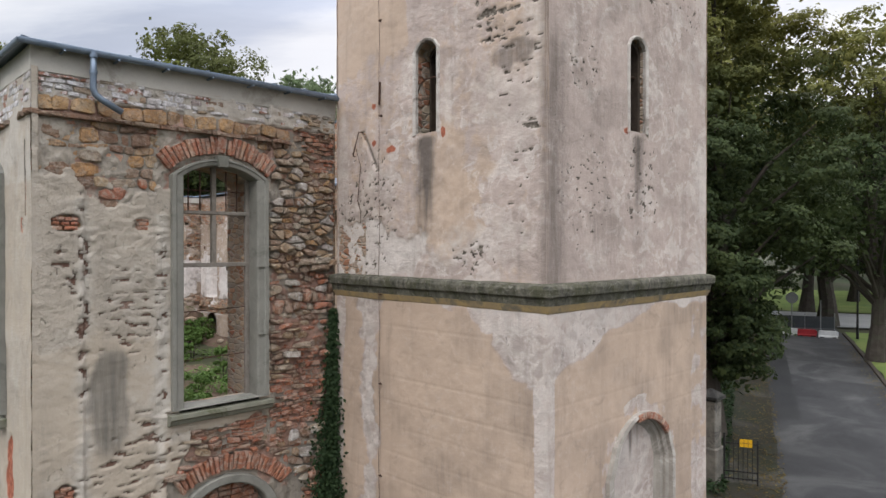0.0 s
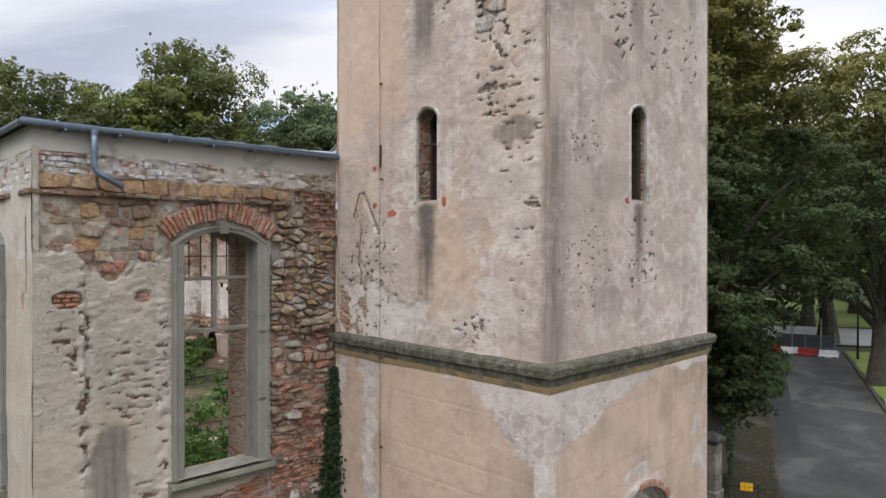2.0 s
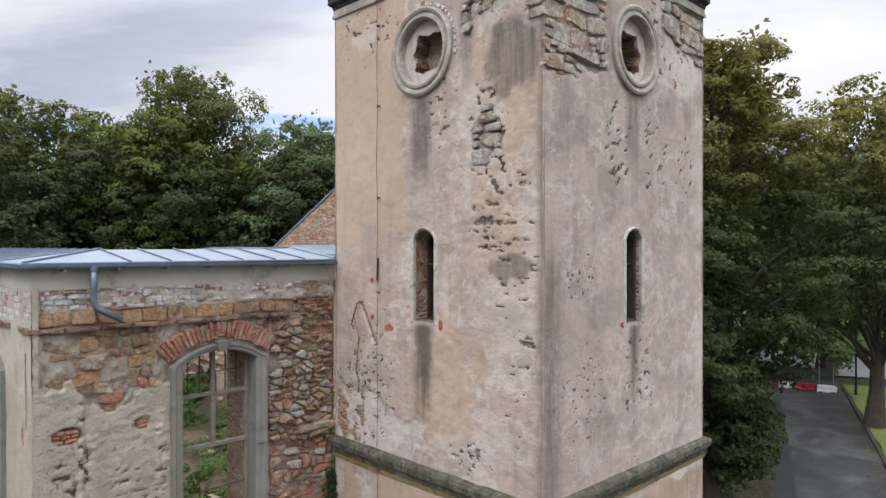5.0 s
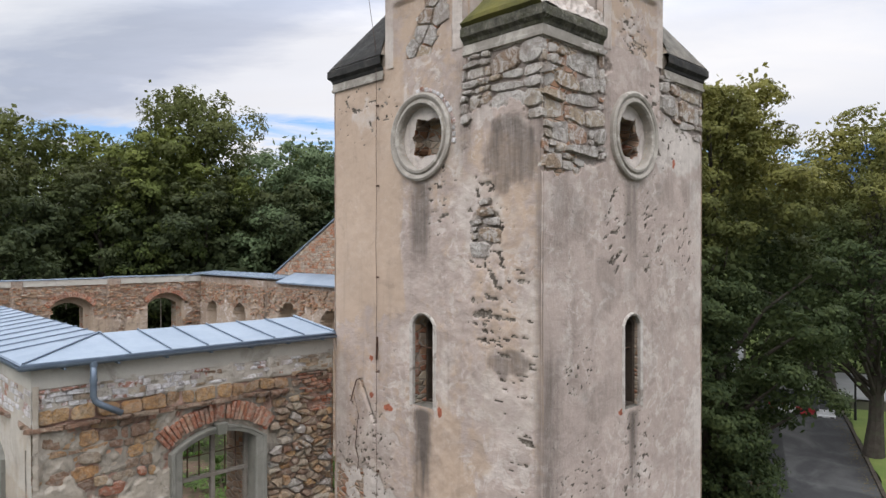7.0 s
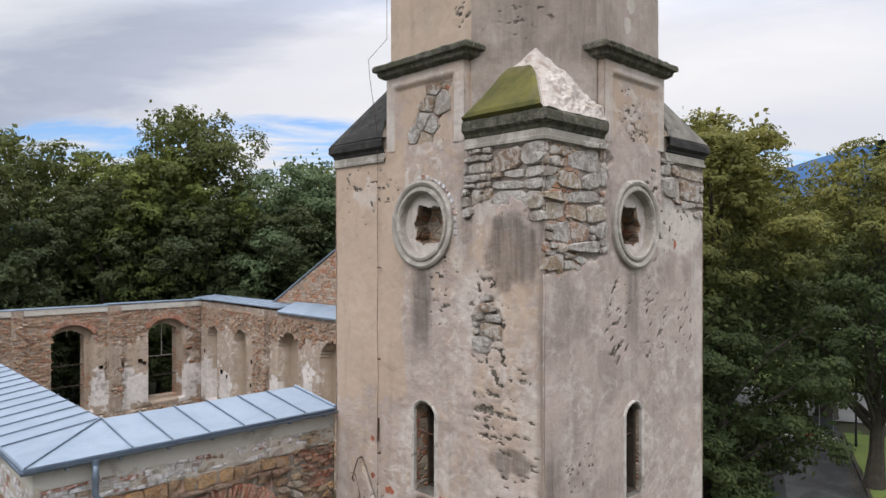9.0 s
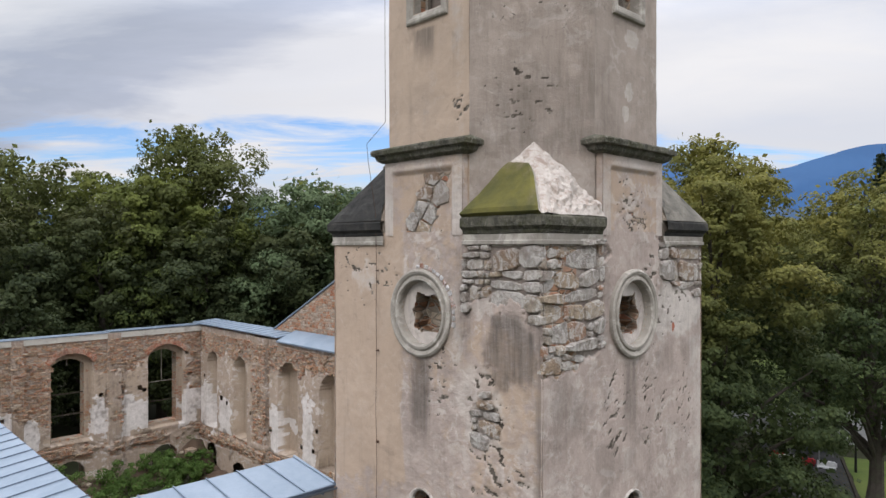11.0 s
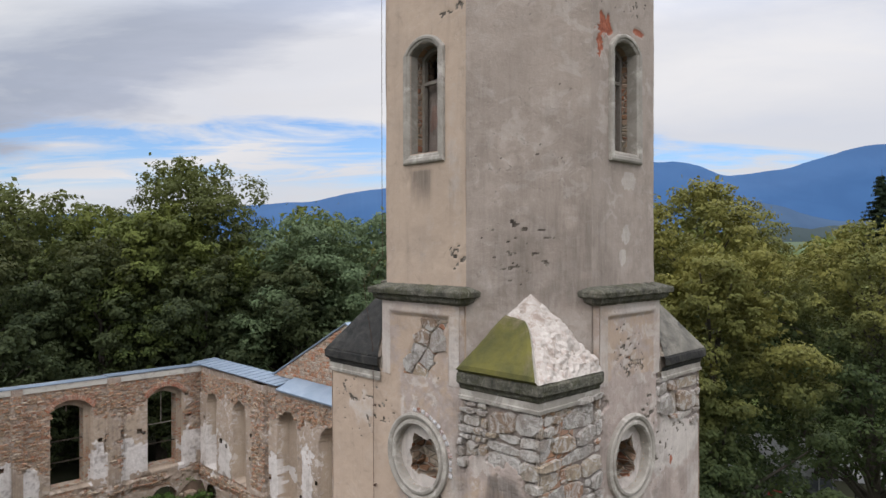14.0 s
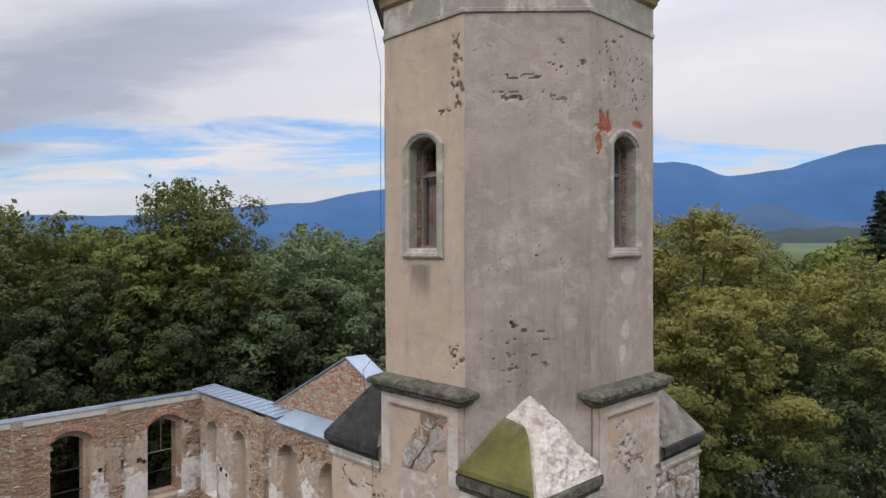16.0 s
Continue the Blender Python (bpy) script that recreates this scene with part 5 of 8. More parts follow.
            back.m["brick"] = 0.42 * np.maximum(blob(back.A, back.Z, -0.2, 17.95, 0.16, 0.3, 463, 1.0), blob(back.A, back.Z, 0.15, 17.7, 0.2, 0.08, 464, 1.0))
            back.build("walled_up_panel", -RO + 0.40, m, M_TOWER, frame_part, "stained plaster and brick closing the opening")
    # head moulding and crowning cornice
    for nm, prof, mt in (("head_moulding", ((0.01, 20.93), (-0.03, 20.95), (-0.035, 21.0), (-0.015, 21.02), (-0.012, 21.45)), M_FRAME), ("crown_moulding", ((-0.012, 21.45), (-0.07, 21.50), (-0.10, 21.60), (-0.12, 21.62)), M_CORN_LOW), ("crown_cornice", ((-0.12, 21.62), (-0.17, 21.66), (-0.20, 21.78), (-0.26, 21.82), (-0.27, 21.98), (-0.20, 22.05), (0.3, 22.15)), M_CORNICE)):
        rows = []
        for y, z in prof:
            hw = (RO - y) * math.tan(math.pi / 8)
            rows.append([(-hw + 2 * hw * i / 8, -RO + y + (0.008 * noise.noise(Vector((i, z * 3, k))) if 0 < i < 8 else 0), z) for i in range(9)])
        part(nm, sweep(rows, closed=False), mt, tower, m=m)
part("belfry_floor", box(-1.6, 1.6, -1.6, 1.6, 16.2, 16.35), M_WOOD, tower)
roof = bmesh.new()
bmesh.ops.create_cone(roof, cap_ends=True, segments=8, radius1=2.55, radius2=0.2, depth=2.4, matrix=Matrix.Translation((0, 0, 23.3)) @ Matrix.Rotation(math.pi / 8, 4, "Z"))
part("tower_roof", roof, M_PIPE, tower)

# bare ashlar where the plaster has fallen: each stone a part
rng = random.Random(11)
pile = Pile("ashlar_stone", "ashlar", tower, 260)


def quarry(a0, a1, z0, z1, w, h):
    """Blocks in uneven courses, some split into two low ones, with small stones in the gaps."""
    made = []
    for q in courses(a0, a1, z0, z1, (h * 0.55, h * 1.5), (w * 0.35, w * 2.1), rng, 0.013, 0.45):
        wide, high = q[1][0] - q[0][0], q[3][1] - q[0][1]
        if wide < 0.36 and high > 0.17 and rng.random() < 0.75:
            f = rng.uniform(0.35, 0.65)
            l, r = [q[0][0], q[0][1] + high * f], [q[1][0], q[1][1] + high * f + rng.uniform(-0.03, 0.03)]
            made += [[q[0], q[1], (r[0], r[1] - 0.012), (l[0], l[1] - 0.012)], [(l[0], l[1] + 0.012), (r[0], r[1] + 0.012), q[2], q[3]]]
        elif wide > 0.6 and rng.random() < 0.4:
            x = q[0][0] + wide * rng.uniform(0.7, 0.8)
            made += [[q[0], (x - 0.012, q[1][1]), (x - 0.03, q[2][1]), q[3]], [(x + 0.012, q[1][1]), q[1], q[2], (x - 0.006, q[2][1])]]
        else:
            made.append(q)
    return made


for side, m, regs in ((0, LEFT, ((0.90, 1.5, 12.25, 13.54, 0.20, 0.16), (1.5, 2.46, 12.25, 13.54, 0.42, 0.25), (1.08, 1.72, 10.30, 11.35, 0.26, 0.22))), (1, RIGHT, ((-2.46, -0.86, 11.40, 13.54, 0.42, 0.26), (0.80, 2.46, 12.30, 13.54, 0.42, 0.27)))):
    sk, off = skins[side]
    A, Z = sk.A, sk.Z
    for a0, a1, z0, z1, w, h in regs:
        for q in quarry(a0, a1, z0, z1, w, h):
            ca, cz = np.mean([p[0] for p in q]), np.mean([p[1] for p in q])
            i, j = int((cz - Z[0, 0]) / (Z[1, 0] - Z[0, 0])), int((ca - A[0, 0]) / (A[0, 1] - A[0, 0]))
            if off[min(i, off.shape[0] - 1), min(j, off.shape[1] - 1)] > 0.5:
                pile.add(*stone(q, -HT + 0.045, rng.uniform(0.03, 0.095), rng, m, 0.34, 0.10))
for q in rubble(-0.42, 0.62, 13.62, 14.62, 0.30, 0.27, rng, 0.010, 0.42, 0.05):
    ca, cz = np.mean([p[0] for p in q]), np.mean([p[1] for p in q])
    if abs(ca - (0.10 + 0.55 * (cz - 14.1))) < 0.27:
        pile.add(*stone(q, -HT + 0.035, 0.03, rng, LEFT, 0.2, 0.05))
pile.done()

# lightning conductor with clips
pts = [(-HT - 0.05 + 0.004 * math.sin(i), 1.13 + 0.01 * math.sin(i * 1.7), 0.2 + i * 0.45) for i in range(31)]
pts += [(-HT - 0.06, 1.14, 14.05), (-HT - 0.2, 1.16, 14.9), (-HT - 0.26, 1.12, 15.2), (-RO - 0.06, 1.00, 15.6), (-RO - 0.06, 1.01, 17.0), (-RO - 0.07, 1.0, 18.6), (-RO - 0.06, 1.01, 20.5), (-RO - 0.3, 1.1, 21.7)]
wire = thing("lightning_conductor", FR, "thin dark lightning conductor wire clipped to the tower plaster", "wire")
part("wire", tube(pts, 0.005, 5), M_RUST, wire)
for z in (2.1, 3.7, 5.25, 6.6, 8.35, 10.0, 11.6, 13.0):
    part("clip", tube([(-HT + 0.02, 1.13, z), (-HT - 0.06, 1.12, z), (-HT - 0.06, 1.05, z)], 0.014, 5), M_RUST, wire)
bracket = thing("wall_bracket", FR, "bent rusty iron bracket with a loose wire on plaster", "bracket")
part("arm", tube([(-HT + 0.02, 1.68, 8.14), (-HT - 0.07, 1.68, 8.13), (-HT - 0.07, 1.78, 7.9), (-HT - 0.07, 1.85, 7.72), (-HT - 0.06, 1.8, 7.7)], 0.012, 5), M_RUST, bracket)
part("loose_wire", tube([(-HT - 0.06, 1.78, 7.85), (-HT - 0.07, 1.62, 7.5), (-HT - 0.05, 1.70, 7.2), (-HT - 0.05, 1.74, 6.9), (-HT - 0.04, 1.66, 6.7), (-HT - 0.05, 1.67, 6.5)], 0.008, 5), M_RUST, bracket)
part("stain_bar", tube([(-HT - 0.01, 1.16, 8.95), (-HT - 0.03, 1.15, 8.55)], 0.02, 6), M_RUST, bracket)

# ---- the roofless nave ----
church = thing("ruined_church", FR, "roofless ruined church nave with flaking plaster over rubble and brick walls", "church")
V0, U0, TOP = 2.60, -7.45, 8.84           # front plane, side plane, wall head
VF, UR = 30.0, 7.4                        # far wall, street-side wall
THICK = 1.15
WC, WHW = -4.685, 0.645
BIGWIN = opening(WC, WHW, 3.50, 7.22, 0.20, 14)
LOWARCH = opening(-4.60, 0.80, 0.6, 1.55, 0.55, 14)
SIDEWIN = opening(-5.05, WHW + 0.05, 3.50, 7.22, 0.20, 14)

part("front_wall", slab([(U0 + 0.02, 0), (-2.3, 0), (-2.3, TOP), (U0 + 0.02, TOP)], [opening(WC, WHW + 0.012, 3.485, 7.22, 0.215, 14), opening(-4.60, 0.812, 0.6, 1.55, 0.565, 14)], V0 + 0.13, V0 + 0.45), M_MASONRY, church)
part("inner_wall", slab([(U0 + 0.02, 0), (-2.3, 0), (-2.3, TOP), (U0 + 0.02, TOP)], [opening(WC, WHW + 0.04, 1.6, 7.22, 0.23, 14)], V0 + 0.452, V0 + THICK), M_MASONRY, church)
part("side_wall", slab([(-VF - 1, 0), (-V0 - THICK, 0), (-V0 - THICK, TOP), (-VF - 1, TOP)], [opening(-5.05, WHW + 0.062, 3.485, 7.22, 0.215, 14)] + [opening(-5.05 - 5.2 * i, WHW, 3.5, 7.22, 0.2) for i in (1, 2, 3, 4)], U0 + 0.05, U0 + THICK), M_MASONRY, church, m=LEFT)


def front_masks(A, Z):
    """How far the masonry is bare on the front, 0 to 1, and which kind it is."""
    n1, n2 = fbm(A, Z, 0.9, 4, 501), fbm(A, Z, 3.0, 3, 505)
    e = np.where(A > -3.78 + 0.12 * (n2 - 0.5), 1.0, 0)
    e = np.maximum(e, np.where((Z > 6.95 + 1.0 * (n1 - 0.5) + 0.5 * (n2 - 0.5) - 0.12 * (A + 6)) & (A > -7.35), 1, 0))
    e = np.maximum(e, np.where((Z < 3.12 + 0.35 * (n2 - 0.5)) & (A > -5.55 + 1.1 * (n1 - 0.5) + 0.35 * (Z - 2.4)), 1, 0))
    e = np.maximum(e, np.where((A < WC + 0.98) & (A > WC - 0.98) & (Z > 7.2), 1, 0))
    for a, z, ra, rz, s in ((-7.03, 6.42, 0.20, 0.12, 1), (-5.95, 6.42, 0.12, 0.10, 2), (-7.05, 2.52, 0.15, 0.16, 3)):
        e = np.maximum(e, blob(A, Z, a, z, ra, rz, 510 + s, 0.35, 0.1))
    return e


def front_skin():
    s = Skin(U0 - 0.004, -2.40, 0.0, 8.58, 0.026)
    A, Z, m = s.A, s.Z, s.m
    f1, f2, f3 = fbm(A, Z, 0.8, 4, 520), fbm(A, Z, 3.2, 4, 524), fbm(A, Z, 11, 3, 528)
    e = front_masks(A, Z)
    s.H += 0.035 * (f1 - 0.5) + 0.02 * (f2 - 0.5) + 0.008 * (f3 - 0.5)
    # corner pilaster, slightly proud, and the ragged strip beside the window
    s.H += 0.045 * (1 - sm(A, -6.80, -6.77))
    rag = np.maximum(np.exp(-((A + 6.80) / 0.13) ** 2) * (Z < 6.8), np.exp(-((A + 5.68) / 0.12) ** 2) * (Z < 6.6))
    s.H += rag * 0.07 * (fbm(A, Z, 6, 3, 533) - 0.5)
    rough = sm(f1 + 0.4 * f2, 0.55, 0.85)
    s.H += (0.3 + rough) * 0.035 * (fbm(A * 0.7, Z * 1.6, 9, 4, 540) - 0.5)
    m["paint"] = 0.25 + 0.5 * (1 - sm(Z + 1.2 * (f1 - 0.5) + 0.6 * (f2 - 0.5), 4.1, 5.1)) + 0.4 * (f2 - 0.5)
    m["pale"] = 0.25 + 0.7 * (fbm(A, Z, 1.1, 4, 545) - 0.42) + 0.35 * rag
    m["pale"] = np.maximum(m["pale"], np.where((Z < 3.1) & (A > -6.6), 0.7 * f1 * 1.4, 0))
    m["stain_shade"] = 0.62 * blob(A, Z, -6.45, 3.75, 0.30, 0.95, 550, 0.5, 0.3)
    m["stain_shade"] = np.maximum(m["stain_shade"], 0.4 * blob(A, Z, -7.3, 2.2, 0.25, 1.0, 551, 0.8, 0.4))
    s.chips(-6.15, 5.05, 0.46, 0.85, 0.615, 0.022, 560, 22.0, 2.4, 0.15)
    s.chips(-6.79, 5.3, 0.10, 1.9, 0.565, 0.035, 561, 19.0, 1.3, 0.0)
    s.chips(-7.05, 5.7, 0.22, 0.55, 0.60, 0.03, 565, 17.0, 1.8, 0.2)
    s.chips(-5.66, 4.8, 0.12, 1.9, 0.60, 0.02, 562, 22.0, 2.0, 0.0)
    s.chips(-5.9, 2.5, 0.9, 1.1, 0.60, 0.03, 563, 20.0, 2.2, 0.2)
    s.chips(-7.0, 5.6, 0.2, 0.4, 0.60, 0.02, 564, 14.0, 0.6, 0.0)
    smear = sm(fbm(A, Z, 1.6, 4, 547), 0.44, 0.66) * (A < -3.7) * (Z > 6.2) * (Z < 8.2)
    smear = np.maximum(smear, 0.8 * sm(fbm(A, Z, 1.3, 4, 549), 0.42, 0.62) * (A >= -3.8)) + 0.9 * (Z > 8.2)
    s.H = np.where(e > 0.5, -0.050 + 0.03 * (f2 - 0.5) + smear * (0.035 + 0.08 * (f2 - 0.42) + 0.04 * (f3 - 0.5)), s.H)
    scraps = (e > 0.5) & (A < -3.75) & (Z > 5.8) & (Z < 7.93)
    s.H = np.where(scraps, -0.050 + 0.12 * (f2 - 0.5) + 0.06 * (f1 - 0.5) + 0.05 * (f3 - 0.5), s.H)
    m["pit"] = np.where(e > 0.5, 0.0, m["pit"])
    m["brick"] = np.where((e > 0.5) & (Z < 8.2), 0.48 * sm(fbm(A, Z, 2.4, 4, 548), 0.34, 0.54), 0)
    m["pale"] = np.where(e > 0.5, 0.2 * f2 + 0.2 * smear, m["pale"])
    m["paint"] = np.where(e > 0.5, 0, m["paint"])
    m["stain_shade"] = np.where(e > 0.5, np.where(Z > 8.2, 0.05, np.where(A < -3.7, 0.36, 0.50)), m["stain_shade"])
    m["pale"] = np.where((e > 0.5) & (Z > 8.2), 0.8, m["pale"])
    m["pale"] = np.where(scraps, 0.55 * sm(s.H, -0.05, -0.01), m["pale"])
    m["stain_shade"] = np.where(scraps, 0.45 - 0.35 * sm(s.H, -0.05, -0.015), m["stain_shade"])
    m["brick"] = np.where(scraps, m["brick"] * (1 - sm(s.H, -0.055, -0.03)), m["brick"])
    m["brick"] = np.maximum(m["brick"], np.where(e > 0.5, 0, 0.42 * m["pit"]))
    m["pit"] = np.where(e > 0.5, m["pit"], 0.68 * m["pit"])
    s.cut(opening(WC, WHW + 0.06, 3.40, 7.22, 0.22, 14))
    s.cut(opening(-4.60, 0.86, 0.0, 1.55, 0.6, 14))
    return s


front_skin().build("front_plaster", V0, RIGHT, M_CHURCH, church)
side = Skin(-9.0, -V0 + 0.004, 0.0, 8.58, 0.055)
A, Z = side.A, side.Z
f1, f2 = fbm(A, Z, 0.8, 4, 570), fbm(A, Z, 3.2, 4, 574)
side.H += 0.04 * (f1 - 0.5) + 0.025 * (f2 - 0.5)
side.m["paint"] += 0.55 + 0.5 * (f1 - 0.5)
side.m["pale"] += 0.3 + 0.8 * (f2 - 0.5) + np.where(Z > 7.0, 0.35, 0)
side.m["brick"] = np.maximum(blob(A, Z, -3.15, 6.38, 0.09, 0.11, 575), blob(A, Z, -3.9, 2.6, 0.25, 0.5, 576))
side.m["pit"] = np.where((abs(A + 2.95) < 0.05 + 0.05 * (f2 - 0.5)) & (Z > 6.5) & (Z < 7.6), 0.8, 0)
side.H -= 0.03 * (side.m["brick"] + side.m["pit"])
side.cut(opening(-5.05, WHW + 0.11, 3.40, 7.22, 0.24, 14))
side.build("side_plaster", U0, LEFT, M_CHURCH, church)

# stones and bricks of the front
rng = random.Random(21)
PROBE = np.zeros((1, 1))


def bare(a, z):
    return front_masks(PROBE + a, PROBE + z)[0, 0] > 0.5


def clear(a, z):
    """Outside the window, its arch and the lower arch."""
    if abs(a - WC) < 0.86 and 3.28 < z < 7.30:
        return False
    R = 1.45
    d = math.hypot(a - WC, z - (7.56 - R))
    if z > 6.9 and abs(a - WC) < 1.0 and d < R + 0.37:
        return False
    if z < 2.75 and math.hypot(a + 4.60, z - 1.05) < 1.60 and z > 0.5:
        return False
    return True


piles = {k: Pile(n, k, church, lim) for k, n, lim in (("ochre", "ochre_stone", 120), ("brick", "brick", 220), ("limed", "limewashed_brick", 110), ("rubble", "rubble_stone", 290))}
front_piles = {"rubble": piles["rubble"], "ochre": piles["ochre"], "brick": piles["brick"], "string": Pile("red_brown_stone", "string", church, 120), "ashlar": Pile("grey_block", "ashlar", church, 60)}
BASE = V0 + 0.075
# the band of big yellow stones below the whitewashed brick courses
for q in courses(-7.42, -3.35, 7.99, 8.23, (0.21, 0.24), (0.16, 0.42), rng, 0.008, 0.4):
    piles["ochre"].add(*stone(q, BASE, rng.uniform(0.06, 0.11), rng, RIGHT, 0.26, 0.08))
for q in courses(-7.42, -2.42, 8.24, 8.53, (0.065, 0.11), (0.09, 0.28), rng, 0.003, 0.6):
    ca = (q[0][0] + q[1][0]) / 2
    piles["limed" if ca < -3.1 and rng.random() < 0.92 else "rubble"].add(*stone(q, BASE, rng.uniform(0.05, 0.095), rng, RIGHT, 0.16, 0.1))
# the relieving arch of brick over the window
R, zc = 1.30, 7.58 - 1.30
for i in range(27):
    t = math.pi / 2 + (i - 13) * 0.0525
    if 12 <= i <= 13:
        continue
    r0, r1 = R + 0.02 + rng.uniform(0, 0.03), R + 0.33 + rng.uniform(-0.03, 0.03)
    q = [(WC + r * math.cos(t + d), zc + r * math.sin(t + d)) for r, d in ((r0, 0.0215), (r0, -0.0215), (r1, -0.0225), (r1, 0.0225))]
    piles["brick"].add(*stone(q[::-1], BASE, rng.uniform(0.075, 0.115), rng, RIGHT, 0.08, 0.06))
piles["brick"].add(*stone([(WC - 0.09, 7.64), (WC + 0.07, 7.63), (WC + 0.10, 7.93), (WC - 0.07, 7.95)], BASE, 0.10, rng, RIGHT))
R2, zc2 = 1.36, 0.92
for i in range(26):
    t = math.pi / 2 + (i - 15) * 0.054
    r0, r1 = R2 + 0.03, R2 + 0.32 + rng.uniform(-0.03, 0.03)
    q = [(-4.60 + r * math.cos(t + d), zc2 + r * math.sin(t + d)) for r, d in ((r0, 0.0225), (r0, -0.0225), (r1, -0.023), (r1, 0.023))]
    piles["brick"].add(*stone(q[::-1], BASE, rng.uniform(0.075, 0.11), rng, RIGHT, 0.08, 0.06))


def reddish(a, z):
    """Where the wall is patched with brick: mostly low down."""
    n = noise.noise(Vector((a * 0.9 + 4, z * 0.8, 3.3))) + 0.5 * noise.noise(Vector((a * 2.5, z * 2.2, 8.1)))
    return n > (0.05 if z < 5.6 else 0.42)


# mixed masonry to the tower's side of the window: rubble above, rubble and brick patches below
for a0, a1, z0, z1, row, length in ((-3.80, -2.42, 5.6, 8.26, (0.075, 0.24), (0.10, 0.44)), (-3.80, -2.42, 1.0, 5.6, (0.055, 0.17), (0.08, 0.36)), (-6.6, -3.80, 1.0, 3.26, (0.06, 0.17), (0.10, 0.40))):
    for q in (rubble(a0, a1, z0, z1, 0.175, 0.10, rng, 0.005, 0.48, 0.30) if z0 > 5 else courses(a0, a1, z0, z1, row, length, rng, 0.007, 0.9)):
        ca, cz = np.mean([p[0] for p in q]), np.mean([p[1] for p in q])
        if not (bare(ca, cz) and clear(ca, cz)) or reddish(ca, cz) or (cz > 7.95 and ca < -3.3):
            continue
        size = np.ptp([p[0] for p in q]) * np.ptp([p[1] for p in q])
        k = rng.choice(("rubble", "rubble", "rubble", "ochre", "string") if cz > 5.6 else ("rubble", "rubble", "brick", "string"))
        if size > 0.045 and rng.random() < 0.45:
            k = "ashlar"
        front_piles[k].add(*stone(q, BASE, rng.uniform(0.02, 0.11) + min(0.06, size), rng, RIGHT, 0.34, 0.16))
for a0, a1, z0, z1 in ((-3.80, -2.42, 1.0, 8.2), (-6.6, -3.80, 1.0, 3.26)):
    for q in courses(a0, a1, z0, z1, (0.06, 0.085), (0.10, 0.26), rng, 0.006, 0.7):
        ca, cz = np.mean([p[0] for p in q]), np.mean([p[1] for p in q])
        if bare(ca, cz) and clear(ca, cz) and reddish(ca, cz) and rng.random() < 0.93:
            front_piles["brick" if rng.random() < 0.85 else "string"].add(*stone(q, BASE, rng.uniform(0.03, 0.11), rng, RIGHT, 0.18, 0.1))
# red-brown stones below the string course
for q in courses(-7.36, -3.70, 6.2, 7.93, (0.10, 0.20), (0.14, 0.42), rng, 0.008, 0.55):
    ca, cz = np.mean([p[0] for p in q]), np.mean([p[1] for p in q])
    if bare(ca, cz) and clear(ca, cz):
        kd = rng.choice(("ochre", "ochre", "string", "string", "rubble", "brick"))
        front_piles[kd].add(*stone(q, BASE, rng.uniform(0.018, 0.062), rng, RIGHT, 0.34, 0.12))
for a, z, ra, rz in ((-7.03, 6.42, 0.18, 0.10), (-5.95, 6.42, 0.11, 0.09), (-7.05, 2.52, 0.13, 0.14)):
    for q in courses(a - ra, a + ra, z - rz, z + rz, (0.06, 0.075), (0.12, 0.24), rng, 0.006, 0.2):
        piles["brick"].add(*stone(q, BASE - (0.04 if a < -6.8 else 0.0), 0.065, rng, RIGHT, 0.15, 0.1))
for a, z, w in ((-3.22, 5.74, 0.30), (-2.90, 5.76, 0.36), (-2.62, 5.72, 0.20), (-3.0, 5.63, 0.4)):
    front_piles["rubble"].add(*stone([(a, z), (a + w, z + 0.01), (a + w - 0.01, z + 0.12), (a + 0.01, z + 0.11)], V0 + 0.03, 0.16, rng, RIGHT, 0.15, 0.08))
# bricks behind the lower arch
for q in courses(-5.3, -3.9, 1.0, 2.15, (0.085, 0.10), (0.18, 0.27), rng, 0.008, 0.15):
    ca, cz = (q[0][0] + q[1][0]) / 2, (q[0][1] + q[2][1]) / 2
    if math.hypot(ca + 4.6, cz - 1.05) < 1.05:
        piles["brick"].add(*stone(q, V0 + 0.22, rng.uniform(0.02, 0.04), rng, RIGHT, 0.1, 0.06))
part("arch_infill", box(-5.42, -3.78, V0 + 0.24, V0 + 0.6, 0.0, 2.2), M_MORTAR, church)
# whitewashed courses on the side wall
for q in courses(-7.5, -V0 - 0.02, 8.02, 8.53, (0.08, 0.11), (0.18, 0.4), rng, 0.008, 0.25):
    piles["limed"].add(*stone(q, U0 + 0.03, rng.uniform(0.02, 0.045), rng, LEFT, 0.16, 0.1))
for p in (*piles.values(), front_piles["string"], front_piles["ashlar"]):
    p.done()

# string course, cement band below the eaves
string = Pile("string_stone", "string", church, 80)
for y, m, a0, a1 in ((V0, RIGHT, U0 - 0.07, -3.3), (U0, LEFT, -9.0, -V0 + 0.07)):
    a = a0
    while a < a1:
        w = rng.uniform(0.22, 0.62)
        if rng.random() < 0.92:
            dz = 0.02 * noise.noise(Vector((a * 1.3, y, 1)))
            string.add(*stone([(a, 7.915 + dz), (min(a + w, a1) - 0.004, 7.915 + dz), (min(a + w, a1) - 0.004, 7.985 + dz), (a, 7.985 + dz)], y + 0.06, rng.uniform(0.095, 0.13), rng, m, 0.10, 0.12))
        a += w
string.done()
part("cement_band", box(U0 - 0.01, -2.38, V0 - 0.012, V0 + THICK, 8.53, TOP + 0.03), M_CEMENT, church)
part("cement_band", box(U0 - 0.012, U0 + THICK, V0 + THICK, VF + 1, 8.53, TOP + 0.03), M_CEMENT, church)

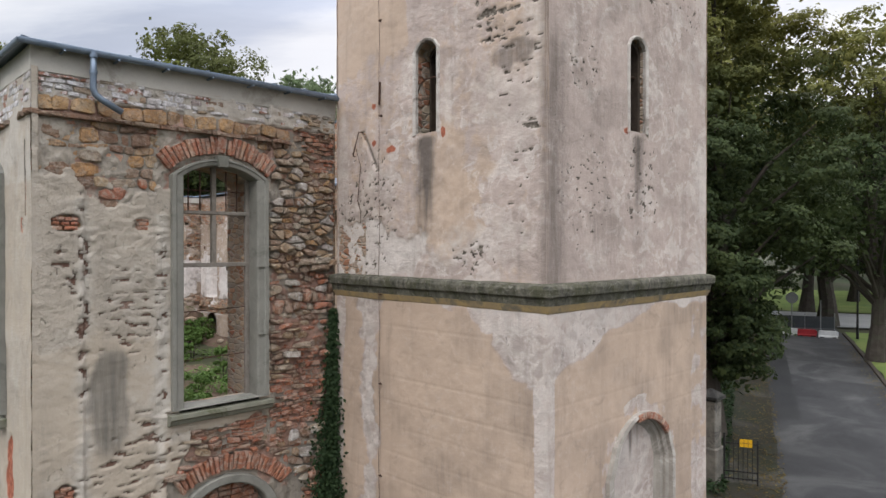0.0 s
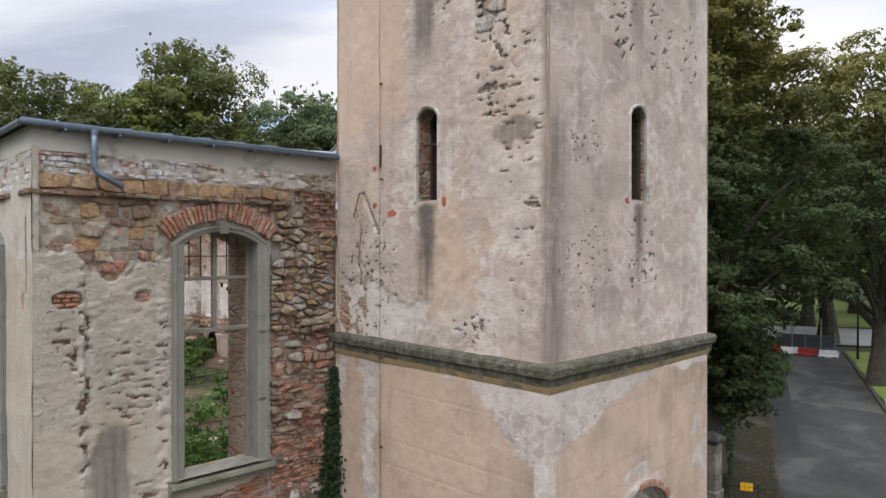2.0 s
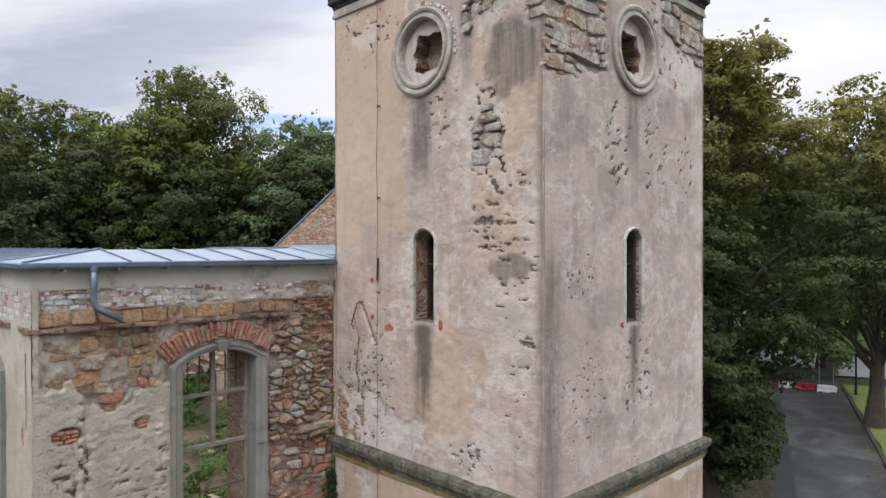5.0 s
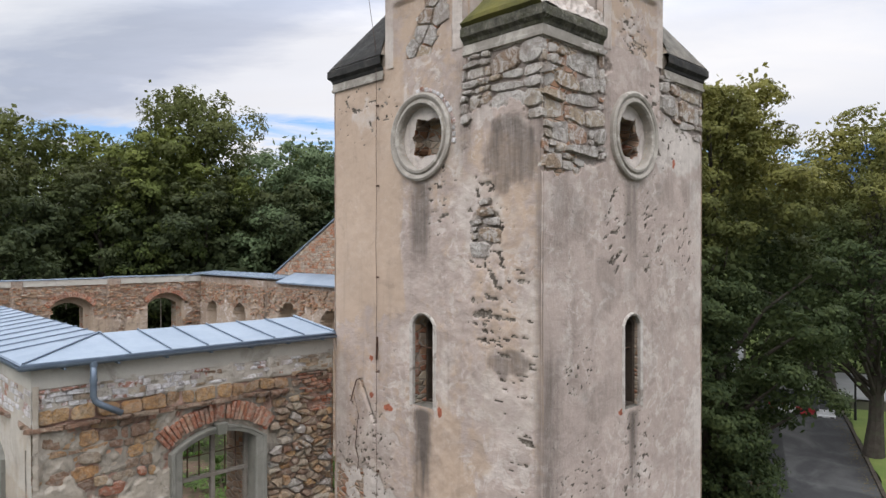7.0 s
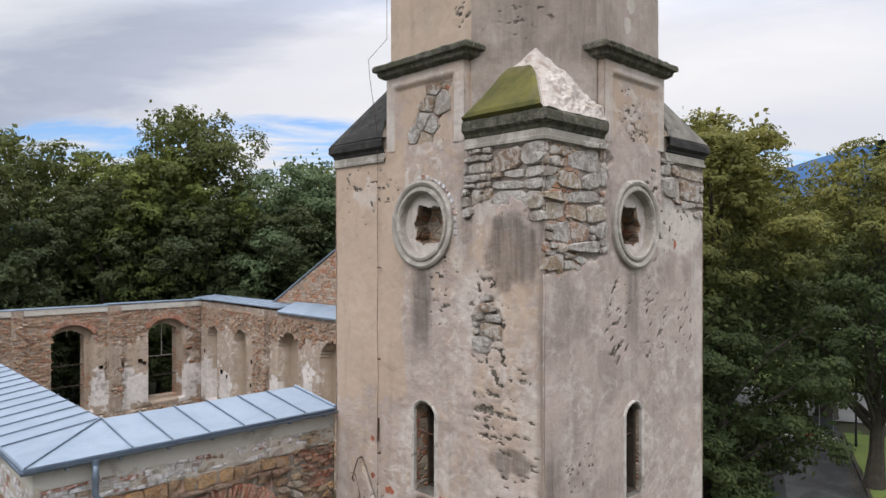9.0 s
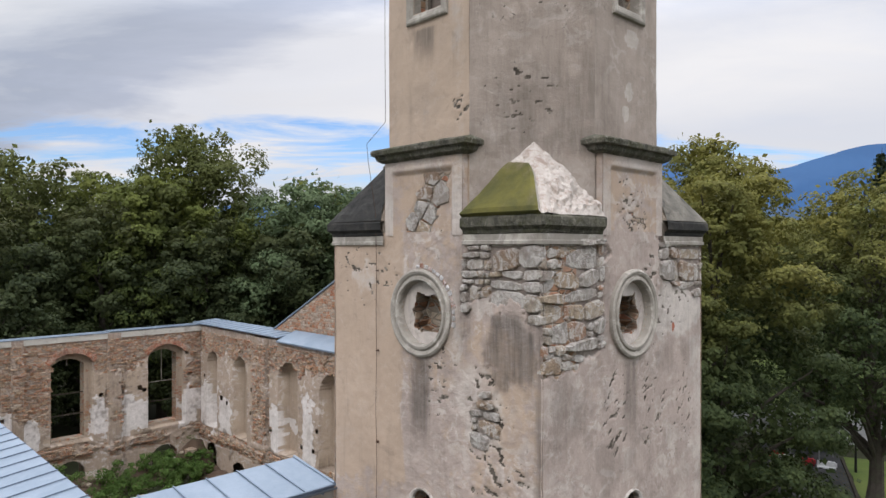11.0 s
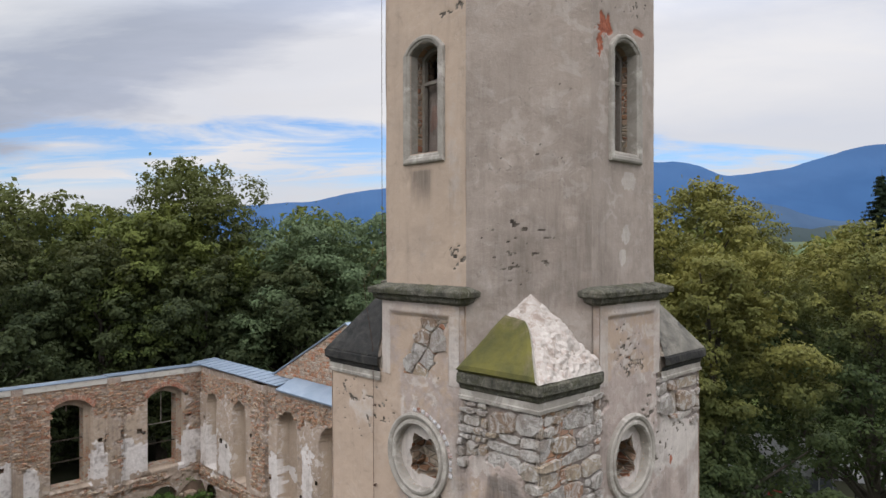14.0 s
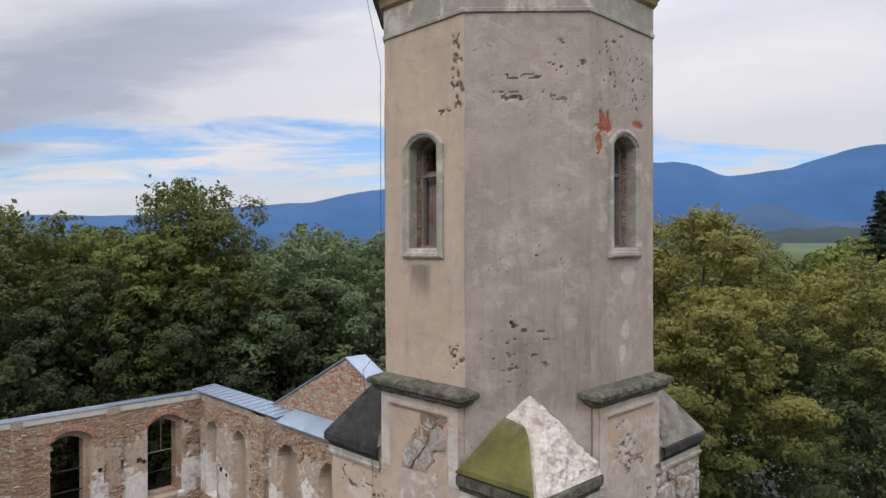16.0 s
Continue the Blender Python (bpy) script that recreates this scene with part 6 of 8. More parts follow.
# the big window: painted stone surround with keystone and sill, iron and wood glazing bars
o = [(opening(WC, WHW + d, 3.50 - d * 0.1, 7.22, 0.20 + d * 0.55, 14), V0 + y) for d, y in ((0.0, 0.30), (0.0, -0.03), (0.02, -0.055), (0.12, -0.065), (0.14, -0.085), (0.195, -0.085), (0.20, 0.12))]
win = part("church_window", moulding(o, RIGHT), M_GREYFRAME, church, "tall arched window with a grey painted stone surround and no glass")
part("keystone", sweep([[(WC - 0.075 * s, y, 7.40), (WC + 0.075 * s, y, 7.40), (WC + 0.10 * s, y, 7.575), (WC - 0.10 * s, y, 7.575)] for s, y in ((1, V0 + 0.1), (1, V0 - 0.105), (0.9, V0 - 0.115))], cap=True), M_GREYFRAME, win)
part("window_sill", sweep([[(x, V0 + 0.42, 3.44), (x, V0 - 0.16, 3.42), (x, V0 - 0.17, 3.36), (x, V0 - 0.12, 3.33), (x, V0 - 0.10, 3.27), (x, V0 - 0.02, 3.24), (x, V0 + 0.42, 3.24)] for x in (WC - 0.90, WC + 0.90)], cap=True), M_SILL, win, "moss-stained stone window sill")
yb = V0 + 0.24
part("mullion", box(WC - 0.045, WC + 0.035, yb, yb + 0.08, 5.76, 7.44, 0.01), M_WOOD, win)
part("transom", box(WC - WHW, WC + WHW, yb - 0.01, yb + 0.08, 6.62, 6.68, 0.008), M_WOOD, win)
part("transom", box(WC - WHW, WC + WHW, yb - 0.01, yb + 0.08, 5.74, 5.81, 0.008), M_WOOD, win)
part("jamb_lining", box(WC + WHW - 0.07, WC + WHW, yb, yb + 0.08, 3.45, 7.25, 0.006), M_WOOD, win)
part("jamb_lining", box(WC - WHW, WC - WHW + 0.05, yb, yb + 0.08, 3.45, 7.25, 0.006), M_WOOD, win)
for a in (-0.44, -0.24, 0.22, 0.42):
    part("glazing_bar", box(WC + a - 0.008, WC + a + 0.008, yb + 0.02, yb + 0.04, 6.68, 7.36), M_RUST, win)
for z in (7.02, 5.0, 4.2):
    part("glazing_bar", tube([(WC - WHW, yb + 0.03, z), (WC + WHW, yb + 0.03, z + (0.03 if z < 6 else 0))], 0.009, 5), M_RUST, win)
for z in (5.72, 4.55):
    part("joint", box(WC + WHW - 0.004, WC + WHW + 0.206, V0 - 0.088, V0 - 0.05, z, z + 0.008), M_CORNICE, win)
o = [(opening(-4.60, 0.80 + d, 0.5, 1.55, 0.55 + d * 0.8, 14), V0 + y) for d, y in ((0.0, 0.25), (0.0, -0.04), (0.03, -0.06), (0.17, -0.06), (0.19, -0.03), (0.19, 0.12))]
part("lower_arch", moulding(o, RIGHT), M_GREYFRAME, church, "grey painted stone arch over a bricked-up opening")
o = [(opening(-5.05, WHW + 0.05 + d, 3.50 - d * 0.1, 7.22, 0.20 + d * 0.55, 14), U0 + y) for d, y in ((0.0, 0.30), (0.0, -0.03), (0.02, -0.055), (0.14, -0.07), (0.195, -0.07), (0.20, 0.04))]
sw = part("side_window", moulding(o, LEFT), M_GREYFRAME, church, "tall arched side window with a painted stone surround")
part("window_sill", box(-6.0, -4.15, U0 - 0.15, U0 + 0.3, 3.27, 3.42, 0.02), M_SILL, sw, m=LEFT)
part("transom", box(-5.7, -4.4, U0 + 0.26, U0 + 0.32, 5.74, 5.81), M_WOOD, sw, m=LEFT)
part("mullion", box(-5.09, -5.01, U0 + 0.25, U0 + 0.33, 3.5, 7.4), M_WOOD, sw, m=LEFT)

# zinc coping in folded sheets, gutter and downpipe
coping = thing("zinc_coping", FR, "grey-blue zinc sheet coping with standing seams on the wall heads", "roofing")
ZO, ZI, CW = 8.92, 9.10, 1.42


def sheet(corners, seam=None):
    bm = bmesh.new()
    t = [bm.verts.new(p) for p in corners]
    b = [bm.verts.new((p[0], p[1], p[2] - 0.02)) for p in corners]
    n = len(t)
    bm.faces.new(t)
    bm.faces.new(b[::-1])
    for j in range(n):
        bm.faces.new((t[j], t[(j + 1) % n], b[(j + 1) % n], b[j]))
    part("sheet", bm, M_ZINC, coping)


eo = 0.14
u_in, v_in = U0 - eo + CW, V0 - eo + CW
cuts = [U0 - eo, u_in] + [u_in + 0.61 * i for i in range(1, 6)] + [-2.40]
for i, (a, b) in enumerate(zip(cuts, cuts[1:])):
    if i == 0:
        sheet([(a, V0 - eo, ZO), (b, V0 - eo, ZO), (b, v_in, ZI)])
        sheet([(a, V0 - eo, ZO), (u_in, v_in, ZI), (a, v_in, ZO)])
    else:
        w = 0.004 * rng.random()
        sheet([(a, V0 - eo, ZO + w), (b, V0 - eo, ZO), (b, v_in, ZI), (a, v_in, ZI + w)])
    if i:
        part("seam", tube([(a, V0 - eo, ZO + 0.015), (a, v_in, ZI + 0.02)], 0.014, 4), M_ZINCSEAM, coping)
part("seam", tube([(U0 - eo, V0 - eo, ZO + 0.015), (u_in, v_in, ZI + 0.02)], 0.016, 4), M_ZINCSEAM, coping)
n = 44
for i in range(n):
    a, b = v_in + (VF + 1 - v_in) * i / n, v_in + (VF + 1 - v_in) * (i + 1) / n
    sheet([(U0 - eo, a, ZO), (u_in, a, ZI), (u_in, b, ZI), (U0 - eo, b, ZO)])
    part("seam", tube([(U0 - eo, a, ZO + 0.015), (u_in, a, ZI + 0.02)], 0.014, 4), M_ZINCSEAM, coping)
part("drip_edge", tube([(U0 - eo - 0.01, VF, ZO - 0.02), (U0 - eo - 0.01, V0 - eo - 0.01, ZO - 0.02), (-2.42, V0 - eo - 0.01, ZO - 0.02)], 0.025, 6), M_ZINCSEAM, coping)
part("flashing", tube([(-2.46, V0 - eo, ZO + 0.015), (-2.46, v_in, ZI + 0.02)], 0.028, 6), M_ZINC, coping)

gutter = thing("rain_gutter", FR, "zinc rain gutter under the coping with a bent downpipe stub", "gutter")


def trough(path):
    rows = []
    for k in range(9):
        t = math.pi * k / 8
        rows.append([(p[0] + q[0] * 0.062 * math.cos(t), p[1] + q[1] * 0.062 * math.cos(t), p[2] - 0.062 * math.sin(t)) for p, q in path])
    return sweep(rows, closed=False)


gy = V0 - eo - 0.03
part("trough", trough([((U0 - eo - 0.05, VF, 8.89), (1, 0)), ((U0 - eo - 0.03, gy, 8.89), (0.7, 0.7)), ((-2.45, gy, 8.87), (0, 1))]), M_PIPE, gutter)
for i in range(7):
    a = -7.1 + 0.72 * i
    part("gutter_bracket", box(a, a + 0.03, gy - 0.066, V0, 8.80, 8.825), M_PIPE, gutter)
px = -6.70
pipe = [(px, gy, 8.86), (px, gy, 8.60), (px, gy + 0.01, 8.36), (px + 0.03, gy + 0.01, 8.28), (px + 0.10, gy, 8.22), (px + 0.38, gy - 0.04, 8.06)]
part("downpipe", tube(pipe, 0.047, 12), M_PIPE, gutter, smooth=True)
part("pipe_collar", tube([(px, gy, 8.62), (px, gy, 8.57)], 0.055, 12), M_PIPE, gutter)
part("pipe_collar", tube([(px, gy, 8.87), (px, gy, 8.80)], 0.060, 12), M_PIPE, gutter)

# inner faces of the far wall and the street-side wall
FARW = [opening(0.42, 0.77, 3.50, 7.35, 0.30), opening(5.30, 0.80, 3.55, 7.35, 0.30), opening(-4.5, 0.77, 3.5, 7.35, 0.3)]
FARLOW = [opening(0.45, 0.68, 0.6, 1.9, 0.5), opening(5.3, 0.7, 0.6, 1.85, 0.45)]
part("far_wall", slab([(U0, 0), (UR + 1, 0), (UR + 1, TOP), (U0, TOP)], FARW + FARLOW, VF + 0.35, VF + 1.0), M_MASONRY, church)
part("street_wall", box(UR + 0.7, UR + 1.2, V0, VF + 1, 0, TOP), M_MASONRY, church)
part("front_wall", box(2.4, UR + 1.2, V0 + 0.05, V0 + THICK, 0, TOP), M_MASONRY, church)


def nave_bare(A, Z, far_side):
    """Where plaster is gone from the inner walls, 0 or 1."""
    seed = 600 if far_side else 640
    f1, f2, f3 = fbm(A, Z, 0.35, 4, seed), fbm(A, Z, 1.6, 4, seed + 4), fbm(A, Z, 5.0, 3, seed + 6)
    e = Z + 2.4 * (f1 - 0.5) + 1.3 * (f2 - 0.5) + 0.7 * (f3 - 0.5)
    if far_side:
        b = (e > 7.15) | ((A < -0.75 + 0.6 * (f2 - 0.5)) & (e > 5.0)) | ((A > -2.2) & (A < -0.5) & (f2 + 0.3 * f3 > 0.78))
        b |= (abs(A - 2.6) < 0.5) & (f2 + 0.5 * f3 > 0.76) & (Z > 3.2)
        b |= (A > 6.3) & (f1 + f2 > 1.0) & (Z > 5.2)
    else:
        b = (e > 7.35) | ((abs(A + 23.0) < 0.85) & (f2 + 0.6 * f3 > 0.60) & (Z > 3.4))
    b |= (abs(Z - 2.75 - 0.5 * (f1 - 0.5)) < 0.42) & (f2 + 0.5 * f3 > 0.62)
    return b


def nave_masks(s, far_side):
    A, Z, m = s.A, s.Z, s.m
    seed = 600 if far_side else 640
    f1, f2, f3 = fbm(A, Z, 0.35, 4, seed), fbm(A, Z, 1.6, 4, seed + 4), fbm(A, Z, 6.0, 4, seed + 7)
    s.H += 0.06 * (f2 - 0.5) + 0.02 * (f3 - 0.5)
    m["paint"] = 0.5 + 0.9 * (f1 - 0.5) + 0.4 * (f2 - 0.5)
    m["pale"] = sm(fbm(A, Z, 0.42, 5, seed + 8) + 0.30 * (f2 - 0.5) + 0.16 * (f3 - 0.5), 0.59, 0.605) * sm(Z + f2, 2.7, 2.9) * (1 - sm(Z + 0.8 * (f3 - 0.5), 4.9 + f2, 5.1 + f2))
    m["stain_shade"] = np.maximum(0.55 * sm(f2, 0.5, 0.7) * (Z < 3.4), 0.45 * sm(f1 + 0.5 * f3, 0.72, 0.95))
    return f1, f2, f3


def recess(s, poly, depth):
    ins = inside(s.A, s.Z, poly)
    s.H = np.where(ins, -depth + 0.3 * s.H, s.H)
    s.m["paint"] = np.where(ins, 0.85, s.m["paint"])
    s.m["pale"] = np.where(ins & (s.Z > 4.9), 0.0, s.m["pale"])
    # even darker tone over the whole recess stands for the shade inside it
    s.m["stain_shade"] = np.where(ins, np.maximum(s.m["stain_shade"], 0.30), s.m["stain_shade"])
    return ins


def putlogs(s, spots):
    """Square holes left by the scaffolding beams."""
    for a, z, w in spots:
        s.cut([(a - w / 2, z - w / 2), (a + w / 2, z - w / 2), (a + w / 2, z + w / 2), (a - w / 2, z + w / 2)])


def whitewash(s, a, z, ra, rz, f2, f3):
    """A ragged sheet of whitewash that still holds on the plaster."""
    d = np.maximum(abs(s.A - a) / ra, abs(s.Z - z) / rz) + 0.9 * (f2 - 0.5) + 0.55 * (f3 - 0.5)
    s.m["pale"] = np.maximum(s.m["pale"], 1 - sm(d, 0.88, 0.96))


far = Skin(U0 + 1.0, UR + 0.1, 0.0, TOP, 0.052)
f1, f2, f3 = nave_masks(far, True)
for a, z, ra, rz in ((1.78, 4.35, 0.42, 0.95), (3.75, 4.2, 0.78, 0.95), (6.7, 4.0, 0.5, 0.75), (-1.3, 3.9, 0.35, 0.9)):
    whitewash(far, a, z, ra, rz, f2, f3)
for c, w in ((2.6, 0.33), (-1.9, 0.28)):
    on = abs(far.A - c) < w
    far.H += np.where(on, 0.16, 0)
    # pilasters toned darker to paint in their shadowed side
    far.m["stain_shade"] = np.where(on, np.maximum(far.m["stain_shade"], 0.35), far.m["stain_shade"])
    far.m["pale"] = np.where(on, 0.3 * far.m["pale"], far.m["pale"])
bare_far = nave_bare(far.A, far.Z, True)
for w in FARW:
    c = np.mean([p[0] for p in w[:2]])
    bare_far &= ~recess(far, opening(c + 0.12, 1.0, 3.35, 7.45, 0.5, 16), 0.35)
far.H += np.where((abs(far.Z - 2.85 - 0.25 * (f1 - 0.5)) < 0.22), 0.14 * sm(f2 + 0.3 * f3, 0.45, 0.7), 0)
far.H -= 0.05 * bare_far
far.m["pale"] = np.where(bare_far, 0.15, far.m["pale"])
far.m["paint"] = np.where(bare_far, 0.0, far.m["paint"])
far.m["stain_shade"] = np.where(bare_far, 0.35, far.m["stain_shade"])
for w in FARW + FARLOW:
    far.cut(w)
putlogs(far, ((-1.15, 5.25, 0.24), (-2.9, 4.9, 0.22), (-2.55, 5.0, 0.2), (-1.4, 3.2, 0.2), (-0.8, 7.0, 0.2), (1.95, 5.6, 0.22), (2.05, 7.05, 0.2), (3.0, 5.65, 0.2), (3.95, 5.72, 0.26), (4.15, 5.55, 0.22), (6.55, 7.4, 0.2), (6.7, 6.2, 0.3), (7.1, 6.15, 0.26), (1.2, 3.2, 0.2), (4.3, 7.6, 0.18)))
far.build("far_plaster", VF, RIGHT, M_NAVE, church)
NICHES = [opening(-28.55, 0.62, 3.2, 6.85, 0.60, 16), opening(-25.25, 0.72, 3.2, 6.85, 0.66, 16), opening(-20.4, 0.90, 3.3, 7.0, 0.80, 16), opening(-16.7, 0.95, 3.3, 6.9, 0.80, 16)]
LOWN = [opening(-28.55, 0.6, 0.6, 1.7, 0.6, 12), opening(-25.3, 0.7, 0.6, 1.5, 0.35, 12), opening(-20.4, 0.7, 0.6, 1.5, 0.35, 12)]
st = Skin(-VF - 0.1, -13.0, 0.0, TOP, 0.052)
f1, f2, f3 = nave_masks(st, False)
for a, z, ra, rz in ((-26.95, 4.1, 0.8, 1.15), (-18.6, 4.7, 0.55, 1.7), (-21.7, 4.0, 0.35, 1.0), (-29.6, 4.3, 0.4, 0.9)):
    whitewash(st, a, z, ra, rz, f2, f3)
st.H += np.where(abs(st.A + 23.0) < 0.62, 0.22, 0)
bare_st = nave_bare(st.A, st.Z, False)
for p in NICHES:
    bare_st &= ~recess(st, p, 0.62)
st.H += np.where((abs(st.Z - 2.8 - 0.3 * (f1 - 0.5)) < 0.2), 0.12 * sm(f2 + 0.3 * f3, 0.45, 0.7), 0)
st.H -= 0.05 * bare_st
st.m["pale"] = np.where(bare_st, 0.15, st.m["pale"])
st.m["paint"] = np.where(bare_st, 0.0, st.m["paint"])
st.m["stain_shade"] = np.where(bare_st, 0.35, st.m["stain_shade"])
for p in LOWN:
    st.cut(p)
putlogs(st, ((-27.35, 5.0, 0.26), (-26.7, 4.85, 0.2), (-24.1, 4.75, 0.2), (-23.95, 6.0, 0.2), (-22.0, 4.3, 0.26), (-19.2, 4.0, 0.2), (-18.2, 4.0, 0.2), (-17.9, 5.0, 0.2), (-29.5, 6.0, 0.2)))
st.build("street_plaster", UR, LEFT, M_NAVE, church)
plain = Skin(-13.0, -V0 - THICK, 0.0, TOP, 0.25)
plain.m["paint"] += 0.6
plain.H += 0.05 * (fbm(plain.A, plain.Z, 1.0, 3, 655) - 0.5)
plain.build("street_plaster", UR, LEFT, M_NAVE, church)
# bare rubble and brick of these walls, joined
for nm, a0, a1, y, m, sk_, mask in (("far_rubble", U0 + 1, UR, VF, RIGHT, far, bare_far), ("street_rubble", -VF, -14.5, UR, LEFT, st, bare_st)):
    vs_, fs_ = [], []
    for q in courses(a0, a1, 2.2, TOP - 0.3, (0.06, 0.12), (0.12, 0.34), rng, 0.008, 0.5):
        ca, cz = np.mean([p[0] for p in q]), np.mean([p[1] for p in q])
        i, j = int((cz - sk_.Z[0, 0]) / (sk_.Z[1, 0] - sk_.Z[0, 0])), int((ca - sk_.A[0, 0]) / (sk_.A[0, 1] - sk_.A[0, 0]))
        if not (0 <= i < mask.shape[0] and 0 <= j < mask.shape[1]) or not mask[i, j]:
            continue
        v, f = stone(q, y - sk_.H[i, j], rng.uniform(-0.02, 0.075), rng, m, 0.28, 0.12)
        k = len(vs_)
        vs_ += [p[:] for p in v]
        fs_ += [tuple(j2 + k for j2 in g) for g in f]
    me = bpy.data.meshes.new(nm)
    me.from_pydata(vs_, [], fs_)
    tagged(link(nm, me, M_WALLHEAD, church), kind="stuff")
# brick heads over the far windows
for c in (0.42 + 0.1, 5.30 + 0.1):
    R = (1.0 ** 2 + 0.5 ** 2) / 1.0
    zc = 7.95 - R
    for i in range(23):
        t = math.pi / 2 + (i - 11) * 0.083
        q = [(c + r * math.cos(t + d), zc + r * math.sin(t + d)) for r, d in ((R + 0.01, 0.036), (R + 0.01, -0.036), (R + 0.27, -0.036), (R + 0.27, 0.036))]
        vs, fs = stone(q[::-1], VF - 0.0, 0.05, rng, RIGHT, 0.1, 0.06)
        me = bpy.data.meshes.new("arch_brick")
        me.from_pydata([v[:] for v in vs], [], fs)
        link("arch_brick", me, KINDS["brick"][0], church)
for c in (0.42, 5.30):
    fw = part("far_window", box(c - 0.02, c + 0.02, VF + 0.5, VF + 0.54, 5.8 if c > 1 else 7.3, 7.6), M_WOOD, church, "tall arched window opening with the remains of its bars")
    for z in (5.8, 4.7):
        part("transom", box(c - 0.78, c + 0.78, VF + 0.5, VF + 0.54, z, z + 0.05), M_WOOD if c > 1 and z > 5 else M_DARKWOOD, fw)
part("cement_band", box(U0, UR + 1, VF - 0.03, VF + 1.0, TOP - 0.28, TOP + 0.02), M_CEMENT, church)
for a, b, z0, z1 in ((U0, 2.3, 8.86, 8.90), (2.3, UR, 8.90, 8.95)):
    part("wall_coping", box(a, b, VF - 0.06, VF + 0.75, z0, z1, 0.01), M_PIPE, coping)
part("wall_coping", sweep([[(UR - 0.1, 30.9, 9.0), (UR + 1.3, 30.9, 9.12), (UR + 1.3, 21.3, 9.12), (UR - 0.1, 21.3, 9.0)], [(UR - 0.1, 30.9, 8.95), (UR + 1.3, 30.9, 8.95), (UR + 1.3, 21.3, 8.95), (UR - 0.1, 21.3, 8.95)]], cap=True), M_ZINC, coping)
part("wall_coping", sweep([[(UR - 0.12, 21.3, 8.82), (UR + 1.0, 21.3, 9.25), (UR + 1.0, 3.0, 9.25), (UR - 0.12, 3.0, 8.82)], [(UR - 0.12, 21.3, 8.74), (UR + 1.0, 21.3, 8.8), (UR + 1.0, 3.0, 8.8), (UR - 0.12, 3.0, 8.74)]], cap=True), M_ZINC, coping)
for i in range(14):
    v = 30.5 - i * 0.68
    part("seam", tube([(UR - 0.1, v, 9.015), (UR + 1.3, v, 9.135)], 0.014, 4), M_ZINCSEAM, coping)

# free-standing brick gable over the street-side wall, with its own zinc strip
gable = thing("brick_gable", FR, "bare red brick and rubble gable wall with a zinc coping", "gable")
GA, GZ, GB = 17.0, 12.25, 9.0
UG = 8.45
SLOPE = (GZ - GB) / 6.6
gw = [(-GA - 6.6, 8.6), (-GA + 6.6, 8.6), (-GA + 6.6, GB), (-GA, GZ), (-GA - 6.6, GB)]
part("gable_wall", slab(gw, [], UG, UG + 1.0), M_MASONRY, gable, m=LEFT)
vs_, fs_ = [], []
for q in courses(-24.0, -12.0, 8.7, 12.3, (0.09, 0.17), (0.2, 0.42), rng, 0.012, 0.35):
    ca, cz = np.mean([p[0] for p in q]), np.mean([p[1] for p in q])
    if cz + 0.08 < GZ - abs(ca + GA) * SLOPE:
        v, f = stone(q, UG + 0.02, rng.uniform(0.02, 0.06), rng, LEFT, 0.2, 0.1)
        k = len(vs_)
        vs_ += [p[:] for p in v]
        fs_ += [tuple(j + k for j in g) for g in f]
me = bpy.data.meshes.new("gable_rubble")
me.from_pydata(vs_, [], fs_)
tagged(link("gable_rubble", me, M_GABLE, gable), kind="stuff")
for e in (-1, 1):
    p0, p1 = (-GA, GZ), (-GA + e * 7.0, GZ - 7.0 * SLOPE)
    part("gable_coping", sweep([[(p[0], y, p[1] + dz) for y, dz in ((UG - 0.06, 0.02), (UG + 1.1, 0.02), (UG + 1.1, 0.10), (UG - 0.06, 0.10))] for p in (p0, p1)], cap=True), M_ZINC, gable, m=LEFT)

# ---- ground, street and what stands along it ----
RA, RD = Vector((15.75, 27.5)), Vector((0.415, 0.91)).normalized()      # the street's centre line
RN = Vector((RD.y, -RD.x))


def street(s, d):
    """The point s metres along and d metres right of the street's centre line."""
    p = RA + RD * s + RN * d
    return p.x, p.y


def lie(x, y):
    """Height of the land: level at the church, rising gently along the street."""
    return 0.90 * float(sm(np.float64(y), 15, 40))


xs = np.concatenate([np.linspace(-4200, -150, 16), np.linspace(-120, 120, 121), np.linspace(150, 4200, 16)])
ys = np.concatenate([np.linspace(-4200, -60, 12), np.linspace(-40, 140, 91), np.linspace(180, 4600, 18)])
X, Y = np.meshgrid(xs, ys)
Zg = 0.90 * sm(Y, 15, 40) - 0.10 + 0.05 * (fbm(X, Y, 0.15, 3, 900) - 0.5)
Zg = np.where(np.hypot(X, Y) > 500, Zg - 14 * sm(np.hypot(X, Y), 500, 1500), Zg)
idx = np.arange(X.size).reshape(X.shape)
q = np.stack([idx[:-1, :-1], idx[:-1, 1:], idx[1:, 1:], idx[1:, :-1]], -1).reshape(-1, 4)
ground = tagged(link("ground", raw_mesh("ground", np.stack([X, Y, Zg], -1).reshape(-1, 3), q, True), M_GROUND), "dark leaf-strewn woodland ground round the church", "ground", kind="structure")


def strip(name, s0, s1, d0, d1, lift, material, n=60, wav=0.0, k=4):
    rows = []
    for j in range(k + 1):
        row = []
        for i in range(n + 1):
            s = s0 + (s1 - s0) * i / n
            d = d0 + (d1 - d0) * j / k
            if j in (0, k):
                d += wav * noise.noise(Vector((s * 0.6, j * 3.0, 4)))
            x, y = street(s, d)
            row.append((x, y, lie(x, y) + lift))
        rows.append(row)
    bm = sweep(rows, closed=False)
    return bm


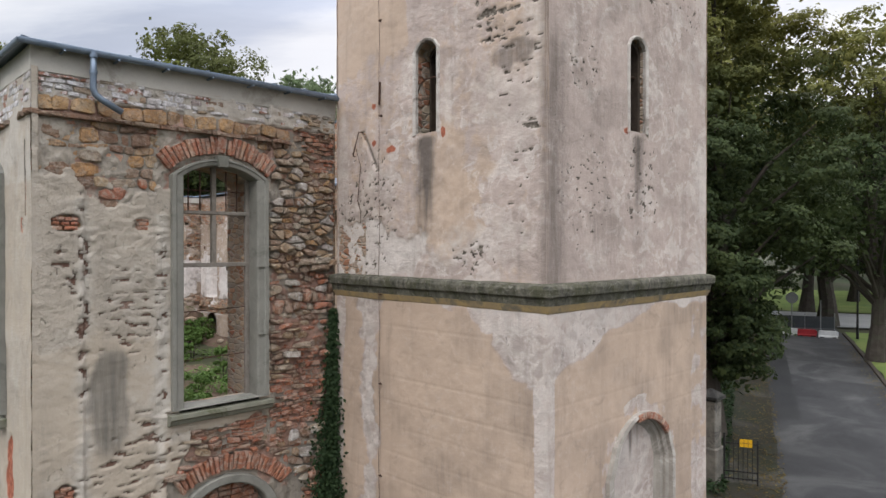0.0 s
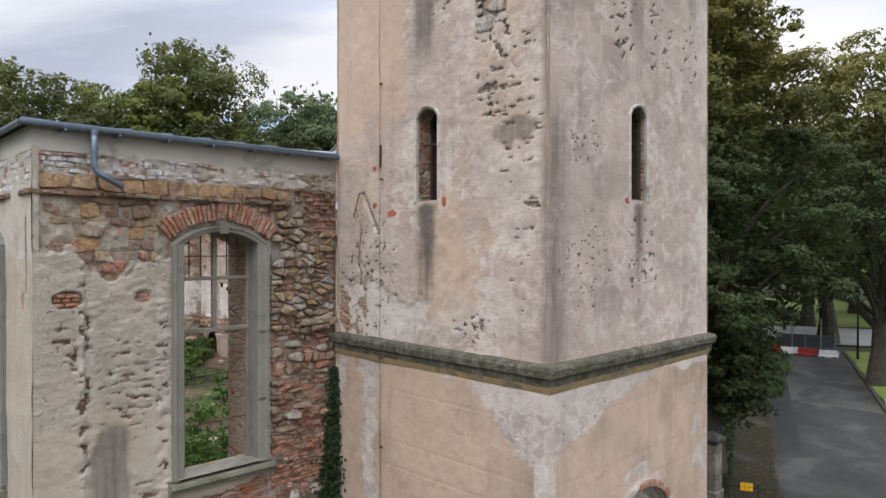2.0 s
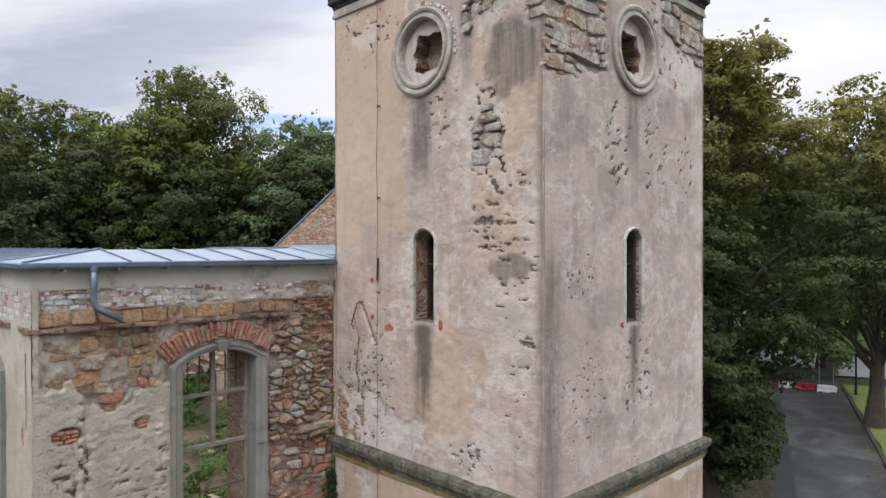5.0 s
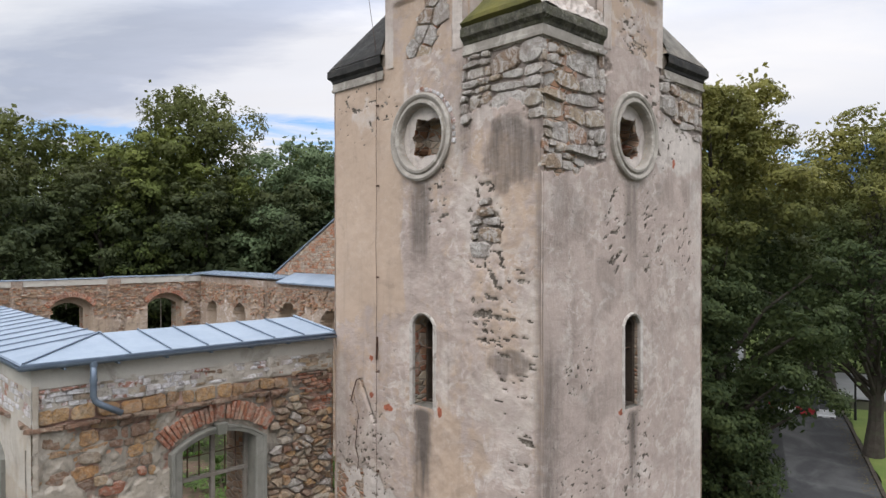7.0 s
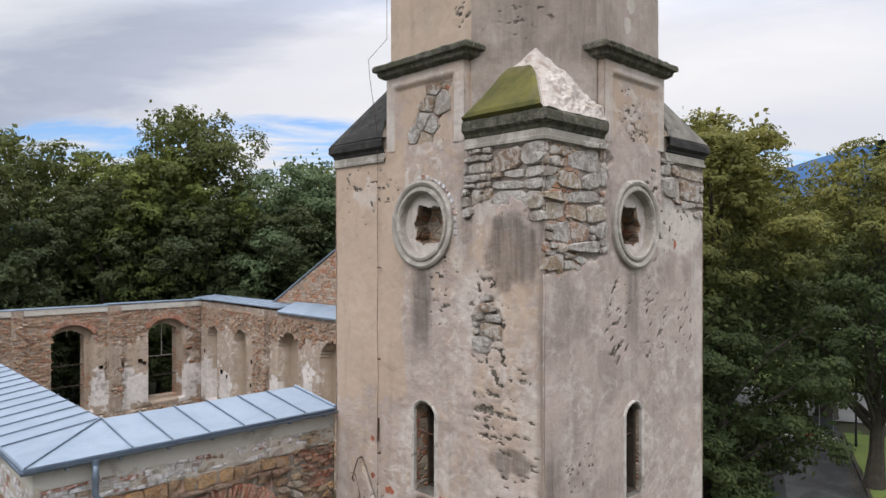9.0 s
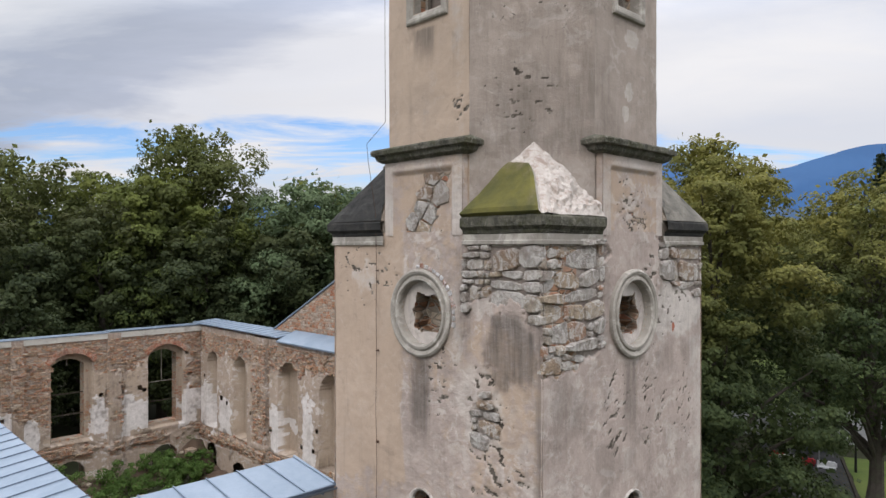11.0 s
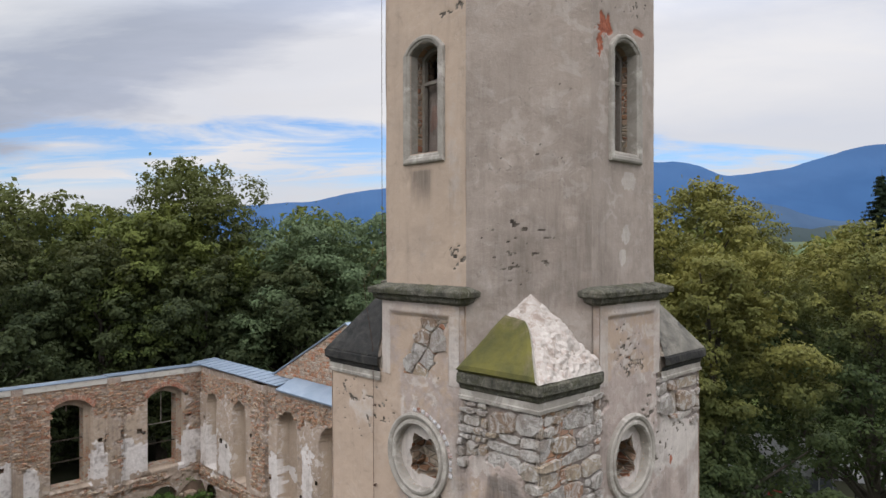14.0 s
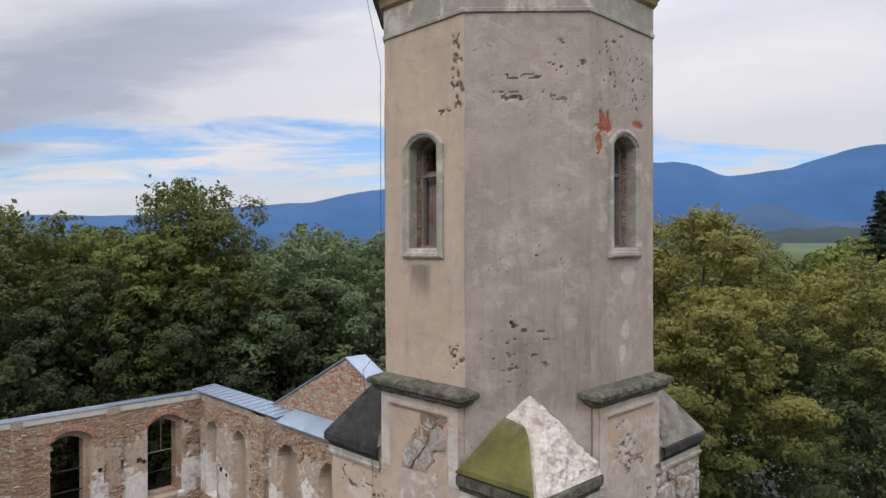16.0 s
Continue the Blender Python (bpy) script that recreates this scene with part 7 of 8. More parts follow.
def ground_strip(name, material, label, category, *args, **kw):
    bm = strip(name, *args[:5], material, **kw)
    ob = part(name, bm, material, None, smooth=True)
    return tagged(ob, label, category, kind="structure")


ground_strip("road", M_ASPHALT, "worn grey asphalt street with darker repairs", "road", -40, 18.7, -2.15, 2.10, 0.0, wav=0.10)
M_PATCH = simple("dark_asphalt_repair", (0.016, 0.016, 0.017), (0.024, 0.024, 0.024), 0.6, 0.8, bump=0.2)
ground_strip("road_patch", M_PATCH, "dark asphalt repair along the street edge", "road", -6.0, 8.7, -2.1, -1.25, 0.006, wav=0.05)
ground_strip("verge", M_VERGE, "bare verge with fallen leaves and gravel", "verge", -40, 13, -5.6, -2.05, -0.004, wav=0.2)
ground_strip("lawn", M_GRASS, "bright mown grass beside the street", "lawn", -13, 14.5, 2.30, 11.0, 0.05, wav=0.12)
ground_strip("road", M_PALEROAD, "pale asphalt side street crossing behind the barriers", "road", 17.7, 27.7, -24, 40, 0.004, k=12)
ground_strip("lawn", M_GRASS, "sunlit grass across the side street", "lawn", 28.2, 57, -3.0, 40, 0.03, k=12)
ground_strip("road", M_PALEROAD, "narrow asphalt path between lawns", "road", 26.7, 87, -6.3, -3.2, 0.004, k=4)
ground_strip("lawn", M_GRASS, "grass left of the path", "lawn", 28.2, 57, -30, -6.6, 0.03, k=12)
kerb = thing("kerb", Matrix.Identity(4), "weathered granite kerb stones along the lawn", "kerb", kind="structure")
for i in range(27):
    rows = []
    for s in (-13 + i + 0.01, -13 + i + 0.99):
        x0, y0 = street(s, 2.12)
        x1, y1 = street(s, 2.28)
        h = lie(x0, y0) + 0.07
        rows.append([(x0, y0, h - 0.2), (x0, y0, h - 0.015), (x0 + (x1 - x0) * 0.15, y0 + (y1 - y0) * 0.15, h), (x1, y1, h), (x1, y1, h - 0.2)])
    part("kerb_stone", sweep(rows, cap=True), M_KERB, kerb)

# plastic barriers, sheeted fence and a sign on its pole across the street
def barrier(material, label, s, d, turn):
    x, y = street(s, d)
    ob = thing("road_barrier", pose(x, y, lie(x, y), 0, 0, turn), label, "barrier", "barriers across the street")
    L = 0.47
    prof = ((0.22, 0.0), (0.22, 0.07), (0.15, 0.13), (0.10, 0.34), (0.08, 0.38))
    rows = [[(-L + e, -w, z), (L - e, -w, z), (L - e, w, z), (-L + e, w, z)] for (w, z), e in zip(prof, (0, 0, 0.01, 0.02, 0.04))]
    part("body", sweep(rows, cap=True), material, ob)
    for a in (-0.3, 0.3):
        part("foot_slot", box(a - 0.1, a + 0.1, -0.225, 0.225, 0.0, 0.05), M_IRON, ob)
    part("filler_cap", tube([(0.3, 0, 0.37), (0.3, 0, 0.40)], 0.035, 8), M_IRON, ob)
    part("peg", box(L - 0.02, L + 0.06, -0.05, 0.05, 0.1, 0.32), material, ob)
    return ob


ang = math.degrees(math.atan2(RN.y, RN.x))
barrier(M_RED, "red water-filled plastic road barrier", 12.9, -1.25, ang - 25)
barrier(M_WHITE, "white plastic road barrier, weathered", 12.4, -0.75, ang + 10)
barrier(M_RED, "red water-filled plastic road barrier", 12.2, 0.15, ang)
barrier(M_WHITE, "white plastic road barrier, weathered", 12.0, 1.2, ang)
x, y = street(14.2, 0.25)
fence = thing("site_fence", pose(x, y, lie(x, y), 0, 0, ang), "mobile fence with dark sheeting across the street", "fence")
for a in (-1.6, -0.05, 1.5):
    part("post", tube([(a, 0, 0), (a, 0, 1.15)], 0.02, 8), M_GREYSIGN, fence)
for a in (-1.58, -0.03):
    part("sheeting", box(a, a + 1.51, -0.012, 0.012, 0.25, 0.95), M_MESH, fence)
x, y = street(13.3, -0.55)
sign = thing("traffic_sign", pose(x, y, lie(x, y), 0, 0, ang), "round traffic sign seen from its grey back on a steel pole", "sign")
part("pole", tube([(0, 0, 0), (0, 0, 2.35)], 0.03, 8), M_GREYSIGN, sign)
disc = bmesh.new()
bmesh.ops.create_cone(disc, cap_ends=True, segments=28, radius1=0.33, radius2=0.33, depth=0.03, matrix=Matrix.Translation((0, -0.05, 2.1)) @ Matrix.Rotation(math.pi / 2, 4, "X"))
part("disc", disc, M_GREYSIGN, sign)
x, y = street(13.3, 0.95)
sign2 = thing("traffic_sign", pose(x, y, lie(x, y), 0, 0, ang), "steel sign pole beside the barriers", "sign")
part("pole", tube([(0, 0, 0), (0, 0, 2.0)], 0.03, 8), M_GREYSIGN, sign2)
x, y = street(11.7, 2.6)
lamp = thing("street_lamp", pose(x, y, lie(x, y), 0, 0, ang), "dark slim street lamp post on the grass edge", "street lamp")
part("pole", tube([(0, 0, 0), (0, 0, 1.2), (0, 0, 6.2)], [0.075, 0.055, 0.045], 10), M_IRON, lamp)
part("arm", tube([(0, 0, 6.15), (-0.2, 0, 6.4), (-0.7, 0, 6.5)], 0.03, 6), M_IRON, lamp)
part("lamp_head", box(-1.1, -0.65, -0.1, 0.1, 6.44, 6.56, 0.03), M_GREYSIGN, lamp)

# gate and its pier beside the tower
gate = thing("iron_gate", pose(7.22, 17.15, 0.02, 0, 0, -20), "black iron gate of upright bars with a yellow notice", "gate")
part("gate_frame", tube([(0, 0, 0.0), (0, 0, 1.28)], 0.024, 6), M_IRON, gate)
part("gate_frame", tube([(0.78, 0, 0.0), (0.78, 0, 1.15)], 0.02, 6), M_IRON, gate)
for z in (0.12, 0.30, 1.02):
    part("rail", box(0, 0.78, -0.012, 0.012, z, z + 0.035), M_IRON, gate)
for i in range(1, 7):
    part("bar", tube([(0.11 * i, 0, 0.08), (0.11 * i, 0, 1.14)], 0.010, 6), M_IRON, gate)
notice = part("notice", box(0.36, 0.65, -0.035, -0.028, 0.96, 1.16, 0.002), M_YELLOW, gate, "yellow notice divided into six fields")
for a in (0.457, 0.554):
    part("field_line", box(a - 0.005, a + 0.005, -0.038, -0.035, 0.965, 1.155), M_RUST, notice)
part("field_line", box(0.365, 0.645, -0.038, -0.035, 1.055, 1.065), M_RUST, notice)
pier = thing("gate_pier", pose(6.95, 17.35, 0, 0, 0, 44.3), "plastered gate pier with a dark stone cap", "pier")
part("shaft", box(-0.2, 0.2, -0.2, 0.2, 0, 2.1, 0.02), M_GREYCAP, pier)
part("cap", sweep([[(-w, -w, z), (w, -w, z), (w, w, z), (-w, w, z)] for w, z in ((0.2, 2.1), (0.27, 2.14), (0.27, 2.22), (0.05, 2.38))], cap=True), M_BLACKCAP, pier)
part("base", box(-0.26, 0.26, -0.26, 0.26, 0, 0.9, 0.03), M_GREYCAP, pier)


# ---- leaves, trees, shrubs ----
def leaf_mesh(name, centres, out, size, seed, droop=0.25):
    """Many small folded leaves: centres, outward directions, lengths."""
    r = np.random.RandomState(seed)
    n = len(centres)
    nrm = out * 1.15 + r.normal(0, 0.36, (n, 3)) + np.array([0, 0, 0.35])
    nrm /= np.linalg.norm(nrm, axis=1)[:, None]
    d = r.normal(0, 1, (n, 3)) + out * 0.6 - np.array([0, 0, droop])
    d -= nrm * (d * nrm).sum(1)[:, None]
    d /= np.linalg.norm(d, axis=1)[:, None] + 1e-9
    w = np.cross(nrm, d)
    s = size[:, None]
    co = np.stack([centres - d * s * 0.5, centres + w * s * 0.30 - nrm * s * 0.10, centres + d * s * 0.5 - nrm * s * 0.12, centres - w * s * 0.30 - nrm * s * 0.10], 1).reshape(-1, 3)
    return raw_mesh(name, co, np.arange(4 * n).reshape(n, 4))


def bush_points(seed, r, z0, z1, n, clumps, narrow=0.55, peak=0.8):
    """Leaf places: clumps spread over an uneven crown, leaves on the clumps' shells."""
    g = np.random.RandomState(seed)
    t = g.uniform(0.02, 1.0, clumps)
    az = g.uniform(0, 2 * np.pi, clumps)
    env = np.sin(np.pi * np.clip(t ** peak * 0.90 + 0.05, 0, 1)) ** narrow
    lob = 1 + 0.22 * np.sin(3 * az + seed) + 0.15 * np.sin(5 * az + 2 * seed)
    rad = r * env * lob * np.sqrt(g.uniform(0.15, 1.0, clumps))
    c = np.stack([rad * np.cos(az), rad * np.sin(az), z0 + (z1 - z0) * t], 1)
    cr = r * g.uniform(0.16, 0.34, clumps)
    k = g.choice(clumps, n, p=cr ** 2 / (cr ** 2).sum())
    d = g.normal(0, 1, (n, 3))
    d[:, 2] = d[:, 2] * 0.75 + 0.25
    d /= np.linalg.norm(d, axis=1)[:, None]
    shell = g.uniform(0.55, 1.0, n) ** 0.5
    shell = np.where(g.random_sample(n) < 0.12, shell * g.uniform(1.0, 1.35, n), shell)
    sq = np.array([1.0, 1.0, 0.72])
    p = c[k] + d * sq * (cr[k] * shell)[:, None]
    p += 0.25 * np.stack([np.sin(p[:, 1] * 3 + p[:, 2] * 2), np.sin(p[:, 2] * 3 + p[:, 0] * 2), np.sin(p[:, 0] * 3 + p[:, 1] * 2)], 1) * cr[k][:, None] * 0.5
    return p, d, c, cr


def crown_points(seed, r, z0, z1, n, lobes, narrow=0.5, peak=0.8, flat=0.8):
    """Leaf places on a crown of boughs: lobes round the outline, tufts on each lobe, leaves on the tufts."""
    g = np.random.RandomState(seed)
    t = (np.arange(lobes) + g.uniform(0.0, 1.0, lobes)) / lobes
    t = 0.03 + 0.97 * t
    az = np.arange(lobes) * 2.39996 + g.uniform(-0.5, 0.5, lobes)
    env = np.sin(np.pi * np.clip(t ** peak * 0.90 + 0.05, 0, 1)) ** narrow
    uneven = 1 + 0.16 * np.sin(3 * az + seed) + 0.12 * np.sin(7 * t + 2 * seed)
    lr = r * g.uniform(0.20, 0.36, lobes) * (0.65 + 0.5 * env)
    rad = np.maximum(0.0, r * env * uneven - 0.75 * lr) * np.where(g.random_sample(lobes) < 0.2, g.uniform(0.3, 0.9, lobes), 1.0)
    side = np.stack([np.cos(az), np.sin(az), np.zeros(lobes)], 1)
    lobe = side * rad[:, None] + np.array([0, 0, 1.0]) * (z0 + (z1 - z0) * t - 0.55 * lr)[:, None]
    per = 9
    k = np.repeat(np.arange(lobes), per)
    d = g.normal(0, 1, (len(k), 3)) + 0.75 * side[k] + np.array([0, 0, 0.65])
    d /= np.linalg.norm(d, axis=1)[:, None]
    c = lobe[k] + d * np.array([1, 1, flat]) * (lr[k] * g.uniform(0.6, 1.08, len(k)))[:, None]
    cr = lr[k] * g.uniform(0.26, 0.52, len(k))
    q = g.choice(len(k), n, p=cr ** 2 / (cr ** 2).sum())
    u = g.normal(0, 1, (n, 3)) + 0.45 * d[q] + np.array([0, 0, 0.35])
    u /= np.linalg.norm(u, axis=1)[:, None]
    shell = g.uniform(0.35, 1.0, n) ** 0.5
    shell = np.where(g.random_sample(n) < 0.14, shell * g.uniform(1.0, 1.5, n), shell)
    p = c[q] + u * np.array([1, 1, flat * 0.85]) * (cr[q] * shell)[:, None]
    # leaves on the inner twigs, in the crown's shade
    inner = g.random_sample(n) < 0.16
    j = g.randint(0, lobes, n)
    p = np.where(inner[:, None], lobe[j] * np.array([0.8, 0.8, 1]) + g.normal(0, 0.42, (n, 3)) * lr[j][:, None], p)
    out = 0.7 * u + 0.5 * d[q]
    return p, out / np.linalg.norm(out, axis=1)[:, None], lobe, np.where(inner, 1.7, 1.0)


def tree(x, y, r, z0, z1, n, leaf, material, seed, label, clumps=70, trunk_r=0.28, lean=(0, 0), group="", limbs=14, peak=1.35, flat=0.8):
    base = lie(x, y) - 0.05
    ob = thing("tree", pose(x, y, base, 0, 0, 0), label, "tree", group)
    p, d, c, grow = crown_points(seed, r, z0, z1, n, clumps, 0.5, peak, flat)
    p[:, :2] += np.array(lean) * np.clip(p[:, 2:] / z1, 0, 1)
    g = np.random.RandomState(seed + 1)
    size = leaf * g.uniform(0.65, 1.3, n) * grow
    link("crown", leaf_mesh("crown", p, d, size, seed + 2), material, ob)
    bm = bmesh.new()
    rng = random.Random(seed)
    axis = []
    for i in range(9):
        f = i / 8
        axis.append(Vector((lean[0] * f + 0.15 * math.sin(i * 1.3 + seed), lean[1] * f + 0.15 * math.cos(i * 1.7 + seed), f * z1 * 0.86)))
    axis[0] = Vector((0, 0, -0.2))
    tube(axis, [trunk_r * (1.5 if i == 0 else 1.05 - 0.9 * i / 8) for i in range(9)], 9, bm)
    order = list(range(len(c)))
    rng.shuffle(order)
    for j in order[:limbs]:
        e = Vector(c[j])
        f = max(0.18, min(0.85, e.z / (z1 * 0.86) - 0.22))
        k = int(f * 8)
        s = axis[k].lerp(axis[k + 1], f * 8 - k)
        mid = s.lerp(e, 0.5) + Vector((0, 0, 0.1 * (e - s).length))
        tube([s, mid, e], [trunk_r * 0.42 * (1 - f * 0.6), trunk_r * 0.25 * (1 - f * 0.6), 0.02], 5, bm)
    part("trunk", bm, M_BARK, ob)
    return ob

# street trees
STREET, PARK, WOOD = "street trees", "park trees", "trees behind the church"
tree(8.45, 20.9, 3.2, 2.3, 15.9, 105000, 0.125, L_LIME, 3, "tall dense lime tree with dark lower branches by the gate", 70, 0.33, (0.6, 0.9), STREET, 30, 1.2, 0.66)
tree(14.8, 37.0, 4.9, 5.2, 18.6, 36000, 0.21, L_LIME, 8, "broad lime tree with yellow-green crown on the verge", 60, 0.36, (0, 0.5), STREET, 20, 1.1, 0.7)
tree(20.0, 47.5, 4.6, 4.6, 16.5, 20000, 0.25, L_MID, 12, "leafy street tree with a dark trunk", 44, 0.40, (0, 0), STREET)
tree(25.0, 43.5, 5.0, 4.4, 14.6, 24000, 0.24, L_LIME, 21, "old street tree on the lawn with a thick dark trunk", 46, 0.52, (0, 0), STREET, 24)
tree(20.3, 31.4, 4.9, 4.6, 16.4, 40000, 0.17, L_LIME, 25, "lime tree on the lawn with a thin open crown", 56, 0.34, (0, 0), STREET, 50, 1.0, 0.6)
tree(28.8, 53.0, 5.5, 5.0, 14.8, 16000, 0.30, L_MID, 31, "leafy tree across the side street", 40, 0.45, (0, 0), STREET)
tree(34.5, 51.0, 5.5, 4.6, 15.2, 16000, 0.30, L_DARK, 33, "dark leafy tree across the side street", 40, 0.5, (0, 0), STREET)
tree(22.8, 66.0, 4.5, 4.0, 16.5, 11000, 0.32, L_LIME, 37, "leafy tree beside the path", 36, 0.4, (0, 0), STREET)
tree(38.0, 62.0, 6.0, 4.0, 14.4, 13000, 0.34, L_LIME, 39, "broad leafy tree with yellow tips", 36, 0.4, (0, 0), PARK)
tree(46.0, 66.0, 6.0, 4.0, 14.8, 13000, 0.34, L_DARK, 41, "broad dark leafy tree on the lawn", 36, 0.4, (0, 0), PARK)
tree(30.0, 74.0, 6.0, 4.0, 16.0, 11000, 0.36, L_MID, 43, "broad leafy tree across the street", 36, 0.4, (0, 0), PARK)
tree(17.0, 58.0, 5.5, 4.0, 19.2, 14000, 0.32, L_LIME, 45, "broad leafy tree with pale tips", 40, 0.4, (0, 0), PARK)
tree(11.5, 45.0, 5.0, 3.0, 17.0, 15000, 0.28, L_YELLOW, 47, "yellowing leafy tree behind the church", 40, 0.4, (0, 0), PARK)

# the wood behind the church
tree(-19.2, 51.5, 6.0, 3.0, 21.6, 44000, 0.26, L_DARK, 51, "very tall broad tree with a dark rounded crown", 84, 0.5, (0, 0), WOOD, 14, 1.3)
tree(-19.6, 47.0, 4.6, 2.5, 17.6, 30000, 0.26, L_MID, 53, "broad tree with bright yellow-green upper leaves", 56, 0.4, (0, 0), WOOD)
tree(-30.5, 49.0, 6.2, 2.0, 19.4, 32000, 0.28, L_DARK, 55, "broad dark green tree at the edge of the wood", 60, 0.4, (0, 0), WOOD)
tree(-25.0, 50.0, 5.0, 2.0, 17.8, 26000, 0.27, L_MID, 57, "leafy green tree at the edge of the wood", 50, 0.4, (0, 0), WOOD)
tree(-9.9, 48.0, 4.9, 2.0, 17.4, 34000, 0.24, L_BLUE, 59, "broad tree with silvery blue-green leaves", 64, 0.4, (0, 0), WOOD)
tree(-5.0, 52.0, 4.6, 2.0, 17.8, 22000, 0.27, L_BLUE, 61, "tree with silvery green leaves behind the gable", 46, 0.4, (0, 0), WOOD)
tree(-13.6, 50.0, 4.0, 1.5, 15.8, 20000, 0.27, L_MID, 63, "dark leafy tree behind the nave", 44, 0.4, (0, 0), WOOD)
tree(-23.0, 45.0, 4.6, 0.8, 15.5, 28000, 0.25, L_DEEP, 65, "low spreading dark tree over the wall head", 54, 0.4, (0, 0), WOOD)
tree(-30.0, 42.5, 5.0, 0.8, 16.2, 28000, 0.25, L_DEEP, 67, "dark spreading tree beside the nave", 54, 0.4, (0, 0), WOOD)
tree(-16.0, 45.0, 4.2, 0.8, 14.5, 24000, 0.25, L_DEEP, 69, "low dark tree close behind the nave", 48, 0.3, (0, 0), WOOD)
tree(-36.0, 44.0, 5.5, 1.0, 16.5, 16000, 0.30, L_DARK, 71, "dark leafy tree beyond the nave wall", 44, 0.4, (0, 0), WOOD)
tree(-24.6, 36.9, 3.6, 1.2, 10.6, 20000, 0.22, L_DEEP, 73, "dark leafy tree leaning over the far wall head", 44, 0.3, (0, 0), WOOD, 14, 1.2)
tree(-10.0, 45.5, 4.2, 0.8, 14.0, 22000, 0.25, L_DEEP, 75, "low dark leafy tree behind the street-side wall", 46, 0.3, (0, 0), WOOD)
tree(1.0, 52.0, 5.0, 1.5, 16.5, 10000, 0.34, L_DARK, 77, "dark leafy tree behind the tower", 36, 0.4, (0, 0), WOOD)
tree(-36.5, 60.0, 6.5, 2.0, 18.5, 12000, 0.36, L_MID, 79, "broad leafy tree deeper in the wood", 44, 0.4, (0, 0), WOOD)
tree(-11.5, 60.0, 6.0, 2.0, 18.6, 14000, 0.34, L_MID, 81, "broad leafy tree deeper in the wood", 44, 0.4, (0, 0), WOOD)
tree(-2.0, 64.0, 6.5, 2.0, 17.8, 12000, 0.36, L_LIME, 83, "broad leafy tree deeper in the wood", 44, 0.4, (0, 0), WOOD)
tree(-27.5, 60.0, 6.0, 2.0, 18.4, 12000, 0.36, L_DARK, 85, "broad leafy tree deeper in the wood", 44, 0.4, (0, 0), WOOD)

# a spruce above the park trees: whorls of drooping boughs round a straight stem
def spruce(x, y, h, r, seed):
    base = lie(x, y)
    ob = thing("spruce", pose(x, y, base, 0, 0, 0), "tall dark spruce with drooping boughs", "tree", PARK)
    g = np.random.RandomState(seed)
    bm = bmesh.new()
    tube([(0, 0, -0.2), (0, 0, h * 0.5), (0, 0, h)], [0.28, 0.16, 0.02], 8, bm)
    pts, outs = [], []
    z = 3.0
    while z < h - 0.3:
        reach = r * (1 - z / h) ** 0.85 + 0.15
        for j in range(8):
            az = g.uniform(0, 2 * np.pi)
            e = reach * g.uniform(0.65, 1.1)
            u = np.array([math.cos(az), math.sin(az), 0])
            tube([(0, 0, z), tuple(u * e * 0.6 + np.array([0, 0, z - 0.10 * e])), tuple(u * e + np.array([0, 0, z - 0.12 * e]))], [0.03, 0.02, 0.006], 4, bm)
            n = max(6, int(42 * e))
            f = g.uniform(0.15, 1.05, n)
            q = u * (e * f)[:, None] + np.array([0, 0, 1.0]) * (z - 0.14 * e * f - np.abs(g.normal(0, 0.14, n)))[:, None]
            q[:, :2] += g.normal(0, 0.13, (n, 2)) * (0.5 + e * 0.25)
            pts.append(q)
            outs.append(np.tile(u + np.array([0, 0, -0.3]), (n, 1)))
        z += 0.42
    pts = np.concatenate(pts)
    link("crown", leaf_mesh("crown", pts, np.concatenate(outs), g.uniform(0.2, 0.4, len(pts)), seed + 1), L_SPRUCE, ob)
    part("trunk", bm, M_BARK, ob)


spruce(46.0, 70.0, 23.0, 6.0, 301)

# woods farther off: a sheet of crowns
g = np.random.RandomState(91)
pts, outs, sizes = [], [], []
for i in range(330):
    az, D = g.uniform(-0.75, 0.75), g.uniform(72, 210) ** 1.0
    x, y = D * math.tan(az), D
    if 22 + 0.42 * (y - 40) < x < 24 + 0.46 * (y - 40):
        continue
    r, h = g.uniform(4, 7), g.uniform(12.5, 17.5) - 0.018 * (D - 72)
    p, d, _, _ = bush_points(1000 + i, r, 4.0, h, 330, 22)
    pts.append(p + np.array([x, y, 1.0]))
    outs.append(d)
    sizes.append(np.full(330, 0.95 + D * 0.004))
me = leaf_mesh("far_wood", np.concatenate(pts), np.concatenate(outs), np.concatenate(sizes), 92)
tagged(link("far_wood", me, L_MID), "leafy green woods around the church, far trees", "woods", kind="stuff")

# fallen leaves and tufts on the verge and along the street's edge
g = np.random.RandomState(93)
n = 4500
ss, dd = g.uniform(-16, 12, n), -2.0 - np.abs(g.normal(0, 1.1, n))
far_side = g.random_sample(n) < 0.25
dd = np.where(far_side, 1.9 + g.normal(0, 0.25, n), dd)
x, y = RA.x + RD.x * ss + RN.x * dd, RA.y + RD.y * ss + RN.y * dd
z = 0.90 * sm(y, 15, 40) + 0.02
me = leaf_mesh("leaf_litter", np.stack([x, y, z], 1), np.tile(np.array([0, 0, 2.0]), (n, 1)), g.uniform(0.05, 0.12, n), 94)
L_FALLEN = leaf_material("fallen_leaf", (0.045, 0.03, 0.014), (0.075, 0.05, 0.02), (0.14, 0.11, 0.035))
tagged(link("leaf_litter", me, L_FALLEN), "brown and yellow fallen leaves on the verge", "leaves", kind="stuff")
n = 7000
ss, dd = g.uniform(-14, 12, n), -3.4 - np.abs(g.normal(0, 0.9, n))
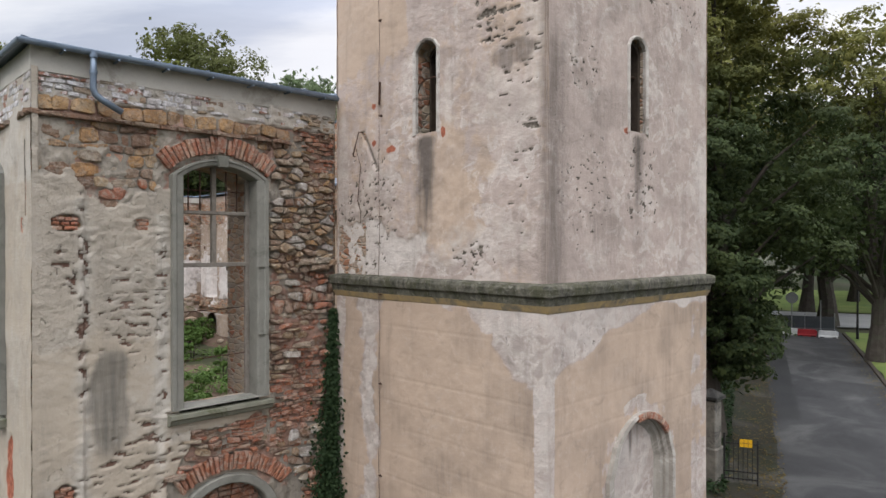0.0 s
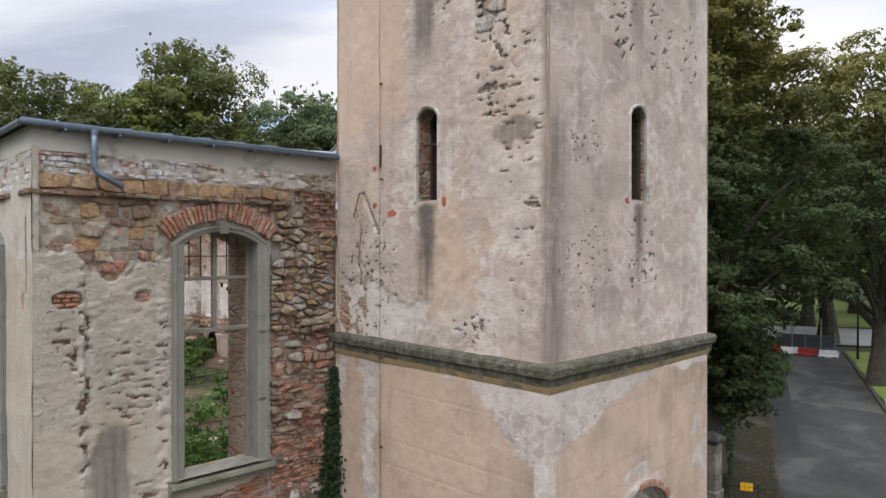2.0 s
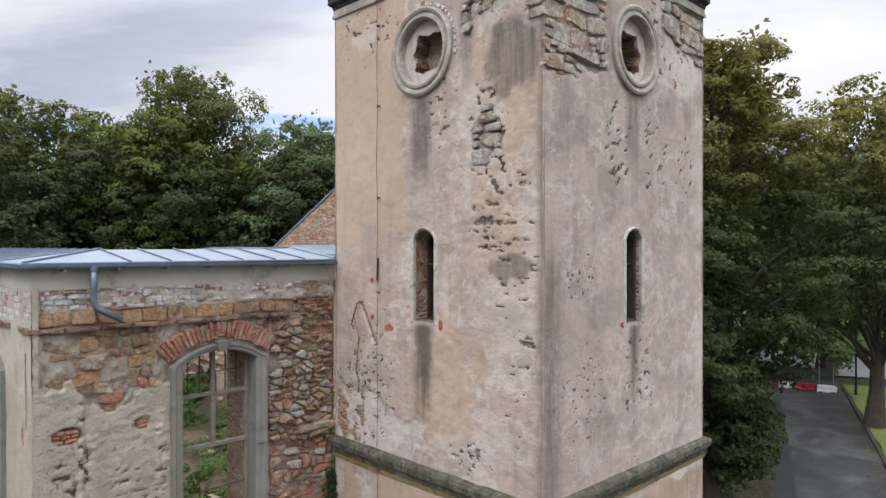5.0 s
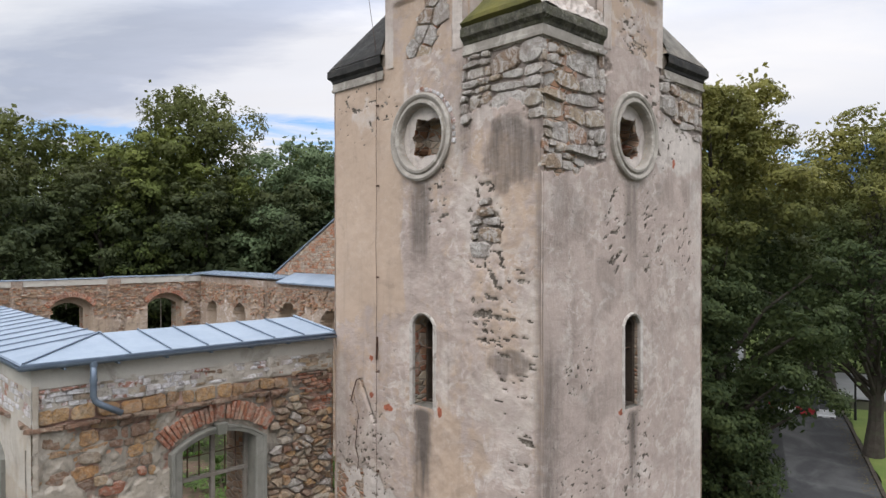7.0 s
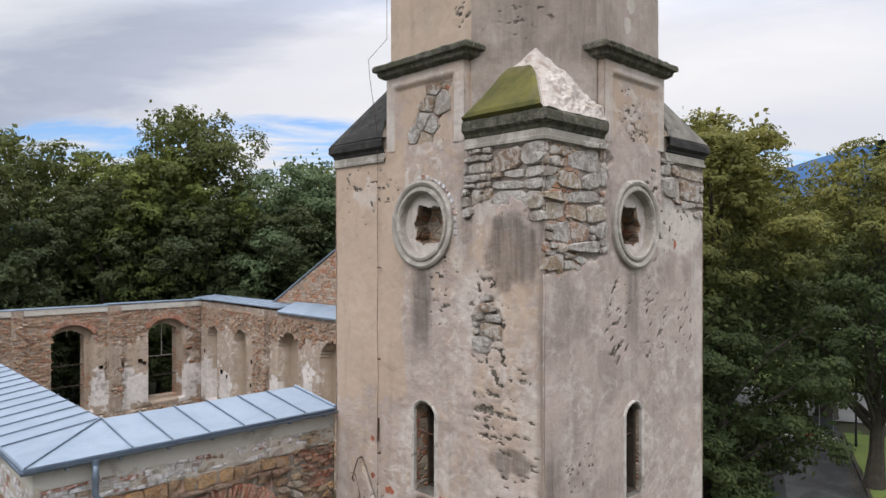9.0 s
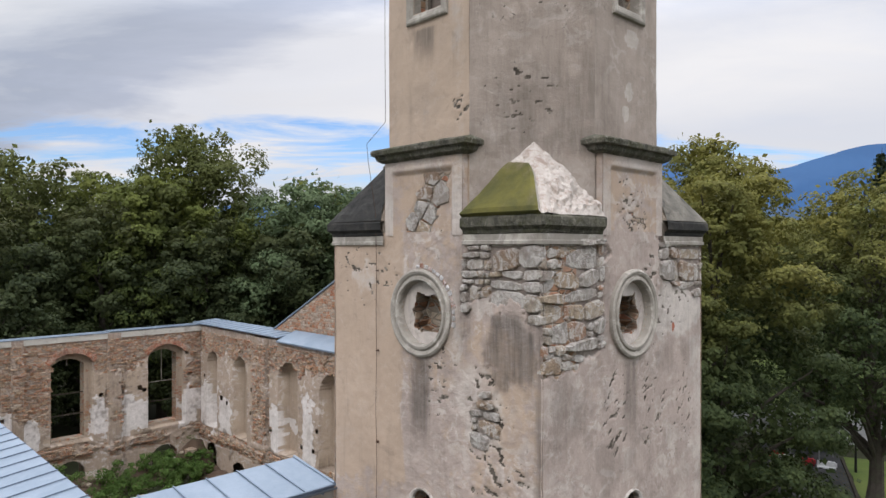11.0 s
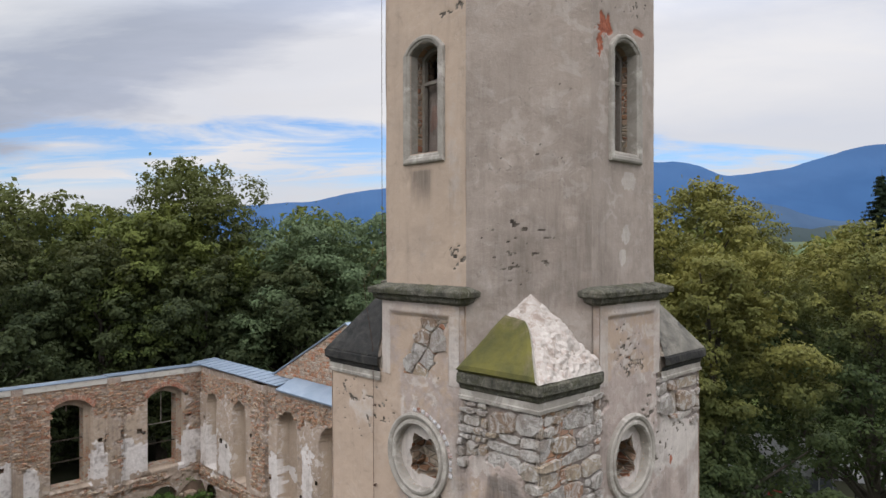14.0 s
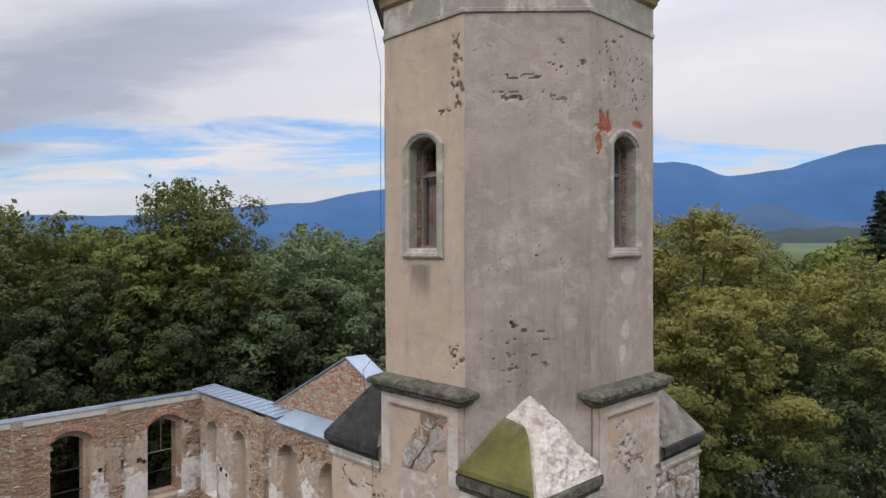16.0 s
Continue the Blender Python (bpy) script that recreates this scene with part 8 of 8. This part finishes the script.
x, y = RA.x + RD.x * ss + RN.x * dd, RA.y + RD.y * ss + RN.y * dd
z = 0.90 * sm(y, 15, 40) + np.abs(g.normal(0, 0.10, n))
me = leaf_mesh("verge_weeds", np.stack([x, y, z], 1), np.tile(np.array([0, 0, 0.6]), (n, 1)), g.uniform(0.08, 0.2, n), 95)
tagged(link("verge_weeds", me, L_IVY), "low green weeds under the street trees", "weeds", kind="stuff")

# shrubs, rubble and turf inside the nave
flo = Skin(U0 + 1.0, UR, V0 + THICK, VF, 0.15)
bank = 1.1 * sm(flo.Z, VF - 2.6, VF - 0.2) * (0.4 + fbm(flo.A, flo.Z, 0.7, 3, 955)) + 0.8 * sm(flo.A, UR - 2.2, UR - 0.2) * (0.4 + fbm(flo.A, flo.Z, 0.7, 3, 956))
hh = bank + 0.30 + 0.35 * (fbm(flo.A, flo.Z, 1.6, 4, 960) - 0.5) + 0.9 * (fbm(flo.A, flo.Z, 0.25, 4, 950) - 0.4) + 0.5 * sm(-flo.A, 3, 6)
co = np.stack([flo.A, flo.Z, hh], -1).reshape(-1, 3)
nz, na = flo.A.shape
idx = np.arange(nz * na).reshape(nz, na)
q = np.stack([idx[:-1, :-1], idx[:-1, 1:], idx[1:, 1:], idx[1:, :-1]], -1).reshape(-1, 4)
M_RUBBLEFLOOR = simple("overgrown_rubble_floor", (0.070, 0.045, 0.032), (0.105, 0.072, 0.052), 0.9, 0.95, bump=0.9, extra=(0.035, 0.045, 0.018), fine=12)
nave_floor = link("nave_floor", raw_mesh("nave_floor", co, q, True), M_RUBBLEFLOOR)
nave_floor.matrix_world = FR
tagged(nave_floor, "overgrown rubble floor of the open nave", "floor", kind="structure")


def floor_z(a, v):
    h = 1.1 * sm(np.float64(v), VF - 2.6, VF - 0.2) * (0.4 + fbm(PROBE + a, PROBE + v, 0.7, 3, 955)[0, 0]) + 0.8 * sm(np.float64(a), UR - 2.2, UR - 0.2) * (0.4 + fbm(PROBE + a, PROBE + v, 0.7, 3, 956)[0, 0])
    return float(h + 0.30 + 0.35 * (fbm(PROBE + a, PROBE + v, 1.6, 4, 960)[0, 0] - 0.5) + 0.9 * (fbm(PROBE + a, PROBE + v, 0.25, 4, 950)[0, 0] - 0.4) + 0.5 * sm(np.float64(-a), 3, 6))


g = np.random.RandomState(95)
for i in range(54):
    a, v = g.uniform(-5.6, 7.0), g.uniform(6, 29.5)
    if i > 33:
        a, v = g.uniform(-3.5, 6.8), g.uniform(27.4, 29.3)
    if i < 14:
        a, v = g.uniform(-4.8, 1.5), g.uniform(9, 16)
    r, h = g.uniform(0.5, 1.1), g.uniform(0.6, 1.5)
    if i < 10:
        a, v = -5.0 + 0.42 * i + g.uniform(-0.3, 0.3), 5.2 + 0.65 * i + g.uniform(-0.5, 0.5)
        r, h = g.uniform(0.8, 1.25), g.uniform(1.2, 2.0)
    if i > 33:
        r, h = g.uniform(0.6, 1.1), g.uniform(0.6, 1.2)
    p, d, _, _ = bush_points(2000 + i, r, 0.05, h, 1400 if i < 30 else 1200, 16, 0.4)
    z = floor_z(a, v)
    ob = thing("shrub", FR @ pose(a, v, z, 0, 0, 0), "leafy green shrub on the rubble floor of the nave", "shrub", "shrubs in the nave")
    link("foliage", leaf_mesh("foliage", p, d, np.full(len(p), 0.095) * g.uniform(0.8, 1.5, len(p)), 2100 + i), L_SHRUB, ob)
    bm = bmesh.new()
    for j in range(4):
        tube([(0, 0, -0.05), (0.12 * math.cos(j * 1.6), 0.12 * math.sin(j * 1.6), h * 0.4), (r * 0.4 * math.cos(j * 1.6), r * 0.4 * math.sin(j * 1.6), h * 0.75)], [0.02, 0.014, 0.006], 5, bm)
    part("stems", bm, M_BARK, ob)
weeds = []
for i in range(900):
    a, v = g.uniform(-6.2, 7.2), g.uniform(5, 29.6)
    if fbm(PROBE + a, PROBE + v, 0.3, 3, 970)[0, 0] < 0.42:
        continue
    k = 34
    q = g.normal(0, 1, (k, 3)) * np.array([0.22, 0.22, 0.12]) + np.array([a, v, floor_z(a, v) + g.uniform(0.1, 0.35)])
    weeds.append(q)
weeds = np.concatenate(weeds)
me = leaf_mesh("weeds", weeds, np.tile(np.array([0, 0, 1.0]), (len(weeds), 1)), g.uniform(0.08, 0.2, len(weeds)), 971)
ob = link("weeds", me, L_SHRUB)
ob.matrix_world = FR
tagged(ob, "low green weeds over the rubble of the nave", "weeds", kind="stuff")
rng = random.Random(97)
for i in range(120):
    a, v = rng.uniform(-5.8, 6.8), rng.uniform(5, 29.6) if i < 70 else rng.uniform(25.5, 29.6)
    w = rng.uniform(0.15, 0.4)
    bm = bmesh.new()
    bmesh.ops.create_icosphere(bm, subdivisions=1, radius=w)
    for vert in bm.verts:
        vert.co *= 0.75 + 0.45 * rng.random()
        vert.co.z *= 0.7
    ob = part("fallen_stone", bm, KINDS["rubble"][0], None, m=FR @ pose(a, v, floor_z(a, v) + w * 0.3, 0, 0, rng.uniform(0, 360)))
    tagged(ob, "fallen rubble stone lying in the overgrown nave", "stone", "fallen stones")

# ivy in the corner between church and tower
g = np.random.RandomState(98)
n = 5200
z = 0.6 + 4.3 * g.uniform(0, 1, n) ** 1.35
w = np.interp(z, [0.6, 2.3, 3.4, 4.9], [0.34, 0.26, 0.14, 0.05])
a = -2.47 - np.abs(g.normal(0, 1, n)) * w * 0.75
b = V0 - 0.03 - np.abs(g.normal(0, 1, n)) * (0.06 + 0.35 * w)
out = np.tile(np.array([-0.6, -0.8, 0.1]), (n, 1))
ivy = thing("ivy", FR, "dark green ivy climbing the corner between nave and tower", "ivy")
link("foliage", leaf_mesh("foliage", np.stack([a, b, z], 1), out, g.uniform(0.05, 0.10, n), 99), L_IVY, ivy)
part("stem", tube([(-2.52, V0 - 0.06, 0.0), (-2.55, V0 - 0.06, 1.5), (-2.50, V0 - 0.05, 3.2), (-2.49, V0 - 0.05, 4.7)], [0.03, 0.025, 0.015, 0.006], 6), M_BARK, ivy)

# ---- far country: woods, a meadow, foothills and the mountain ridge ----
def ridge(name, D, stops, material, seed, rough, label, base=-60):
    az0, az1 = stops[0][0], stops[-1][0]
    n = 900
    t = np.linspace(az0, az1, n)
    h = np.interp(t, [s[0] for s in stops], [s[1] for s in stops])
    h = np.convolve(np.pad(h, 5, "edge"), np.ones(11) / 11, "valid")
    h = h + rough * (fbm(t * 40, t * 0, 1.0, 5, seed) - 0.5) * 0.008
    rows = []
    for f, back in ((0.0, 0.0), (0.45, 0.06), (0.8, 0.13), (1.0, 0.2), (0.6, 0.32)):
        d = D * (1 + back)
        rows.append([(d * math.tan(a), d, base + (hh * D - base) * f * (1 + back if f == 1 else 1)) for a, hh in zip(t, h)])
    ob = part(name, sweep(rows, closed=False), material, None, smooth=True)
    return tagged(ob, label, "hills", kind="structure")


def at(px, py):
    return math.atan((px - 784) / 1184.5), (441 - py) / 1184.5


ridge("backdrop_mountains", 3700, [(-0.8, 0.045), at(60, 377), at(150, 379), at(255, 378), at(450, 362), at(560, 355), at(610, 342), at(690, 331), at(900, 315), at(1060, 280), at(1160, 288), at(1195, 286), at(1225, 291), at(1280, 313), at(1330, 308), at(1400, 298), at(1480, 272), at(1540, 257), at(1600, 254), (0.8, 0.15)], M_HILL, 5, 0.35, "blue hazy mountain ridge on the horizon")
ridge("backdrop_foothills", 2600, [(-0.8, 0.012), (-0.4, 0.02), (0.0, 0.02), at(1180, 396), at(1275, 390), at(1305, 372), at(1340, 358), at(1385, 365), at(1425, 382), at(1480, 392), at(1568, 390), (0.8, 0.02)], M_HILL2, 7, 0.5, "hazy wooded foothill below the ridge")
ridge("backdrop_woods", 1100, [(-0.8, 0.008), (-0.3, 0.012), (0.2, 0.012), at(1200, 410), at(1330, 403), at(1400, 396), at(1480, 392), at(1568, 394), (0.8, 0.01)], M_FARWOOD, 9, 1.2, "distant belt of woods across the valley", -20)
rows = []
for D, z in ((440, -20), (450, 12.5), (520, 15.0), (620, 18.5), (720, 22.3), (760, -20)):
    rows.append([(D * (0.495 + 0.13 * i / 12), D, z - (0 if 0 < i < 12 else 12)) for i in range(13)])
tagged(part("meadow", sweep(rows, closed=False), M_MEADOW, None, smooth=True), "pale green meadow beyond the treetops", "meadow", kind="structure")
